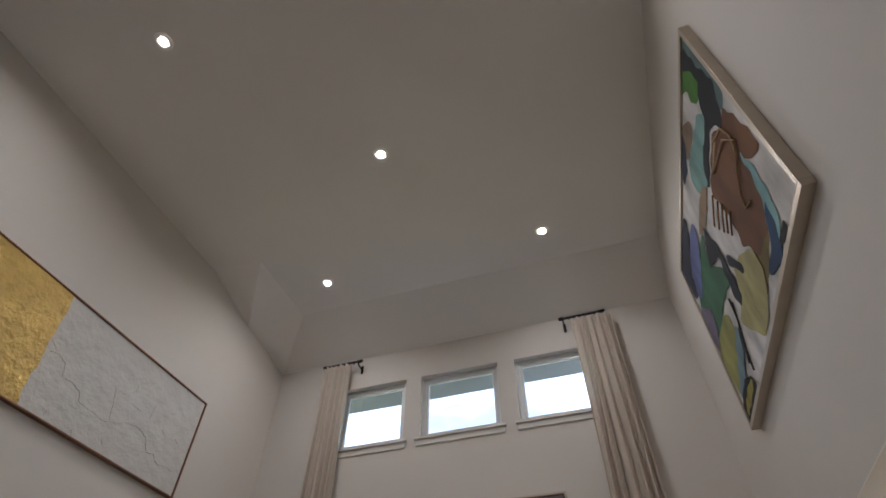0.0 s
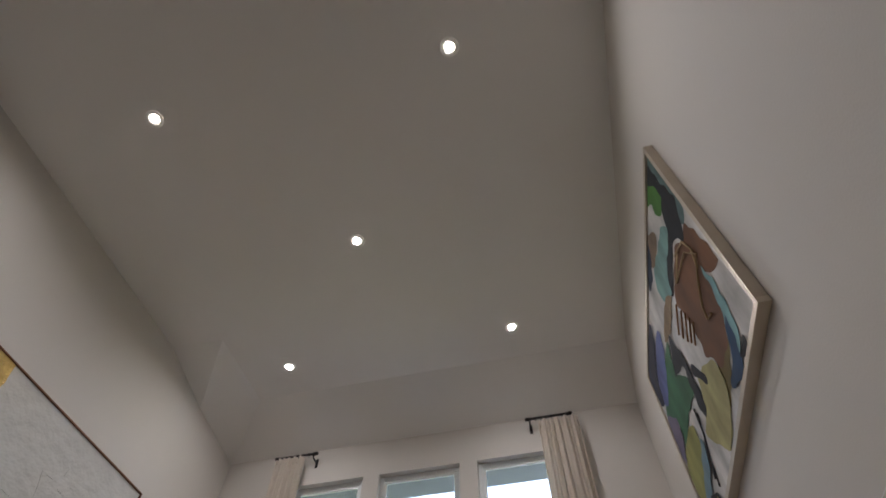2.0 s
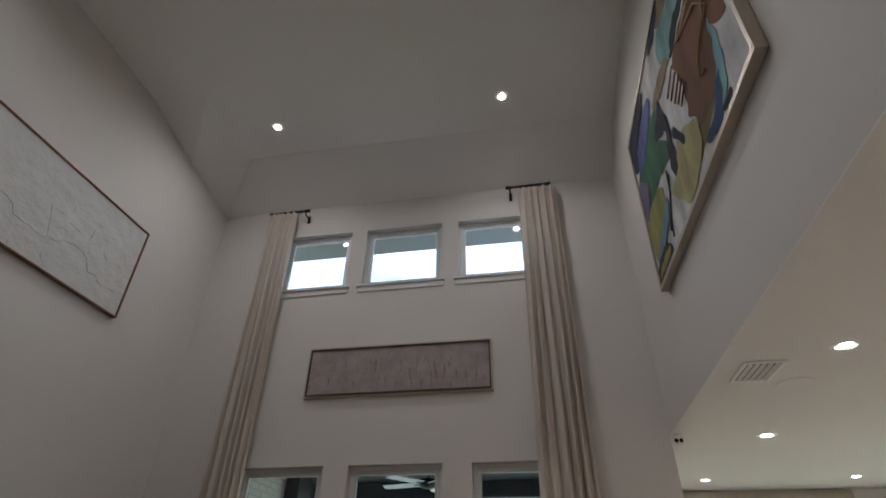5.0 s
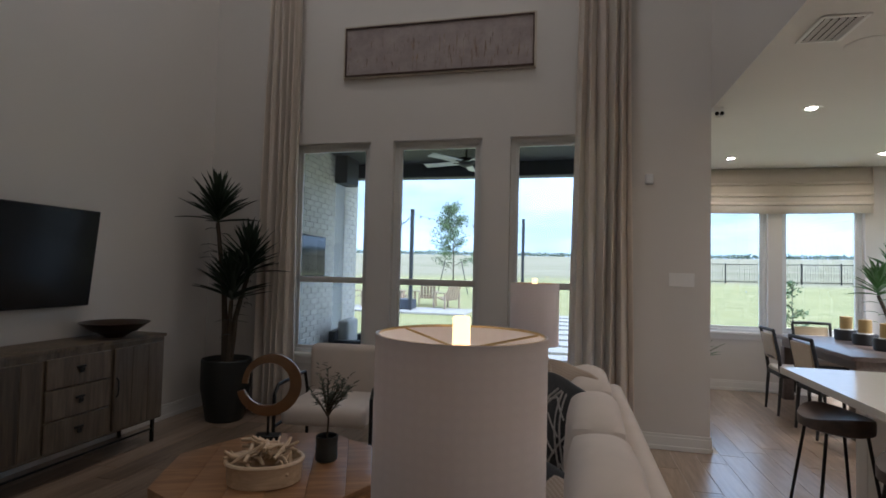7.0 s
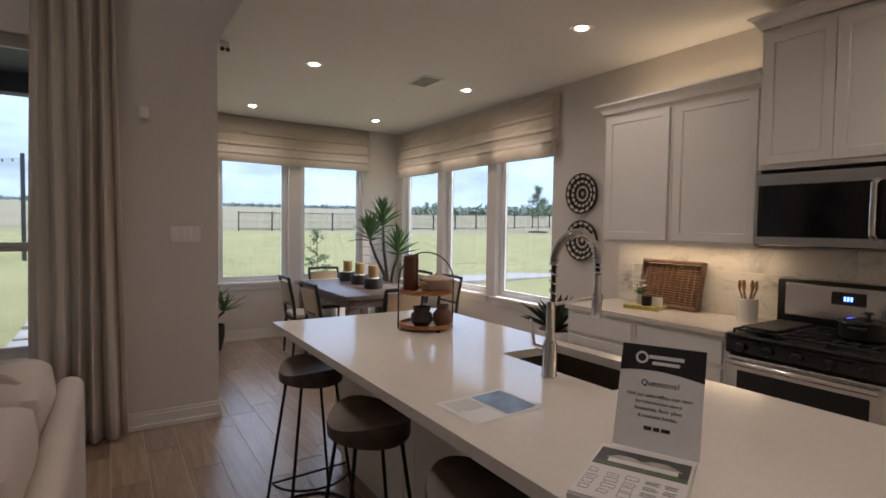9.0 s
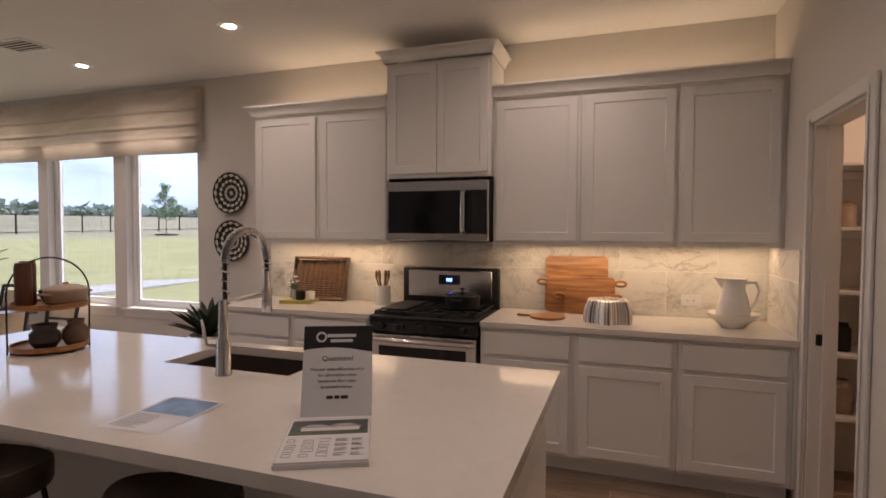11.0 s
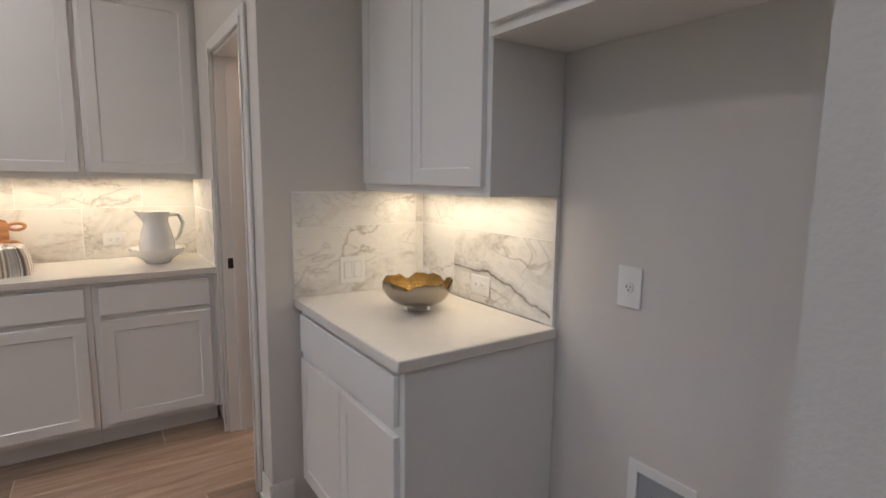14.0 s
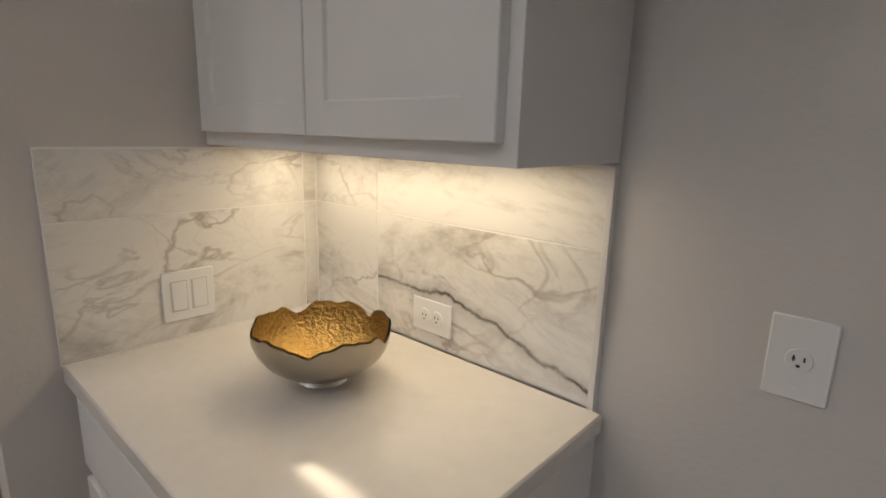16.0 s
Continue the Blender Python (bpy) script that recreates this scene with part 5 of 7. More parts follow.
part("gold_block", G().prism([(x, z) for x, z in ge][::-1], .0345, .039).moved(pose(0, 0, 0, 90)), gold_rel, a, "rough gold leaf block")
g = G()
rr_ = random.Random(12)
ridge = [(-.36, -.13), (-.32, -.02), (-.24, .0), (-.16, -.03), (-.13, -.12), (-.02, -.12), (.06, -.15), (.09, -.21), (.22, -.22), (.34, -.23), (.47, -.19), (.58, -.13), (.71, -.12), (.80, -.15), (.86, -.25), (.95, -.24), (1.03, -.29), (1.12, -.27), (1.25, -.27)]
rough = [(u[0] + (v[0] - u[0]) * k / 5 + .012 * (rr_.random() - .5), -.037, u[1] + (v[1] - u[1]) * k / 5 + .012 * (rr_.random() - .5)) for u, v in zip(ridge, ridge[1:]) for k in range(5)]
g.tube(rough, [.0012 + .004 * rr_.random() for _ in rough], 6)
g.tube([(-0.35, -.036, 0.06), (-0.28, -.036, 0.02)], .0022, 5)
g.tube([(0.32, -.036, 0.05), (0.37, -.036, -0.08), (0.4, -.036, -0.2)], .0022, 5)
g.tube([(0.37, -.036, 0.05), (0.44, -.036, 0.05)], .0022, 5)
g.tube([(0.51, -.036, 0.19), (0.51, -.036, 0.12)], .0022, 5)
g.tube([(0.53, -.036, 0.02), (0.65, -.036, 0.01)], .0022, 5)
g.tube([(0.77, -.036, 0.13), (0.76, -.036, 0.01)], .0022, 5)
g.tube([(0.94, -.036, -0.01), (1.0, -.036, -0.05)], .0022, 5)
g.tube([(1.1, -.036, 0.21), (1.16, -.036, 0.22)], .0022, 5)
g.tube([(-0.1, -.036, -0.42), (-0.09, -.036, -0.37)], .0022, 5)
g.tube([(0.15, -.036, -0.41), (0.17, -.036, -0.45)], .0022, 5)
g.tube([(0.42, -.036, -0.36), (0.45, -.036, -0.39)], .0022, 5)
g.tube([(1.12, -.036, -0.01), (1.18, -.036, -0.04)], .0022, 5)
part("relief_ridge", g, white_rel, a, "raised plaster ridge")

# large abstract painting high on the right wall
PWD, PHT = 2.26, 1.48
AX, AZ = PWD / 2.0, PHT / 1.67
a = frame_art("painting", "large abstract painting in green, brown, blue and white", (XR, 4.04, 4.367), -90, PWD, PHT, M["silver"], .06, .035)
a.matrix_basis = pose(XR, 4.04, 4.367, 0, 0, -90) @ pose(0, 0, 0, 0, 2.8)


def paint(name, c):
    return mat("paint_" + name, mul(c, .8), .88, var=.5, scale=5, bump=.35, bscale=30, stretch=(1, 1, .45))


canvas(a, PWD - .07, PHT - .07, paint("white", (.62, .60, .57)), .045)
def smooth_poly(pts, n=6):
    out = []
    k = len(pts)
    for i in range(k):
        p0, p1, p2, p3 = (Vector(pts[(i + j - 1) % k]) for j in range(4))
        for s in range(n):
            t = s / n
            q = .5 * ((2 * p1) + (p2 - p0) * t + (2 * p0 - 5 * p1 + 4 * p2 - p3) * t * t + (3 * p1 - p0 - 3 * p2 + p3) * t ** 3)
            out.append((max(-.955, min(.955, q.x + .01 * math.sin(q.y * 37 + q.x * 19))), max(-.79, min(.79, q.y + .01 * math.sin(q.x * 43)))))
    return out


def field(nm, c, *xz):
    field.i += 1
    pts = list(zip(xz[::2], xz[1::2]))
    part("paint_field", G().prism([(u * AX, v * AZ) for u, v in smooth_poly(pts)], .0455 + .0004 * field.i, .0459 + .0004 * field.i).moved(pose(0, 0, 0, 90)), paint(nm, c), a)


field.i = 0
field("slate_teal", (.13, .21, .20), 0.96, 0.79, 0.96, 0.44, 0.95, 0.13, 0.86, 0.09, 0.82, 0.19, 0.89, 0.34, 0.9, 0.52, 0.89, 0.78)
field("olive", (.20, .15, .04), 0.71, -0.38, 0.65, -0.52, 0.47, -0.65, 0.23, -0.69, 0.34, -0.53, 0.38, -0.34)
field("brown", (.17, .072, .028), 0.87, 0.07, 0.93, -0.38, 0.82, -0.32, 0.77, -0.26, 0.73, -0.38, 0.66, -0.53, 0.54, -0.58, 0.37, -0.54, 0.33, -0.43, 0.27, -0.32, 0.3, -0.23, 0.3, -0.04, 0.27, 0.16, 0.38, 0.21, 0.63, 0.22, 0.76, 0.09)
field("black", (.010, .013, .016), 0.89, 0.78, 0.9, 0.52, 0.93, 0.26, 0.84, 0.15, 0.77, 0.07, 0.67, 0.24, 0.49, 0.25, 0.28, 0.22, 0.28, 0.39, 0.61, 0.38, 0.72, 0.46, 0.8, 0.63, 0.75, 0.79)
field("green", (.07, .20, .03), 0.76, 0.79, 0.83, 0.53, 0.73, 0.48, 0.65, 0.57, 0.67, 0.69, 0.61, 0.78)
field("aqua", (.21, .37, .34), 0.63, 0.49, 0.65, 0.35, 0.39, 0.36, 0.28, 0.26, 0.14, 0.38, 0.09, 0.54, 0.22, 0.64, 0.42, 0.56)
field("tan", (.28, .20, .13), 0.41, 0.79, 0.5, 0.58, 0.27, 0.62, 0.21, 0.7, 0.34, 0.77)
field("navy", (.018, .035, .07), 0.33, 0.79, 0.23, 0.7, 0.06, 0.68, -0.04, 0.77)
field("tan_light", (.30, .21, .12), 0.12, 0.39, 0.24, 0.26, -0.05, 0.26, -0.22, 0.38)
field("light_blue", (.22, .40, .41), 0.76, -0.2, 0.79, -0.37, 0.77, -0.54, 0.74, -0.65, 0.62, -0.74, 0.6, -0.66, 0.66, -0.54, 0.73, -0.38)
field("deep_blue", (.02, .06, .14), 0.7, -0.52, 0.64, -0.72, 0.57, -0.78, 0.51, -0.78, 0.38, -0.7, 0.4, -0.66, 0.51, -0.67)
field("jet", (.010, .010, .012), 0.73, -0.72, 0.75, -0.78, 0.64, -0.78, 0.62, -0.74)
field("emerald", (.04, .13, .06), -0.21, 0.34, -0.3, 0.14, -0.15, -0.07, -0.11, -0.22, -0.47, -0.15, -0.85, -0.22, -0.7, 0.01, -0.91, 0.3)
field("pale_yellow", (.42, .38, .17), 0.04, -0.27, 0.29, -0.4, 0.35, -0.6, 0.19, -0.73, -0.02, -0.77, -0.14, -0.63, -0.27, -0.47, -0.07, -0.39)
field("moss", (.27, .26, .08), -0.51, -0.18, -0.43, -0.35, -0.56, -0.53, -0.89, -0.6, -0.94, -0.18)
field("ink", (.010, .011, .015), -0.1, 0.28, -0.06, 0.13, -0.02, -0.03, -0.04, -0.14, -0.05, -0.38, -0.13, -0.44, -0.17, -0.33, -0.14, -0.15, -0.11, -0.01, -0.31, 0.12, -0.17, 0.24)
field("ink_bar", (.010, .011, .015), 0.02, -0.15, 0.12, -0.28, 0.14, -0.4, 0.08, -0.36, -0.01, -0.18)
field("violet", (.11, .13, .29), -0.33, 0.58, -0.27, 0.42, -0.69, 0.26, -0.85, 0.34, -0.72, 0.53)
field("dark_strip", (.02, .022, .04), -0.39, 0.76, -0.42, 0.63, -0.74, 0.55, -0.84, 0.34, -0.95, 0.49, -0.93, 0.78)
field("mauve", (.17, .14, .20), -0.85, 0.23, -0.7, 0.01, -0.92, -0.18, -0.96, 0.05, -0.93, 0.26)
field("steel_blue", (.17, .26, .31), -0.4, -0.38, -0.42, -0.51, -0.65, -0.62, -0.9, -0.61, -0.63, -0.47)
field("charcoal", (.02, .022, .02), -0.65, -0.63, -0.5, -0.77, -0.63, -0.8, -0.94, -0.79, -0.94, -0.65)
field("yellow_strip", (.40, .34, .08), -0.63, -0.68, -0.57, -0.74, -0.88, -0.76, -0.89, -0.7)
part("brush_line", G().tube([(u * AX, -.057, v * AZ) for u, v in ((0.64, 0.15), (0.43, 0.15), (0.71, 0.04), (0.81, -0.14), (0.69, -0.18), (0.57, -0.26), (0.54, -0.35), (0.61, -0.39))], .006, 5), paint("swirl", (.42, .30, .16)), a)
part("brush_line", G().tube([(u * AX, -.057, v * AZ) for u, v in ((0.6, 0.19), (0.75, 0.09), (0.79, -0.06), (0.74, -0.17))], .006, 5), paint("swirl", (.42, .30, .16)), a)
part("brush_line", G().tube([(u * AX, -.057, v * AZ) for u, v in ((-0.26, -0.25), (-0.29, -0.43), (-0.39, -0.59), (-0.43, -0.72))], .006, 5), paint("streak", (.03, .03, .035)), a)
part("brush_line", G().tube([(u * AX, -.057, v * AZ) for u, v in ((-0.24, -0.3), (-0.32, -0.48), (-0.45, -0.65))], .006, 5), paint("streak", (.03, .03, .035)), a)
part("drip", G().tube([(0.28 * AX, -.057, 0.14 * AZ), (0.09 * AX, -.057, 0.07 * AZ)], .006, 5), paint("drip", (.26, .13, .05)), a)
part("drip", G().tube([(0.3 * AX, -.057, 0.05 * AZ), (0.13 * AX, -.057, -0.01 * AZ)], .006, 5), paint("drip", (.26, .13, .05)), a)
part("drip", G().tube([(0.33 * AX, -.057, -0.02 * AZ), (0.17 * AX, -.057, -0.09 * AZ)], .006, 5), paint("drip", (.26, .13, .05)), a)
part("drip", G().tube([(0.35 * AX, -.057, -0.09 * AZ), (0.21 * AX, -.057, -0.15 * AZ)], .006, 5), paint("drip", (.26, .13, .05)), a)
part("drip", G().tube([(0.37 * AX, -.057, -0.15 * AZ), (0.24 * AX, -.057, -0.21 * AZ)], .006, 5), paint("drip", (.26, .13, .05)), a)

# television
tv = thing("television", "large black flat television mounted on the wall", "television", (XL + .055, 4.135, 1.485), 90)
tv.matrix_basis = pose(XL + .055, 4.135, 1.485, 0, 0, 90) @ pose(0, 0, 0, 6)
part("bezel", G().box(-.62, .62, -.075, -.035, -.362, .362, .004), M["black"], tv)
part("screen", G().box(-.612, .612, -.0768, -.0745, -.354, .354, .001), mat("tv_screen", (.004, .004, .005), .16, var=.02), tv)
part("mount", G().box(-.2, .2, -.036, .03, -.15, .15, .003), M["blackmetal"], tv)

# sideboard
sb = thing("sideboard", "weathered grey wood sideboard on black metal legs", "sideboard", (-2.40, 5.18, 0), 90)
SW, SD = 1.95, .40
part("body", G().box(-SW, 0, 0, SD, .19, .852, .003).box(-SW - .012, .012, -.012, SD, .852, .877, .003), M["graywood"], sb)
for u0, u1, kind in ((-.50, -.025, "door"), (-1.02, -.53, "drawers"), (-1.46, -1.05, "door"), (-1.93, -1.49, "drawers")):
    if kind == "door":
        dd = part("door", G().box(u0, u1, -.018, -.001, .21, .815, .004), M["graywood"], sb)
        for k in range(3):
            w = (u1 - u0) / 3
            part("plank", G().box(u0 + k * w + .003, u0 + (k + 1) * w - .003, -.022, -.0175, .215, .81, .002), M["graywood"], dd)
        part("handle", G().tube([(u0 + .02, -.022, .46), (u0 + .02, -.04, .48), (u0 + .02, -.042, .53), (u0 + .02, -.04, .58), (u0 + .02, -.022, .60)], .006), M["blackmetal"], dd)
    else:
        for k in range(3):
            z = .21 + k * .204
            dd = part("drawer", G().box(u0, u1, -.020, -.001, z, z + .196, .005), M["graywood"], sb)
            c = (u0 + u1) / 2
            part("handle", G().box(c - .035, c + .035, -.028, -.0195, z + .11, z + .128, .003).box(c - .018, c + .018, -.034, -.0275, z + .078, z + .112, .004), M["blackmetal"], dd)
for x in (-SW + .05, -.05):
    for y in (.04, SD - .04):
        part("leg", G().box(x - .012, x + .012, y - .012, y + .012, 0, .19, .002), M["blackmetal"], sb)
part("stretcher", G().box(-SW + .06, -.06, .034, .046, .10, .112).box(-SW + .06, -.06, SD - .046, SD - .034, .10, .112), M["blackmetal"], sb)
bw = thing("bowl", "wide dark bronze bowl on the sideboard", "bowl", (-2.56, 4.84, .877))
part("vessel", G().lathe([(.07, 0), (.075, .008), (.15, .055), (.235, .115), (.243, .115), (.15, .045), (.001, .012)], 40), mat("bronze", (.07, .042, .025), .35, .8, .2, 12), bw)


# plants
def head(g, c, r, n, rng, w=.028, up=.18, droop=.16):
    for i in range(n):
        a = 2 * math.pi * (i / n) + rng.random() * .8
        el = up + (1.35 - up) * rng.random() ** 1.2
        L = r * (.75 + .35 * rng.random())
        tip = (c[0] + L * math.cos(a) * math.cos(el), c[1] + L * math.sin(a) * math.cos(el), c[2] + L * math.sin(el))
        g.blade(c, tip, w, droop * L * math.cos(el) * rng.random(), 5)
    return g


def long_head(g, c, r, n, rng, w, core):
    """A tall crown: flat leaves low on the core, upright ones at its tip, and a few dry ones hanging below."""
    for i in range(n):
        u = (i + rng.random()) / n
        a = 2.4 * i + rng.random() * .5
        el = .22 + 1.15 * u ** .8 + (rng.random() - .5) * .35
        L = r * (1.02 - .2 * u) * (.82 + .28 * rng.random())
        b = (c[0], c[1], c[2] + core * u)
        tip = (b[0] + L * math.cos(a) * math.cos(el), b[1] + L * math.sin(a) * math.cos(el), b[2] + L * math.sin(el))
        g.blade(b, tip, w * (.8 + .4 * rng.random()), .2 * L * math.cos(el) * rng.random(), 5)
    for i in range(5):
        a = rng.random() * 6.28
        b = (c[0], c[1], c[2] - .05 - .3 * rng.random())
        g.blade(b, (b[0] + .17 * math.cos(a), b[1] + .17 * math.sin(a), b[2] + .06), w * .5, .07, 4)
    return g


def dracaena(name, label, loc, heads, pot, leafm, rng, potm, pot_r=.235, pot_h=.57, w=.03, n=46, lr=.30, core=0, sr=1):
    t = thing(name, label, "plant", loc)
    if pot:
        part("planter", G().lathe([(pot_r * .72, 0), (pot_r * .76, .01), (pot_r, pot_h * .55), (pot_r * 1.0, pot_h - .01), (pot_r * .96, pot_h), (pot_r * .92, pot_h - .01), (pot_r * .9, pot_h - .05)], 40), potm, t)
        part("soil", G().lathe([(.001, pot_h - .045), (pot_r * .91, pot_h - .045)], 30, caps=False), M["soil"], t)
    for c in heads:
        b = Vector((c[0] * .15, c[1] * .15, pot_h - .05))
        e = Vector(c)
        mid = b.lerp(e, .5) + Vector((.04 * (rng.random() - .5), .06 * (rng.random() - .5), 0)) - Vector((c[0] * .25, c[1] * .25, 0))
        part("stem", G().tube([b, b.lerp(mid, .5) + Vector((.012, -.008, 0)), mid, mid.lerp(e, .5) + Vector((-.01, .012, 0)), e], [.024 * sr, .021 * sr, .018 * sr, .016 * sr, .014 * sr], 9), M["bark"], t)
        part("foliage", long_head(G(), c, lr, n, rng, w, core) if core else head(G(), c, lr, n, rng, w), leafm, t)
    return t


dracaena("potted_dracaena", "tall dracaena in a round black planter", (-2.29, 5.86, 0), [(-.16, .0, 1.86), (.15, .07, 1.37), (.06, -.05, 1.12)], True, M["leafdk"], random.Random(21), M["pot"], pot_r=.225, n=72, lr=.42, w=.042, core=.20, sr=1.35)

# rug
setting_rug = tagged(part("rug", G().box(-1.45, .90, 2.2, 4.92, 0, .012, .004), M["rug"]), "pale grey woven rug under the seating", "rug")

# coffee table
ct = thing("coffee_table", "wooden octagonal coffee table with plank top", "coffee table", (-.565, 3.88, .012), 22.5)
hx, hy, cu_ = .525, .525, .3075
octo = [(-hx + cu_, -hy), (hx - cu_, -hy), (hx, -hy + cu_), (hx, hy - cu_), (hx - cu_, hy), (-hx + cu_, hy), (-hx, hy - cu_), (-hx, -hy + cu_)]
part("base", G().prism([(x * .985, y * .985) for x, y in octo], .0, .405, .006), M["tablewood"], ct)


def clip_poly(poly, x0, x1):
    for sgn, lim in ((1, x0), (-1, x1)):
        out = []
        for i, p in enumerate(poly):
            q = poly[(i + 1) % len(poly)]
            a, b = sgn * (p[0] - lim), sgn * (q[0] - lim)
            if a >= 0:
                out.append(p)
            if a * b < 0:
                t = a / (a - b)
                out.append((p[0] + (q[0] - p[0]) * t, p[1] + (q[1] - p[1]) * t))
        poly = out
    return poly


nb = 6
for k in range(nb):
    x0, x1 = -hx + 2 * hx * k / nb, -hx + 2 * hx * (k + 1) / nb
    pl_ = clip_poly(octo, x0 + .001, x1 - .001)
    part("plank", G().prism(pl_, .406, .438, .0015), M["tablewood"], ct)
for i in range(8):
    p, q = Vector(octo[i]), Vector(octo[(i + 1) % 8])
    d = q - p
    nn = Vector((d.y, -d.x)).normalized()
    nseg = 4
    for k in range(nseg):
        u, v = p + d * (k / nseg), p + d * ((k + 1) / nseg)
        u, v = u.lerp(v, .015), v.lerp(u, .015)
        part("side_panel", G().prism([tuple(u * .986), tuple(v * .986), tuple(v * .986 + nn * .006), tuple(u * .986 + nn * .006)], .01, .40), M["tablewood"], ct)
TZ = .012 + .438
# ring sculpture
rs = thing("ring_sculpture", "open copper ring sculpture on a dark stand", "sculpture", (-.84, 4.24, TZ), 20)
cc = []
for i in range(44):
    a = radians(-165 + 345 * i / 43)
    r = .165 - .028 * (i / 43)
    cc.append((r * math.cos(a), 0, .32 + r * math.sin(a)))
gg = G()
rws = []
for i, p in enumerate(cc):
    p = Vector(p)
    rad = (p - Vector((0, 0, .32))).normalized()
    w = .016 + .018 * math.sin(math.pi * min(1, i / 43 + .08))
    rws.append([p + rad * w + Vector((0, .012, 0)), p + rad * w - Vector((0, .012, 0)), p - rad * w - Vector((0, .012, 0)), p - rad * w + Vector((0, .012, 0))])
part("ring", gg.rings(rws), mat("copper_ring", (.27, .165, .095), .32, .85, .15, 12, .3, 60), rs)
part("stem", G().tube([(0, 0, .01), (0, 0, .17)], .008), M["blackmetal"], rs)
part("base", G().box(-.07, .07, -.045, .045, 0, .022, .003), M["blackmetal"], rs)
# basket with driftwood
kb = thing("wooden_basket", "oval whitewashed wood basket on the coffee table", "basket", (-.52, 3.70, TZ), 25)
pwood = wood("pale_wood", (.46, .32, .20), (.74, .58, .40), .6, 0, 14)
part("wall", G().lathe([(.145, 0), (.150, .004), (.158, .10), (.150, .10), (.142, .02), (.001, .012)], 40, sx=1.10, sy=.85), pwood, kb)
part("rim", G().tube([(.157 * 1.10 * math.cos(2 * math.pi * i / 40), .157 * .85 * math.sin(2 * math.pi * i / 40), .10) for i in range(40)], .010, 7, True), pwood, kb)
rd = random.Random(31)
for i in range(36):
    a, r = rd.random() * 6.28, .12 * rd.random() ** .6
    x, y, z = TZ, 0, 0
    bx_, by_, bz_ = 1.05 * r * math.cos(a), .8 * r * math.sin(a), .06 + .08 * rd.random() + .07 * (1 - r / .12)
    th, el = rd.random() * 6.28, (rd.random() - .25) * .7
    L = .05 + .05 * rd.random()
    d = Vector((math.cos(th) * math.cos(el), math.sin(th) * math.cos(el), math.sin(el)))
    c = Vector((bx_, by_, bz_))
    dw = thing("driftwood", "pale stick of driftwood in the basket", "driftwood", (-.52, 3.70, TZ), 25, "driftwood in the basket")
    g = G().tube([c - d * L, c - d * L * .3 + Vector((.008, .004, .006)), c + d * L * .4, c + d * L + Vector((0, .006, .01))], [.007, .012, .011, .006], 7)
    if i % 2:
        g.tube([c, c + Vector((d.y, -d.x, .5)) * L * .6], [.009, .005], 6)
    part("stick", g, pwood, dw)
# olive branch in a black pot
ob = thing("olive_plant", "small olive branch in a dark ribbed pot", "plant", (-.365, 4.03, TZ))
part("pot", G().lathe([(.05, 0), (.056, .006), (.058, .03), (.0555, .034), (.058, .07), (.0555, .074), (.058, .125), (.052, .127), (.05, .11)], 28).lathe([(.001, .11), (.05, .11)], 20, caps=False), M["pot"], ob)
ro = random.Random(41)
gs, gl = G(), G()
gs.tube([(0, 0, .10), (.004, .003, .20), (.0, 0, .27)], .005, 6)
for i in range(22):
    a, L = ro.random() * 6.28, .10 + .09 * ro.random()
    e = Vector((L * .62 * math.cos(a), L * .62 * math.sin(a), .27 + L * (.35 + .75 * ro.random())))
    b = Vector((0, 0, .22 + .05 * ro.random()))
    gs.tube([b, b.lerp(e, .5) + Vector((0, 0, .01)), e], [.0035, .003, .0015], 5)
    for k in range(12):
        c = b.lerp(e, .3 + .7 * k / 8)
        aa = ro.random() * 6.28
        gl.blade(c, c + Vector((.035 * math.cos(aa), .035 * math.sin(aa), .03 * ro.random())), .011, .004, 3)
part("stem", gs, M["bark"], ob)
part("foliage", gl, mat("olive_leaf", (.085, .10, .075), .6, var=.3, scale=30), ob)


# armchair
ac = thing("armchair", "cream upholstered armchair with black metal arms", "armchair", (-.93, 5.40, 0), 6)
part("seat", G().box(-.33, .33, -.36, .25, .27, .42, .05, 3), M["sofa"], ac)
part("backrest", G().box(-.33, .33, .20, .34, .36, .80, .05, 3), M["sofa"], ac)
for sx in (-1, 1):
    part("arm", G().tube([(sx * .37, .30, .01), (sx * .37, .28, .40), (sx * .37, .22, .56), (sx * .37, -.30, .56), (sx * .37, -.36, .50), (sx * .37, -.36, .01)], .014, 8), M["blackmetal"], ac)
    part("rail", G().tube([(sx * .37, -.36, .26), (sx * .37, .29, .26)], .012, 8), M["blackmetal"], ac)

# sofa, its back to the kitchen
so = thing("sofa", "beige upholstered three-seat sofa with loose back cushions", "sofa", (0, 0, .0))
SX0, SX1, SY0, SY1 = .24, 1.20, 2.80, 4.99
part("base", G().box(SX0 + .03, SX1 - .03, SY0 + .02, SY1 - .02, .10, .30, .02, 2), M["sofa"], so)


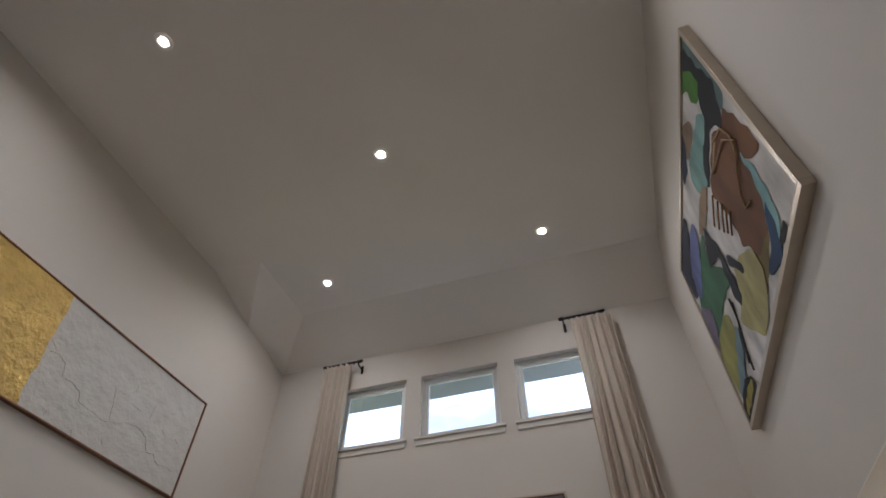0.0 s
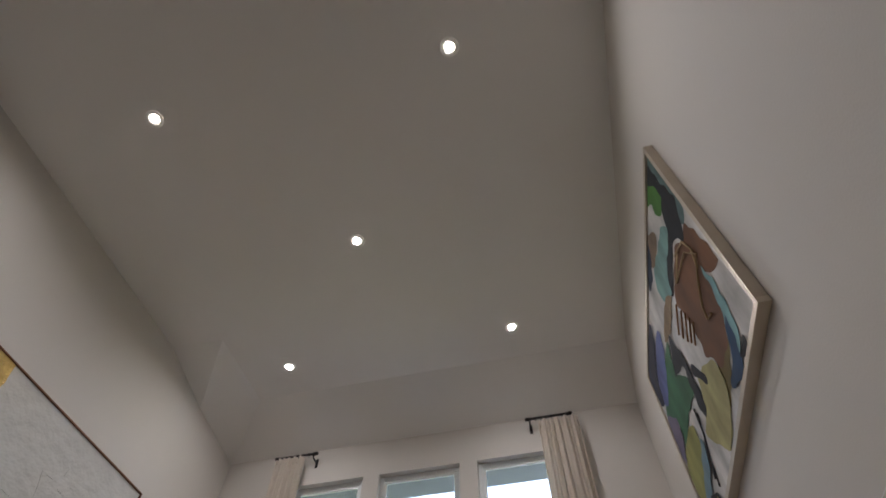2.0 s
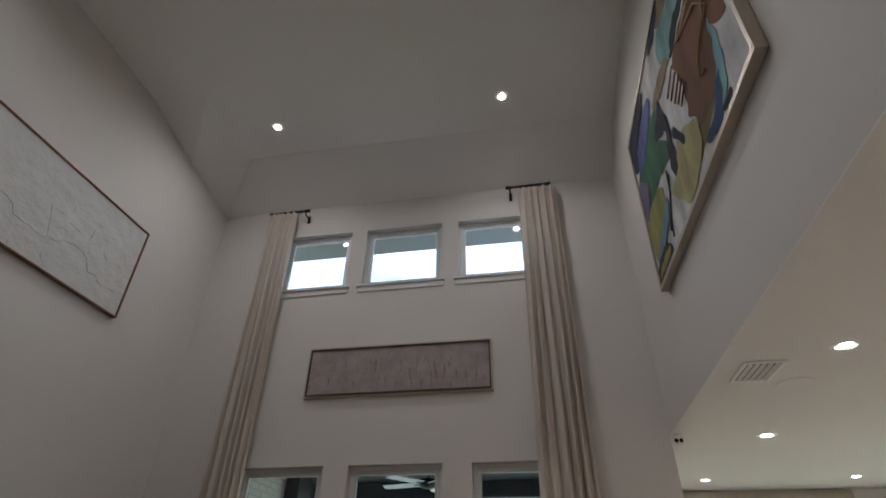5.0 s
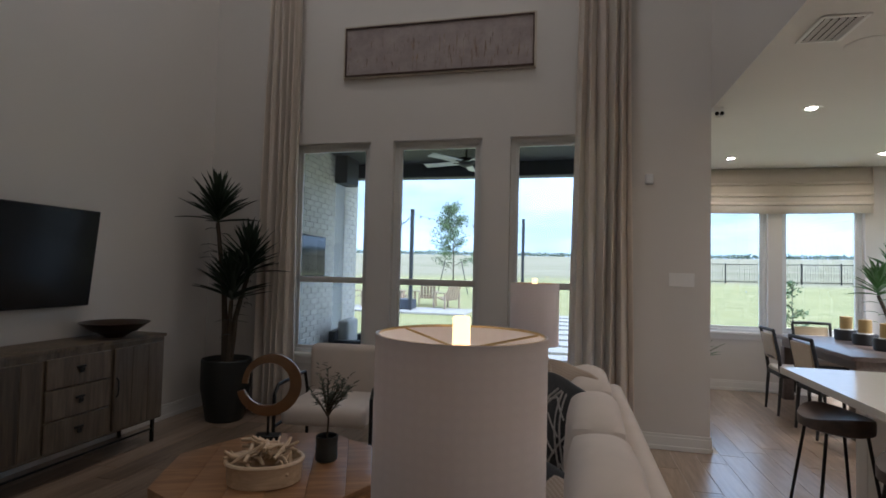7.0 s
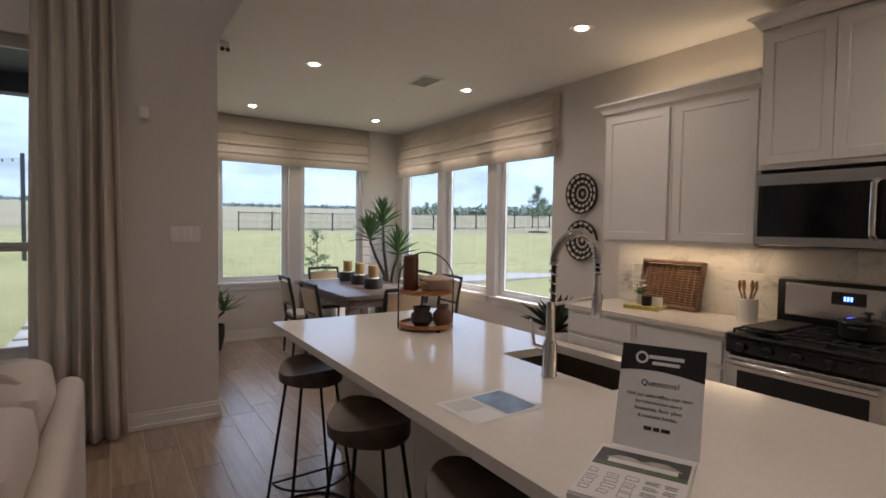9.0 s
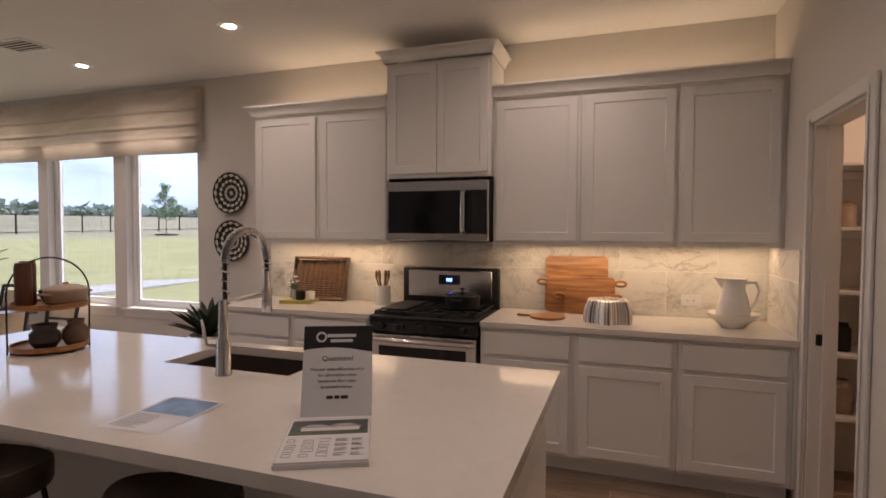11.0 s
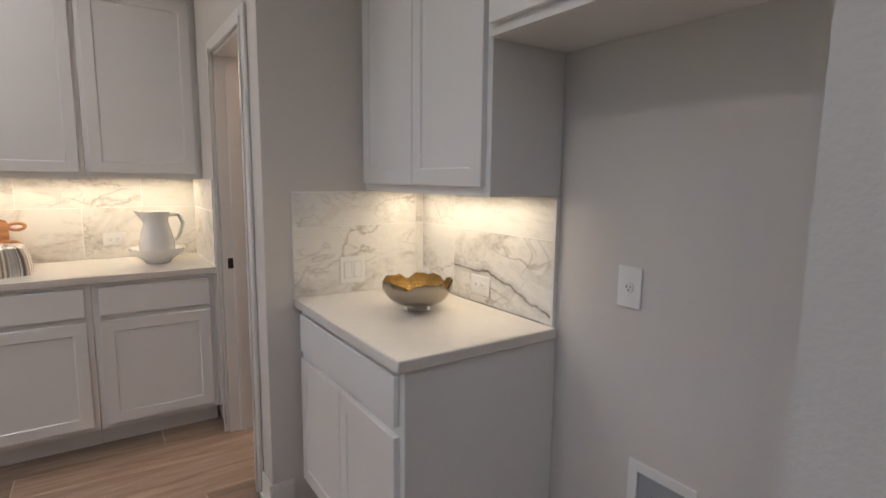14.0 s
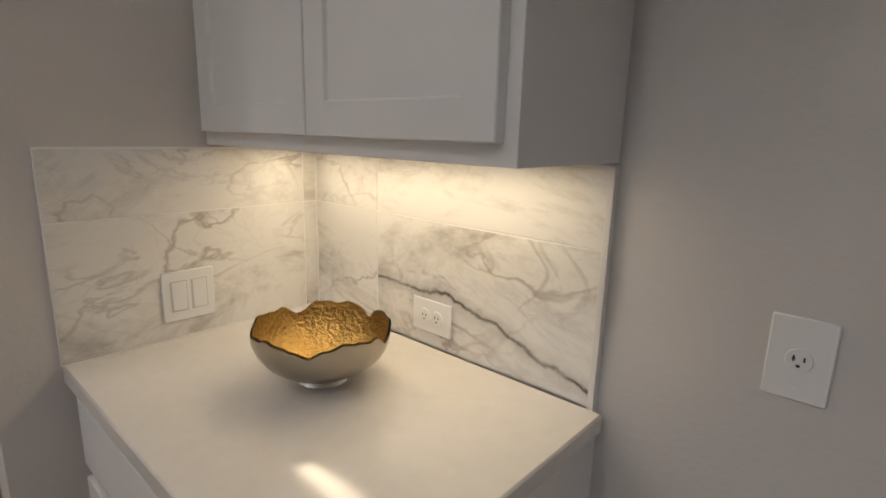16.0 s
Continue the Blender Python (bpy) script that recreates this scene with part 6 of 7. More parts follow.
def puff(x0, x1, y0, y1, z0, z1, bulge=.03, n=10, lean=0.0):
    """A soft cushion: a rounded box that swells in its middle."""
    g = G()
    def pt(a, b, c):
        q = Vector((a, b, c))
        m = max(abs(a), abs(b), abs(c))
        if m > 0:
            e = 4.4
            k = m / (abs(a) ** e + abs(b) ** e + abs(c) ** e) ** (1 / e)
            q = q * (1 * (.35) + k * .65)
        s = (1 - a * a) * (1 - b * b) + (1 - b * b) * (1 - c * c) + (1 - a * a) * (1 - c * c)
        x = (x0 + x1) / 2 + q.x * ((x1 - x0) / 2 + bulge * .5 * (1 - b * b) * (1 - c * c))
        y = (y0 + y1) / 2 + q.y * ((y1 - y0) / 2)
        z = (z0 + z1) / 2 + q.z * ((z1 - z0) / 2 + bulge * (1 - b * b) * (1 - a * a))
        w = .006 * noise.noise(Vector((x * 7, y * 7, z * 7)))
        return (x + lean * (z - z0) + w, y + w, z + w)
    vs = {}

    def V(i, j, k):
        key = (i, j, k)
        if key not in vs:
            vs[key] = g.bm.verts.new(pt(2 * i / n - 1, 2 * j / n - 1, 2 * k / n - 1))
        return vs[key]
    for a in range(n):
        for b in range(n):
            for f in (0, n):
                g.bm.faces.new((V(f, a, b), V(f, a + 1, b), V(f, a + 1, b + 1), V(f, a, b + 1)))
                g.bm.faces.new((V(a, f, b), V(a + 1, f, b), V(a + 1, f, b + 1), V(a, f, b + 1)))
                g.bm.faces.new((V(a, b, f), V(a + 1, b, f), V(a + 1, b + 1, f), V(a, b + 1, f)))
    return g


part("back_frame", G().box(1.085, 1.195, SY0, SY1, .14, .765, .05, 4), M["sofa"], so)
for y0, y1 in ((SY0, SY0 + .17), (SY1 - .17, SY1)):
    part("arm", G().box(SX0, 1.10, y0, y1, .14, .62, .05, 4), M["sofa"], so)
yy = SY0 + .175
cw = (SY1 - SY0 - .35) / 3
for k in range(3):
    part("seat_cushion", puff(SX0 + .0, 1.00, yy + k * cw + .004, yy + (k + 1) * cw - .004, .29, .455, .025), M["sofa"], so)
    part("back_cushion", puff(.86, 1.09, SY0 + .03 + k * (cw + .095) + .002, SY0 + .03 + (k + 1) * (cw + .095) - .002, .44, .88, .03), M["sofa"], so)
for x in (SX0 + .08, SX1 - .08):
    for y in (SY0 + .08, SY1 - .08):
        part("leg", G().lathe([(.018, 0), (.026, .11)], 12, (x, y, 0)), M["dkwood"], so)


def cushion(label, loc, rx, ry, rz, s, m, tassel=None, lines=None):
    t = thing("cushion", label, "cushion", loc, 0, "sofa cushions")
    t.matrix_basis = pose(*loc, rx, ry, rz)
    g = puff(-s, s, -.07, .07, -s, s, .0, 12)
    for v in g.bm.verts:
        k = (1 - (v.co.x / s) ** 2) * (1 - (v.co.z / s) ** 2)
        v.co.y *= .25 + 1.1 * max(0, k)
    part("cover", g, m, t)
    if lines:
        gl_ = G()
        for q in lines:
            pts = []
            for i in range(9):
                x, z = q[0] + (q[2] - q[0]) * i / 8, q[1] + (q[3] - q[1]) * i / 8
                k = max(0, (1 - x * x) * (1 - z * z))
                pts.append((x * s, -.07 * (.27 + 1.1 * k) - .002, z * s))
            gl_.tube(pts, .005, 5)
        part("stitching", gl_, M["rug"], t, "cream embroidered lines")
    if tassel:
        for sx in (-1, 1):
            for sz in (-1, 1):
                part("tassel", G().lathe([(.006, .02), (.02, .0), (.026, -.03), (.01, -.05)][::-1], 12, (sx * s, 0, sz * s)), tassel, t)
    return t


blk = weave("black_cushion", (.012, .012, .014), (.03, .03, .032), 300, .95)
tan = weave("tan_cushion", (.36, .27, .20), (.52, .42, .33), 160, .95)
LN = [(-.85, -.8, -.15, .8), (-.72, -.8, -.02, .8), (.85, -.8, .15, .8), (.72, -.8, .02, .8), (-.8, .55, -.2, -.85), (.8, .55, .2, -.85)]
for z in (-.7, -.35, 0, .35):
    LN += [(-.45, z, 0, z + .3), (0, z + .3, .45, z), (-.88, z + .05, -.62, z + .25), (.62, z + .25, .88, z + .05)]
cushion("black cushion with cream geometric stitching", (.82, 4.14, .69), -12, 10, -56, .235, blk, tan, LN)
cushion("tan textured cushion behind a black one", (.84, 4.52, .72), -10, 8, -45, .22, tan)
cushion("black cushion with cream tassels lying on the seat", (.72, 3.46, .575), -55, 6, -45, .20, blk, M["rug"], None)
cushion("tan cushion on the sofa seat", (.80, 3.2, .585), -40, 8, -60, .19, tan)



# lamps and their tables
def side_table(loc, h):
    t = thing("side_table", "small white-topped side table with dark frame", "side table", loc, 0, "side tables by the sofa")
    part("top", G().box(-.22, .22, -.20, .20, h - .025, h, .004), M["quartz"], t)
    for x in (-.2, .2):
        for y in (-.18, .18):
            part("leg", G().box(x - .01, x + .01, y - .01, y + .01, 0, h - .025, .002), M["blackmetal"], t)
    part("rail", G().box(-.2, .2, -.19, -.17, .06, .075).box(-.2, .2, .17, .19, .06, .075), M["blackmetal"], t)
    return t


def table_lamp(loc, base_h, shade_h, r, watts):
    t = thing("table_lamp", "table lamp with pale drum shade and metal rib base", "table lamp", loc, 0, "table lamps by the sofa")
    z0, z1 = base_h, base_h + shade_h
    g = G().lathe([(r, z0), (r, z1), (r - .003, z1), (r - .003, z0), (r, z0)], 64, caps=False)
    part("shade", g, M["lampshade"], t, "pale linen drum shade")
    for z in (z0 + .002, z1 - .002):
        g = G()
        g.tube([((r - .004) * math.cos(2 * math.pi * i / 48), (r - .004) * math.sin(2 * math.pi * i / 48), z) for i in range(48)], .003, 5, True)
        part("shade_ring", g, M["brass"], t)
    g = G()
    for i in range(3):
        a = 2 * math.pi * i / 3 + .5
        g.tube([(.012 * math.cos(a), .012 * math.sin(a), z1 - .03), ((r - .004) * math.cos(a), (r - .004) * math.sin(a), z1 - .005)], .0025, 5)
    part("spider", g, M["brass"], t)
    part("stem", G().tube([(0, 0, base_h * .5), (0, 0, z1 - .10)], .006), M["brass"], t)
    part("bulb", G().lathe([(.012, z1 - .14), (.016, z1 - .13), (.0175, z1 - .02), (.0175, z1 + .030), (.0155, z1 + .034), (.001, z1 + .032)], 24), glow("bulb_glow", (1, .66, .30), .62), t, "glowing amber candle sleeve")
    part("candle_neck", G().lathe([(.05, base_h - .045), (.052, base_h - .04), (.052, base_h + .005), (.001, base_h + .006)], 22), M["white"], t)
    g = G()
    for i in range(18):
        a = 2 * math.pi * i / 18
        g.tube([(.04 * math.cos(a), .04 * math.sin(a), base_h - .05), (.085 * math.cos(a), .085 * math.sin(a), base_h - .058), (.105 * math.cos(a), .105 * math.sin(a), base_h - .09), (.105 * math.cos(a), .105 * math.sin(a), .012)], .004, 5)
    part("ribs", g, M["brass"], t, "thin bent metal ribs")
    part("foot", G().lathe([(.11, 0), (.11, .012), (.10, .014), (.001, .014)], 30), M["brass"], t)
    d = bpy.data.lights.new("lamp_bulb", "POINT")
    d.energy, d.color, d.shadow_soft_size = watts, (1.0, .89, .74), .03
    o = new("lamp_bulb", d)
    o.location = (loc[0], loc[1], loc[2] + z1 - .12)
    return t


side_table((.66, 2.47, 0), .555)
table_lamp((.648, 2.482, .555), .35, .428, .168, .24)
side_table((.62, 5.20, 0), .60)
table_lamp((.626, 5.197, .60), .35, .428, .169, .55)

# ---------------- breakfast nook ----------------
def roman_shade(axis, at, u0, u1, z0, z1, label):
    """A folded roman shade; it hangs 2 cm off the wall plane 'at' towards the room (smaller values)."""
    t = thing("roman_shade", label, "window shade", (0, 0, 0), 0, "roman shades")
    prof = []
    folds = [(z1, .015), (z1 - .17, .018), (z1 - .20, .045), (z1 - .215, .02), (z1 - .31, .022), (z1 - .345, .055), (z1 - .36, .025), (z1 - .42, .028), (z1 - .455, .06), (z1 - .47, .03), (z0, .034)]

    def pt(d, z, u):
        s = .003 * math.sin(u * 5 + z * 9)
        return (at - .02 - d - s, u, z) if axis == "x" else (u, at - .02 - d - s, z)
    g = G()
    n = 40
    rows = [[g.bm.verts.new(pt(d, z + .004 * math.sin(u * 3.1), u)) for u in [u0 + (u1 - u0) * i / n for i in range(n + 1)]] for z, d in folds]
    for a, b in zip(rows, rows[1:]):
        for i in range(n):
            g.bm.faces.new((a[i], a[i + 1], b[i + 1], b[i]))
    o = part("fabric", g, M["blind"], t)
    md = o.modifiers.new("thickness", "SOLIDIFY")
    md.thickness = .003
    g = G()
    (g.box(at - .03, at - .002, u0, u1, z1 - .03, z1 + .004, .003) if axis == "x" else g.box(u0, u1, at - .03, at - .002, z1 - .03, z1 + .004, .003))
    part("headrail", g, M["blind"], t)
    for u in (u0, u1):
        g = G()
        (g.box(at - .045, at - .004, u - .004, u + .004, z0 + .1, z1, .001) if axis == "x" else g.box(u - .004, u + .004, at - .045, at - .004, z0 + .1, z1, .001))
        part("return", g, M["blind"], t)


roman_shade("y", YN, 2.40, 4.49, 2.275, 2.845, "beige striped roman shade over two nook windows")
roman_shade("x", XK, 5.60, 8.85, 2.195, 2.80, "beige striped roman shade over three nook windows")

# dining table
dtb = thing("dining_table", "dark wood rectangular dining table with square legs", "dining table", (3.87, 7.84, 0))
ax, ay, cq = .52, .90, .012
oc = [(-ax + cq, -ay), (ax - cq, -ay), (ax, -ay + cq), (ax, ay - cq), (ax - cq, ay), (-ax + cq, ay), (-ax, ay - cq), (-ax, -ay + cq)]
part("tabletop", G().prism(oc, .725, .765, .004), M["dinewood"], dtb)
part("apron", G().prism([(x * .9, y * .94) for x, y in oc], .63, .725, .003), M["dinewood"], dtb)
for x in (-.42, .42):
    for y in (-.80, .80):
        part("leg", G().box(x - .055, x + .055, y - .055, y + .055, 0, .629, .006, 2), M["dinewood"], dtb)


def dining_chair(loc, rz):
    """A chair that faces its local +y."""
    t = thing("dining_chair", "black wood dining chair with cane back", "chair", loc, rz, "chairs round the dining table")
    part("seat", G().box(-.22, .22, -.20, .23, .44, .49, .02, 2), mat("seat_cream", (.50, .45, .39), .9, var=.06), t)
    part("seat_frame", G().box(-.225, .225, -.205, .235, .40, .44, .006), M["black"], t)
    for x in (-.20, .20):
        part("leg", G().tube([(x, .20, .40), (x, .21, 0)], [.019, .013], 8), M["black"], t)
        part("leg", G().tube([(x, -.19, .42), (x, -.22, 0)], [.019, .013], 8), M["black"], t)
        part("back_post", G().tube([(x, -.19, .42), (x * 1.02, -.22, .66), (x * 1.04, -.27, .90)], [.019, .018, .017], 8), M["black"], t)
    part("top_rail", G().tube([(-.21, -.268, .895), (0, -.285, .90), (.21, -.268, .895)], .018, 8), M["black"], t)
    part("lower_rail", G().tube([(-.205, -.215, .60), (0, -.228, .60), (.205, -.215, .60)], .013, 8), M["black"], t)
    part("cane_panel", G().box(-.185, .185, -.006, .006, .61, .885).moved(pose(0, -.105, -.02, 11)), M["cane"], t)
    return t


c0 = dining_chair((3.27, 7.12, 0), -87)
for x, y, rz in ((3.26, 7.92, -92), (3.84, 8.72, 180), (3.66, 6.56, 4), (4.55, 7.2, 90), (4.55, 7.9, 92)):
    copy_thing(c0, pose(x, y, 0, 0, 0, rz))
for x, y in ((3.92, 7.52), (3.95, 7.98), (3.97, 8.42)):
    cd = thing("candle_holder", "black bowl holder with a thick gold candle", "candle holder", (x, y, .765), 0, "candles on the dining table")
    part("holder", G().lathe([(.10, 0), (.112, .01), (.115, .10), (.11, .118), (.001, .118)], 30), M["black"], cd)
    part("collar", G().lathe([(.07, .118), (.068, .128), (.001, .129)], 24), M["white"], cd)
    part("candle", G().lathe([(.058, .128), (.06, .132), (.06, .262), (.055, .268), (.02, .262), (.001, .26)], 28), mat("gold_candle", (.40, .27, .11), .5, .3, .15, 20), cd)

dracaena("potted_dracaena", "branching green dracaena in the nook corner", (4.66, 8.60, 0), [(-.10, -.02, 1.48), (-.34, -.12, 1.28), (.06, -.18, 1.08)], True, M["leaf"], random.Random(51), M["pot"], .19, .42, .048, 40, .37, core=.17, sr=1.3)
dracaena("potted_plant", "low pale-leaved plant on the nook floor", (2.32, 8.55, 0), [(.0, .0, .52), (.12, -.08, .46)], True, M["leaf"], random.Random(52), M["pot"], .14, .30, .03, 20, .34)
# aloe by the counter end
al = thing("potted_aloe", "spiky dark agave in a white pot on a stand", "plant", (4.55, 5.16, 0))
part("planter", G().lathe([(.13, .30), (.16, .36), (.165, .62), (.15, .63), (.145, .6)], 30).lathe([(.001, .60), (.146, .60)], 20, caps=False), M["white"], al)
for i in range(3):
    a = i * 2.094
    part("leg", G().tube([(.15 * math.cos(a), .15 * math.sin(a), 0), (.135 * math.cos(a), .135 * math.sin(a), .40)], .014), M["dkwood"], al)
part("foliage", head(G(), (0, 0, .60), .38, 24, random.Random(53), .075, .45, .05), M["leafdk"], al)
# ---------------- outside ----------------
def gz(x, y):
    d = math.hypot(max(0, x - 5), max(0, y - 7)) if (x > 5 or y > 7) else 0
    return -.16 + .034 * max(0, d - 4)


def lawn():
    m, n, l, p = nodes_of("lawn")
    v = coords(n, l)
    r = ramp(n, [(.3, (.29, .285, .115)), (.55, (.375, .36, .16)), (.75, (.44, .41, .215))])
    a = noise_tex(n, l, v, .35, 8, .7)
    l.new(a, r.inputs["Fac"])
    dry = ramp(n, [(.35, (.24, .225, .12)), (.6, (.37, .33, .225)), (.8, (.27, .265, .15))])
    l.new(noise_tex(n, l, coords(n, l, (.02, .12, 1)), 1.0, 7, .65), dry.inputs["Fac"])
    sx = n.new("ShaderNodeSeparateXYZ")
    l.new(v, sx.inputs[0])
    dist = n.new("ShaderNodeVectorMath")
    dist.operation = "LENGTH"
    l.new(v, dist.inputs[0])
    wob = n.new("ShaderNodeMath")
    wob.operation = "MULTIPLY_ADD"
    wob.inputs[1].default_value = 6
    l.new(noise_tex(n, l, v, .15, 3), wob.inputs[0])
    l.new(dist.outputs["Value"], wob.inputs[2])
    k = n.new("ShaderNodeMapRange")
    k.inputs["From Min"].default_value, k.inputs["From Max"].default_value = 44, 50
    l.new(wob.outputs[0], k.inputs["Value"])
    mx = n.new("ShaderNodeMixRGB")
    l.new(k.outputs["Result"], mx.inputs["Fac"])
    l.new(r.outputs["Color"], mx.inputs["Color1"])
    l.new(dry.outputs["Color"], mx.inputs["Color2"])
    l.new(mx.outputs["Color"], p.inputs["Base Color"])
    p.inputs["Roughness"].default_value = .95
    bumped(n, l, p, noise_tex(n, l, v, 60, 3), .8, .03)
    return m


def grid_pts(lo, hi):
    out, s = [lo], None
    vals = [-1800, -700, -300, -120, -60, -30, -15, -6, 0, 3, 6, 8, 10, 13, 17, 22, 28, 36, 46, 60, 90, 140, 240, 450, 900, 1800]
    return [v for v in vals if lo <= v <= hi]


gp = grid_pts(-1800, 1800)
g = G()
gv = [[g.bm.verts.new((x, y, min(gz(x, y), 26) if not (XL - .2 < x < XK + .2 and YS - .2 < y < YB) else -.3)) for y in gp] for x in gp]
for i in range(len(gp) - 1):
    for j in range(len(gp) - 1):
        g.bm.faces.new((gv[i][j], gv[i + 1][j], gv[i + 1][j + 1], gv[i][j + 1]))
setting("ground", g, lawn(), "mown lawn running out into dry open fields", "ground")

brickm = mat("painted_brick", (.86, .81, .72), .75, var=.08, scale=14, bump=.5, bscale=60, rnd=.07)
conc = mat("concrete", (.42, .40, .37), .85, var=.1, scale=5, bump=.3)
dark = mat("dark_stained_soffit", (.030, .033, .040), .6, var=.2, scale=8)
setting("patio_slab", G().box(XL - .5, XR - .16, YB + .17, 10.0, -.30, -.05, .01), conc, "concrete covered patio floor", "patio")
pw = setting("wall_patio", G().box(-2.75, -2.312, YB + .17, 8.15, -.05, 3.0), mat("mortar", (.72, .675, .59), .9), "white painted brick patio wall", "brick wall")
bcache = {}


def brick_course(parent, x, y0, y1, z0, z1, axis="x", thick=.012, bl=.20, bh=.062, j=.007):
    row = 0
    z = z0
    while z < z1 - .02:
        y = y0 - (bl / 2 if row % 2 else 0)
        while y < y1:
            a, b = max(y, y0), min(y + bl - j, y1)
            if b - a > .03:
                key = (round(b - a, 3), axis)
                if key not in bcache:
                    L = b - a
                    bcache[key] = mesh_of("brick", G().box(0, thick, 0, L, 0, bh, .002) if axis == "x" else G().box(0, L, -thick, 0, 0, bh, .002), brickm, False)
                o = new("brick", bcache[key])
                o.location = (x, a, z) if axis == "x" else (a, x, z)
                o.parent = parent
            y += bl
        z += bh + j
        row += 1


setting("patio_ceiling", G().box(-2.9, XR - .16, YB + .17, 9.0, 3.0, 3.12), dark, "dark stained patio ceiling", "ceiling")
setting("patio_beam", G().box(-2.9, XR - .16, 8.78, 9.0, 2.80, 3.0, .01).box(-2.31, -2.12, 8.1, 8.5, 2.62, 3.0, .01), dark, "dark stained patio roof beam", "beam")
cl = setting("patio_column", G().box(-2.75, -2.312, 8.45, 8.93, -.05, 2.80), M["winframe"], "white brick patio column", "column")
# a framed panel, modelled as a flat dark screen
ppanel = thing("patio_television", "blue-black framed panel on the brick wall", "television", (-2.30, 7.42, 1.59), 90)
part("bezel", G().box(-.34, .34, -.06, -.001, -.255, .255, .008), M["black"], ppanel)
part("screen", G().box(-.325, .325, -.062, -.0595, -.24, .24), M["blackglass"], ppanel)
# ceiling fan at rest
fan = thing("ceiling_fan", "ceiling fan with white blades on the dark patio", "ceiling fan", (-.42, 7.9, 2.995))
part("rod", G().tube([(0, 0, 0), (0, 0, -.12)], .014), M["black"], fan)
part("motor", G().lathe([(.04, -.12), (.10, -.13), (.115, -.17), (.09, -.21), (.04, -.23), (.001, -.235)][::-1], 28), M["black"], fan)
for i in range(5):
    a = 72 * i + 20
    part("blade", G().box(.10, .60, -.06, .06, -.004, .004, .003).moved(pose(0, 0, -.175, 0, 0, a) @ pose(0, 0, 0, 12)), M["winframe"], fan)
    part("blade_iron", G().box(.08, .18, -.018, .018, -.008, -.004, .002).moved(pose(0, 0, -.175, 0, 0, a) @ pose(0, 0, 0, 12)), M["black"], fan)

wickdk = weave("dark_wicker", (.020, .020, .024), (.05, .05, .056), 200, .7, .1, .8)
cush = mat("outdoor_cushion", (.48, .47, .44), .9, var=.05)


def patio_sofa(loc, rz, w, label, n):
    t = thing("patio_sofa", label, "outdoor sofa", loc, rz)
    part("frame", G().box(-w / 2, w / 2, -.40, .38, .05, .34, .02, 2).box(-w / 2, w / 2, .30, .40, .3, .68, .03, 2).box(-w / 2, -w / 2 + .12, -.40, .38, .3, .56, .03, 2).box(w / 2 - .12, w / 2, -.40, .38, .3, .56, .03, 2), wickdk, t)
    cw_ = (w - .26) / n
    for k in range(n):
        x0 = -w / 2 + .13 + k * cw_
        part("seat_cushion", G().box(x0 + .004, x0 + cw_ - .004, -.40, .24, .34, .47, .04, 3), cush, t)
        part("back_cushion", G().box(x0 + .004, x0 + cw_ - .004, .16, .32, .46, .80, .05, 3), cush, t)
    return t


patio_sofa((-.55, 7.55, -.05), 180, 1.75, "dark wicker patio sofa with pale cushions", 2)
patio_sofa((-1.85, 8.25, -.05), 100, .85, "dark wicker patio chair with pale cushion", 1)
oc_ = thing("outdoor_cushion", "dark cushion on the patio sofa", "cushion", (-.95, 7.70, .58), 10)
part("cover", G().box(-.2, .2, -.06, .06, -.15, .17, .05, 3), wickdk, oc_)
stl = thing("garden_stool", "small wire garden stool on the lawn", "stool", (-1.3, 11.6, gz(-1.3, 11.6)))
part("top", G().lathe([(.001, .44), (.2, .44), (.2, .46), (.001, .46)], 24), M["blackmetal"], stl)
for i in range(6):
    a = i * 1.047
    part("leg", G().tube([(.19 * math.cos(a), .19 * math.sin(a), .44), (.16 * math.cos(a), .16 * math.sin(a), 0)], .01), M["blackmetal"], stl)

# pavers and terrace
pv = setting("terrace", G().box(-9.5, -2.2, 17.2, 21.4, .05, gz(-4, 17.5) + .06, .01), conc, "pale concrete garden terrace", "terrace")
pth = setting("path", G().box(7.6, 22, 13.2, 14.6, -.2, gz(9, 13.6) + .10, .01), conc, "pale concrete garden path", "path")
for k in range(12):
    y = 8.9 + k * .80
    x = .75 + .02 * k
    pvr = thing("paver", "square concrete stepping paver in the grass", "paver", (x, y, gz(x, y)), 0, "stepping pavers")
    part("slab", G().box(-.62, .62, -.34, .34, -.05, .03 + (.02 if y < 12 else .03), .01), conc, pvr)
chm = mat("teak", (.42, .32, .23), .7, var=.1, scale=12, stretch=(1, 6, 1))


def lawn_chair(loc, rz):
    t = thing("garden_chair", "pale wooden low-slung garden chair", "chair", loc, rz, "garden chairs on the terrace")
    for k in range(5):
        part("back_slat", G().box(-.27 + k * .11, -.18 + k * .11, .0, .02, 0, .72, .004).moved(pose(0, .18, .30, -24)), chm, t)
    for k in range(5):
        part("seat_slat", G().box(-.28, .28, -.42 + k * .12, -.32 + k * .12, .36 - k * .02, .38 - k * .02, .004), chm, t)
    for sx in (-1, 1):
        part("arm", G().box(sx * .33 - .06, sx * .33 + .06, -.45, .30, .52, .545, .005), chm, t)
        part("leg", G().box(sx * .31 - .02, sx * .31 + .02, -.42, -.34, 0, .52, .004), chm, t)
        part("leg", G().box(sx * .31 - .02, sx * .31 + .02, .22, .30, 0, .52, .004), chm, t)
    return t


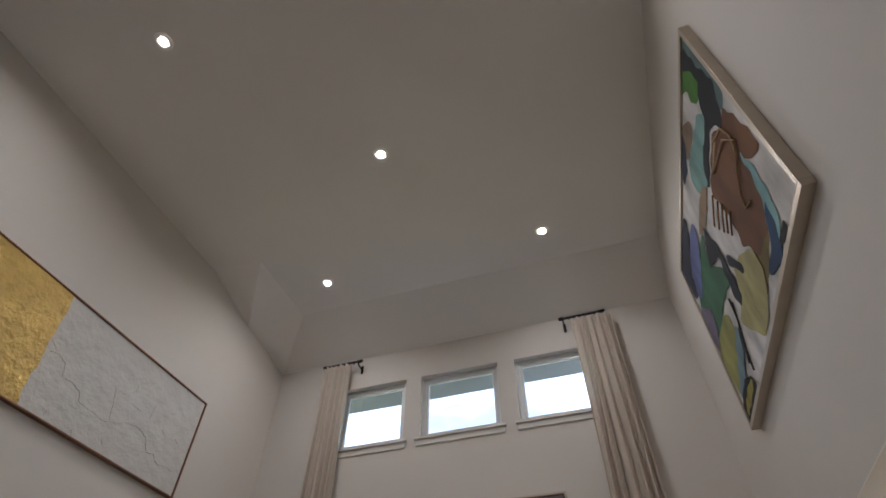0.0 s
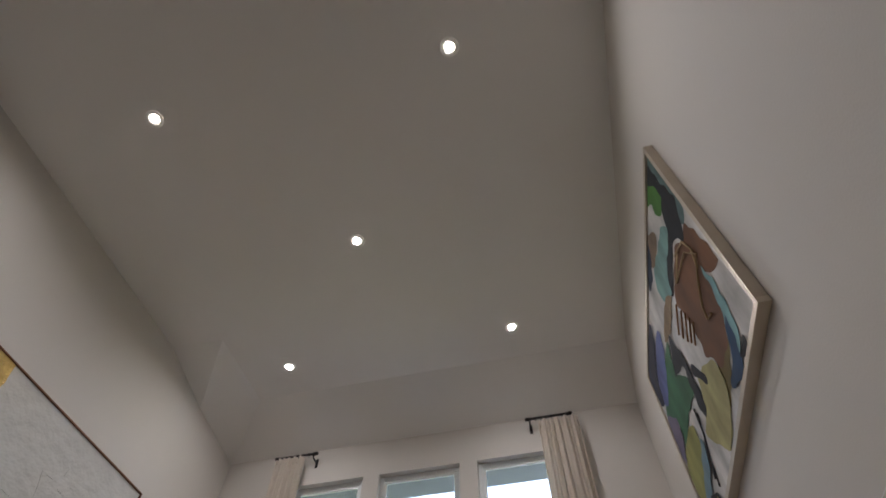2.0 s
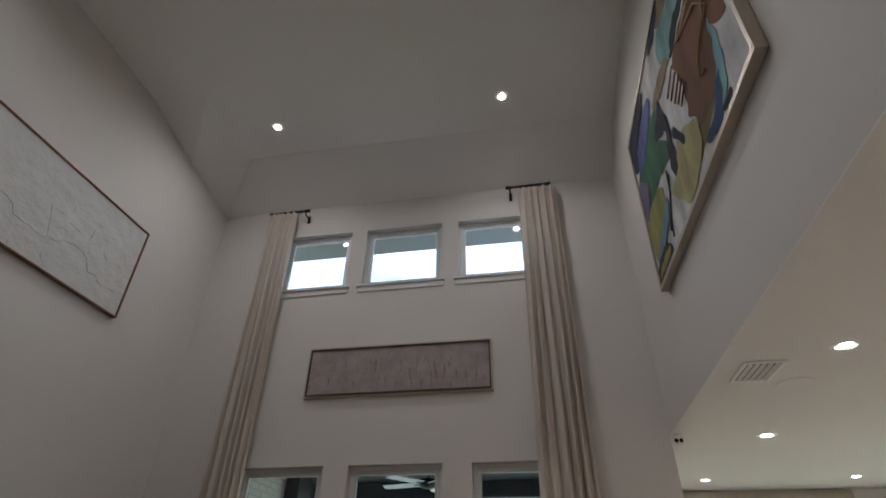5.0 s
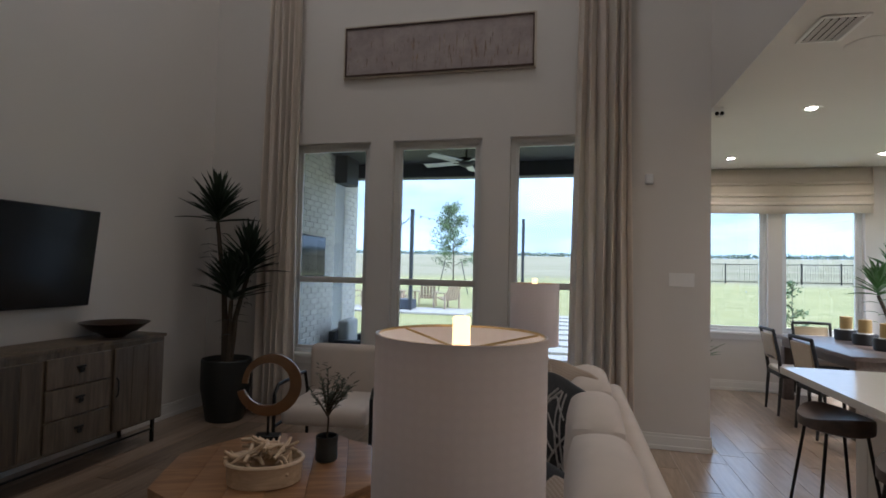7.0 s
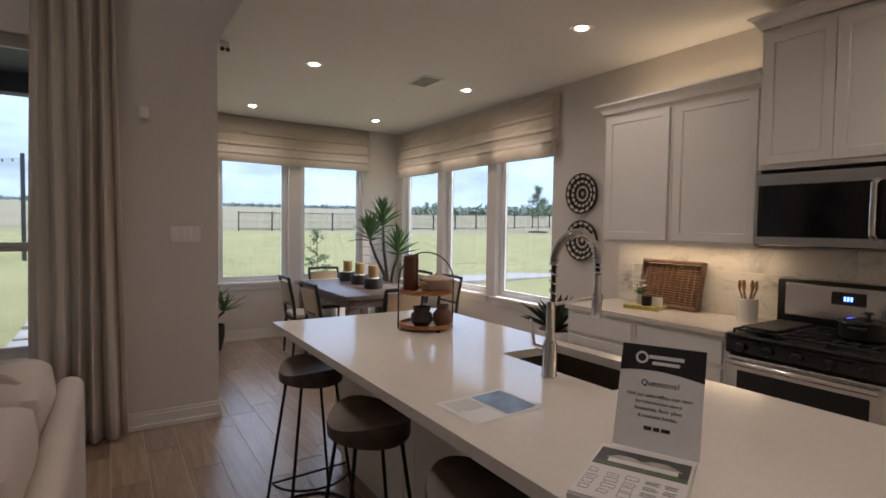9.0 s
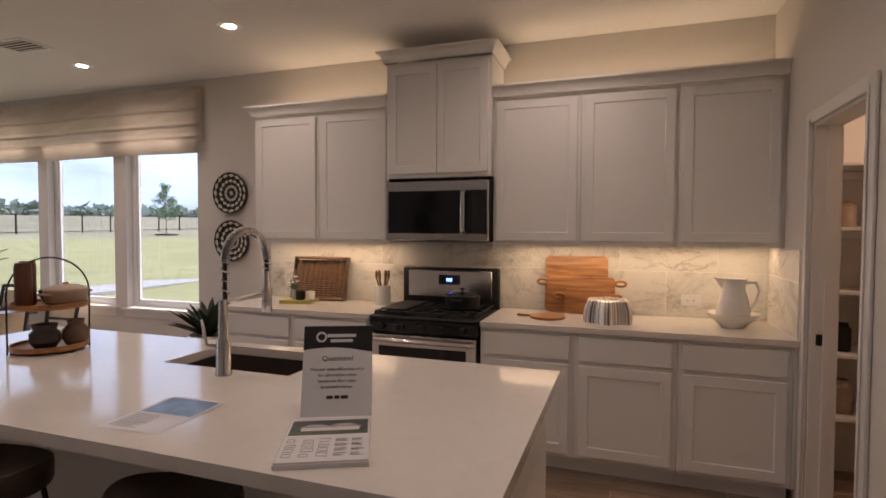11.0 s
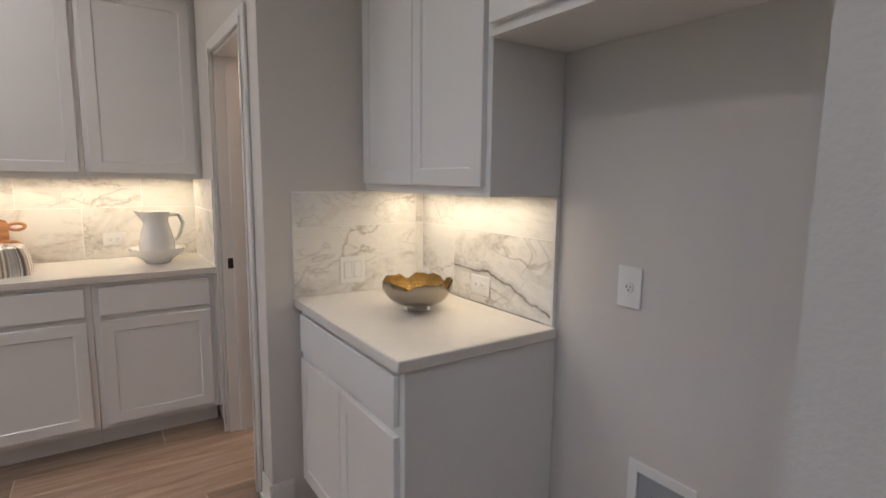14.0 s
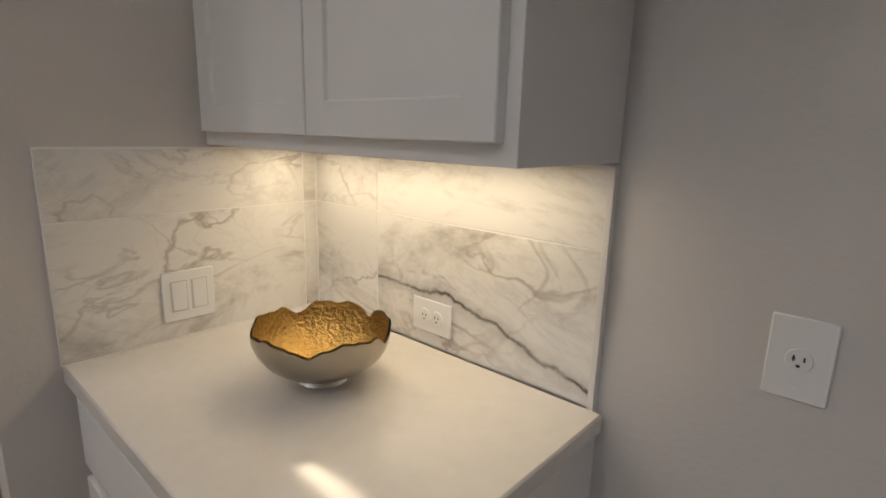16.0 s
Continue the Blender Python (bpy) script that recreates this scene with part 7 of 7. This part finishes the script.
tz = gz(-4, 17.5) + .06
ch0 = lawn_chair((-5.0, 19.6, tz), 150)
for x, y, rz in ((-4.1, 19.9, 195), (-6.6, 18.8, 110), (-3.2, 19.2, 230)):
    copy_thing(ch0, pose(x, y, tz, 0, 0, rz))
fp = thing("fire_pit", "low square dark fire pit on the terrace", "fire pit", (-4.6, 18.4, tz))
part("bowl", G().box(-.4, .4, -.4, .4, 0, .32, .02), mat("pit_stone", (.06, .07, .09), .7, var=.2), fp)

# string-light poles
POLES = [(-4.15, 17.9), (-6.25, 21.5), (-.93, 22.8)]
for x, y in POLES:
    t = thing("light_pole", "slim dark post carrying string lights", "post", (x, y, gz(x, y)), 0, "string light posts")
    part("post", G().box(-.055, .055, -.055, .055, -.2, 3.35, .004), dark, t)
for (x0, y0), (x1, y1) in ((POLES[0], POLES[1]), (POLES[0], POLES[2])):
    z0, z1 = gz(x0, y0) + 3.2, gz(x1, y1) + 3.2
    t = thing("string_lights", "sagging string of garden bulbs", "string lights")
    pts = [(x0 + (x1 - x0) * k / 16, y0 + (y1 - y0) * k / 16, z0 + (z1 - z0) * k / 16 - .25 * math.sin(math.pi * k / 16)) for k in range(17)]
    part("wire", G().tube(pts, .005, 5), dark, t)
    for p in pts[1:-1]:
        part("bulb", G().lathe([(.001, -.09), (.026, -.06), (.015, -.01), (.001, 0)], 8, p), dark, t)


# trees
def tree(loc, h, r, rng, leaves=1500, label="young tree with a loose leafy crown", name="tree", trunk=.035, low=.30, ls=.11):
    t = thing(name, label, "tree", loc)
    g = G()
    g.tube([(0, 0, -.1), (.02, .01, h * .3), (-.01, .02, h * .6), (.0, 0, h * .92)], [trunk, trunk * .8, trunk * .5, trunk * .15], 8)
    gl = G()
    tips = []
    for i in range(30):
        z = h * (low + (.95 - low) * rng.random())
        rr = r * (1 - ((z / h - low) / (1 - low)) ** 1.6) * (.55 + .5 * rng.random()) + .08
        a = rng.random() * 6.28
        b = Vector((0, 0, z - .12 * h * rng.random()))
        e = Vector((rr * math.cos(a), rr * math.sin(a), z + .18 * rr))
        g.tube([b, b.lerp(e, .5) + Vector((0, 0, .05)), e], [trunk * .35, trunk * .22, .004], 5)
        tips.append((b, e))
    for i in range(leaves):
        b, e = tips[i % len(tips)]
        c = b.lerp(e, .35 + .75 * rng.random()) + Vector((rng.gauss(0, .10 * r), rng.gauss(0, .10 * r), rng.gauss(0, .10 * r)))
        d = Vector((rng.gauss(0, 1), rng.gauss(0, 1), rng.gauss(0, .8))).normalized() * ls
        s = d.cross(Vector((rng.gauss(0, 1), rng.gauss(0, 1), rng.gauss(0, 1)))).normalized() * ls * .3
        vs = [gl.bm.verts.new(p) for p in (c, c + d * .5 + s, c + d, c + d * .5 - s)]
        gl.bm.faces.new(vs)
    part("trunk", g, M["bark"], t)
    part("crown", gl, M["treeleaf"], t)
    return t


M["treeleaf"] = mat("tree_leaf", (.15, .225, .11), .6, var=.35, scale=3)
tree((-4.4, 25.5, gz(-4.4, 25.5)), 4.5, 1.2, random.Random(61), 5200, ls=.085)
for sx in (-1, 1):
    stk = thing("tree_stake", "thin dark stake tied to the young tree", "stake", (-4.4 + sx * .75, 25.5, gz(-4.4, 25.5)), 0, "tree stakes")
    part("stake", G().tube([(0, 0, -.1), (-sx * .35, 0, 1.5)], .02), dark, stk)
tree((33, 36, gz(33, 36)), 4.2, 1.15, random.Random(62), 3000)
tree((5.35, 13.6, gz(5.35, 13.6)), 1.55, .28, random.Random(63), 420, "slender young shrub outside the nook", "shrub", .015, .15, .07)
bed = setting("planting_bed", G().lathe([(.9, -.1), (.8, .1), (.001, .14)], 20, (33, 36, gz(33, 36))), M["soil"], "dark mulch ring under the tree", "planting bed")

# iron fence
FN = [(8.0, 44.0), (60.0, 44.0)]
fm = M["blackmetal"]


def fence_run(x0, y0, x1, y1, label):
    t = thing("iron_fence", label, "fence")
    L = math.hypot(x1 - x0, y1 - y0)
    n = int(L / 2.4)
    for k in range(n + 1):
        x, y = x0 + (x1 - x0) * k / n, y0 + (y1 - y0) * k / n
        part("post", G().box(x - .04, x + .04, y - .04, y + .04, gz(x, y) - .1, gz(x, y) + 1.5), fm, t)
    for hgt in (.15, 1.4):
        part("rail", G().tube([(x0 + (x1 - x0) * k / n, y0 + (y1 - y0) * k / n, gz(x0 + (x1 - x0) * k / n, y0 + (y1 - y0) * k / n) + hgt) for k in range(n + 1)], .025, 4), fm, t)
    g = G()
    m_ = int(L / .16)
    for k in range(m_):
        x, y = x0 + (x1 - x0) * k / m_, y0 + (y1 - y0) * k / m_
        z = gz(x, y)
        g.box(x - .006, x + .006, y - .006, y + .006, z + .05, z + 1.45)
    tagged(part("pickets", g, fm, t), kind="stuff")


fence_run(9.5, 43, 46, 43, "black iron picket fence at the end of the lawn")
fence_run(46, 43, 46, 6, "black iron picket fence beside the lawn")

# far tree line and hills
# leaf green paled, so the haze of distance is in the colour
M["hazewood"] = mat("far_woods", (.25, .31, .25), .95, var=.3, scale=.15)


def woods(name, pts, h, rng, label):
    g = G()
    for (x0, y0), (x1, y1) in zip(pts, pts[1:]):
        L = math.hypot(x1 - x0, y1 - y0)
        n = max(2, int(L / (h * .55)))
        for k in range(n):
            t = (k + rng.random()) / n
            x, y = x0 + (x1 - x0) * t, y0 + (y1 - y0) * t
            z = min(gz(x, y), 26)
            r = h * (.45 + .35 * rng.random())
            c = Vector((x, y, z + r * .55))
            for _ in range(22):
                d = Vector((rng.gauss(0, 1), rng.gauss(0, 1), rng.gauss(0, .75))).normalized()
                p = c + Vector((d.x * r * 1.2, d.y * r * 1.2, d.z * r * .75))
                s = r * (.22 + .2 * rng.random())
                vs = [g.bm.verts.new(p + Vector((rng.gauss(0, s), rng.gauss(0, s), rng.gauss(0, s)))) for _ in range(4)]
                for q in ((0, 1, 2), (0, 2, 3), (0, 3, 1), (1, 3, 2)):
                    g.bm.faces.new([vs[i] for i in q])
    tagged(part(name, g, M["hazewood"]), label, "woods", kind="stuff")


woods("far_woods", [(-900, 620), (-300, 640), (200, 620), (620, 560)], 3.6, random.Random(71), "distant dark tree line across the fields")
woods("near_woods", [(75, 150), (130, 110), (150, 50), (150, -20)], 2.8, random.Random(72), "green thicket beyond the fence")
setting("roof_eave", G().box(XL - .3, XR + .3, YB + .17, YB + .75, 5.50, 5.62), mat("soffit_paint", (.30, .31, .33), .7), "painted roof eave above the upper windows", "eave")
# bricks of the patio wall, laid last
brick_course(pw, -2.312, YB + .19, 8.15, -.05, 2.95)
brick_course(cl, -2.312, 8.46, 8.93, -.05, 2.78)

# floor
fl = tagged(part("floor", G().box(XL - .1, XR, YS - .1, YB + .1, -.12, -.002).box(XR, XK + .1, -1, YN + .1, -.12, -.002), M["grout"]), "wood-look plank tile floor with thin grout lines", "floor", kind="structure")
fl_rng = random.Random(5)
PW, PL = .196, 1.19
plank_cache = {}
i = 0
x = XL
stuffg = G()
while x < XK:
    w = min(PW, XK - x)
    ylo, yhi = (YS, YB) if x + w / 2 < XR else (-.78, YN)
    y = ylo - fl_rng.random() * PL
    while y < yhi:
        a, b = max(y, ylo), min(y + PL, yhi)
        if b - a > .03:
            key = (round(w, 3), round(b - a, 3))
            if key not in plank_cache:
                plank_cache[key] = mesh_of("plank", G().box(.0018, w - .0018, .0018, b - a - .0018, -.008, 0, .001), M["floor"], False)
            o = new("plank", plank_cache[key])
            o.location = (x, a, 0)
            o.parent = fl
        y += PL
    x += PW
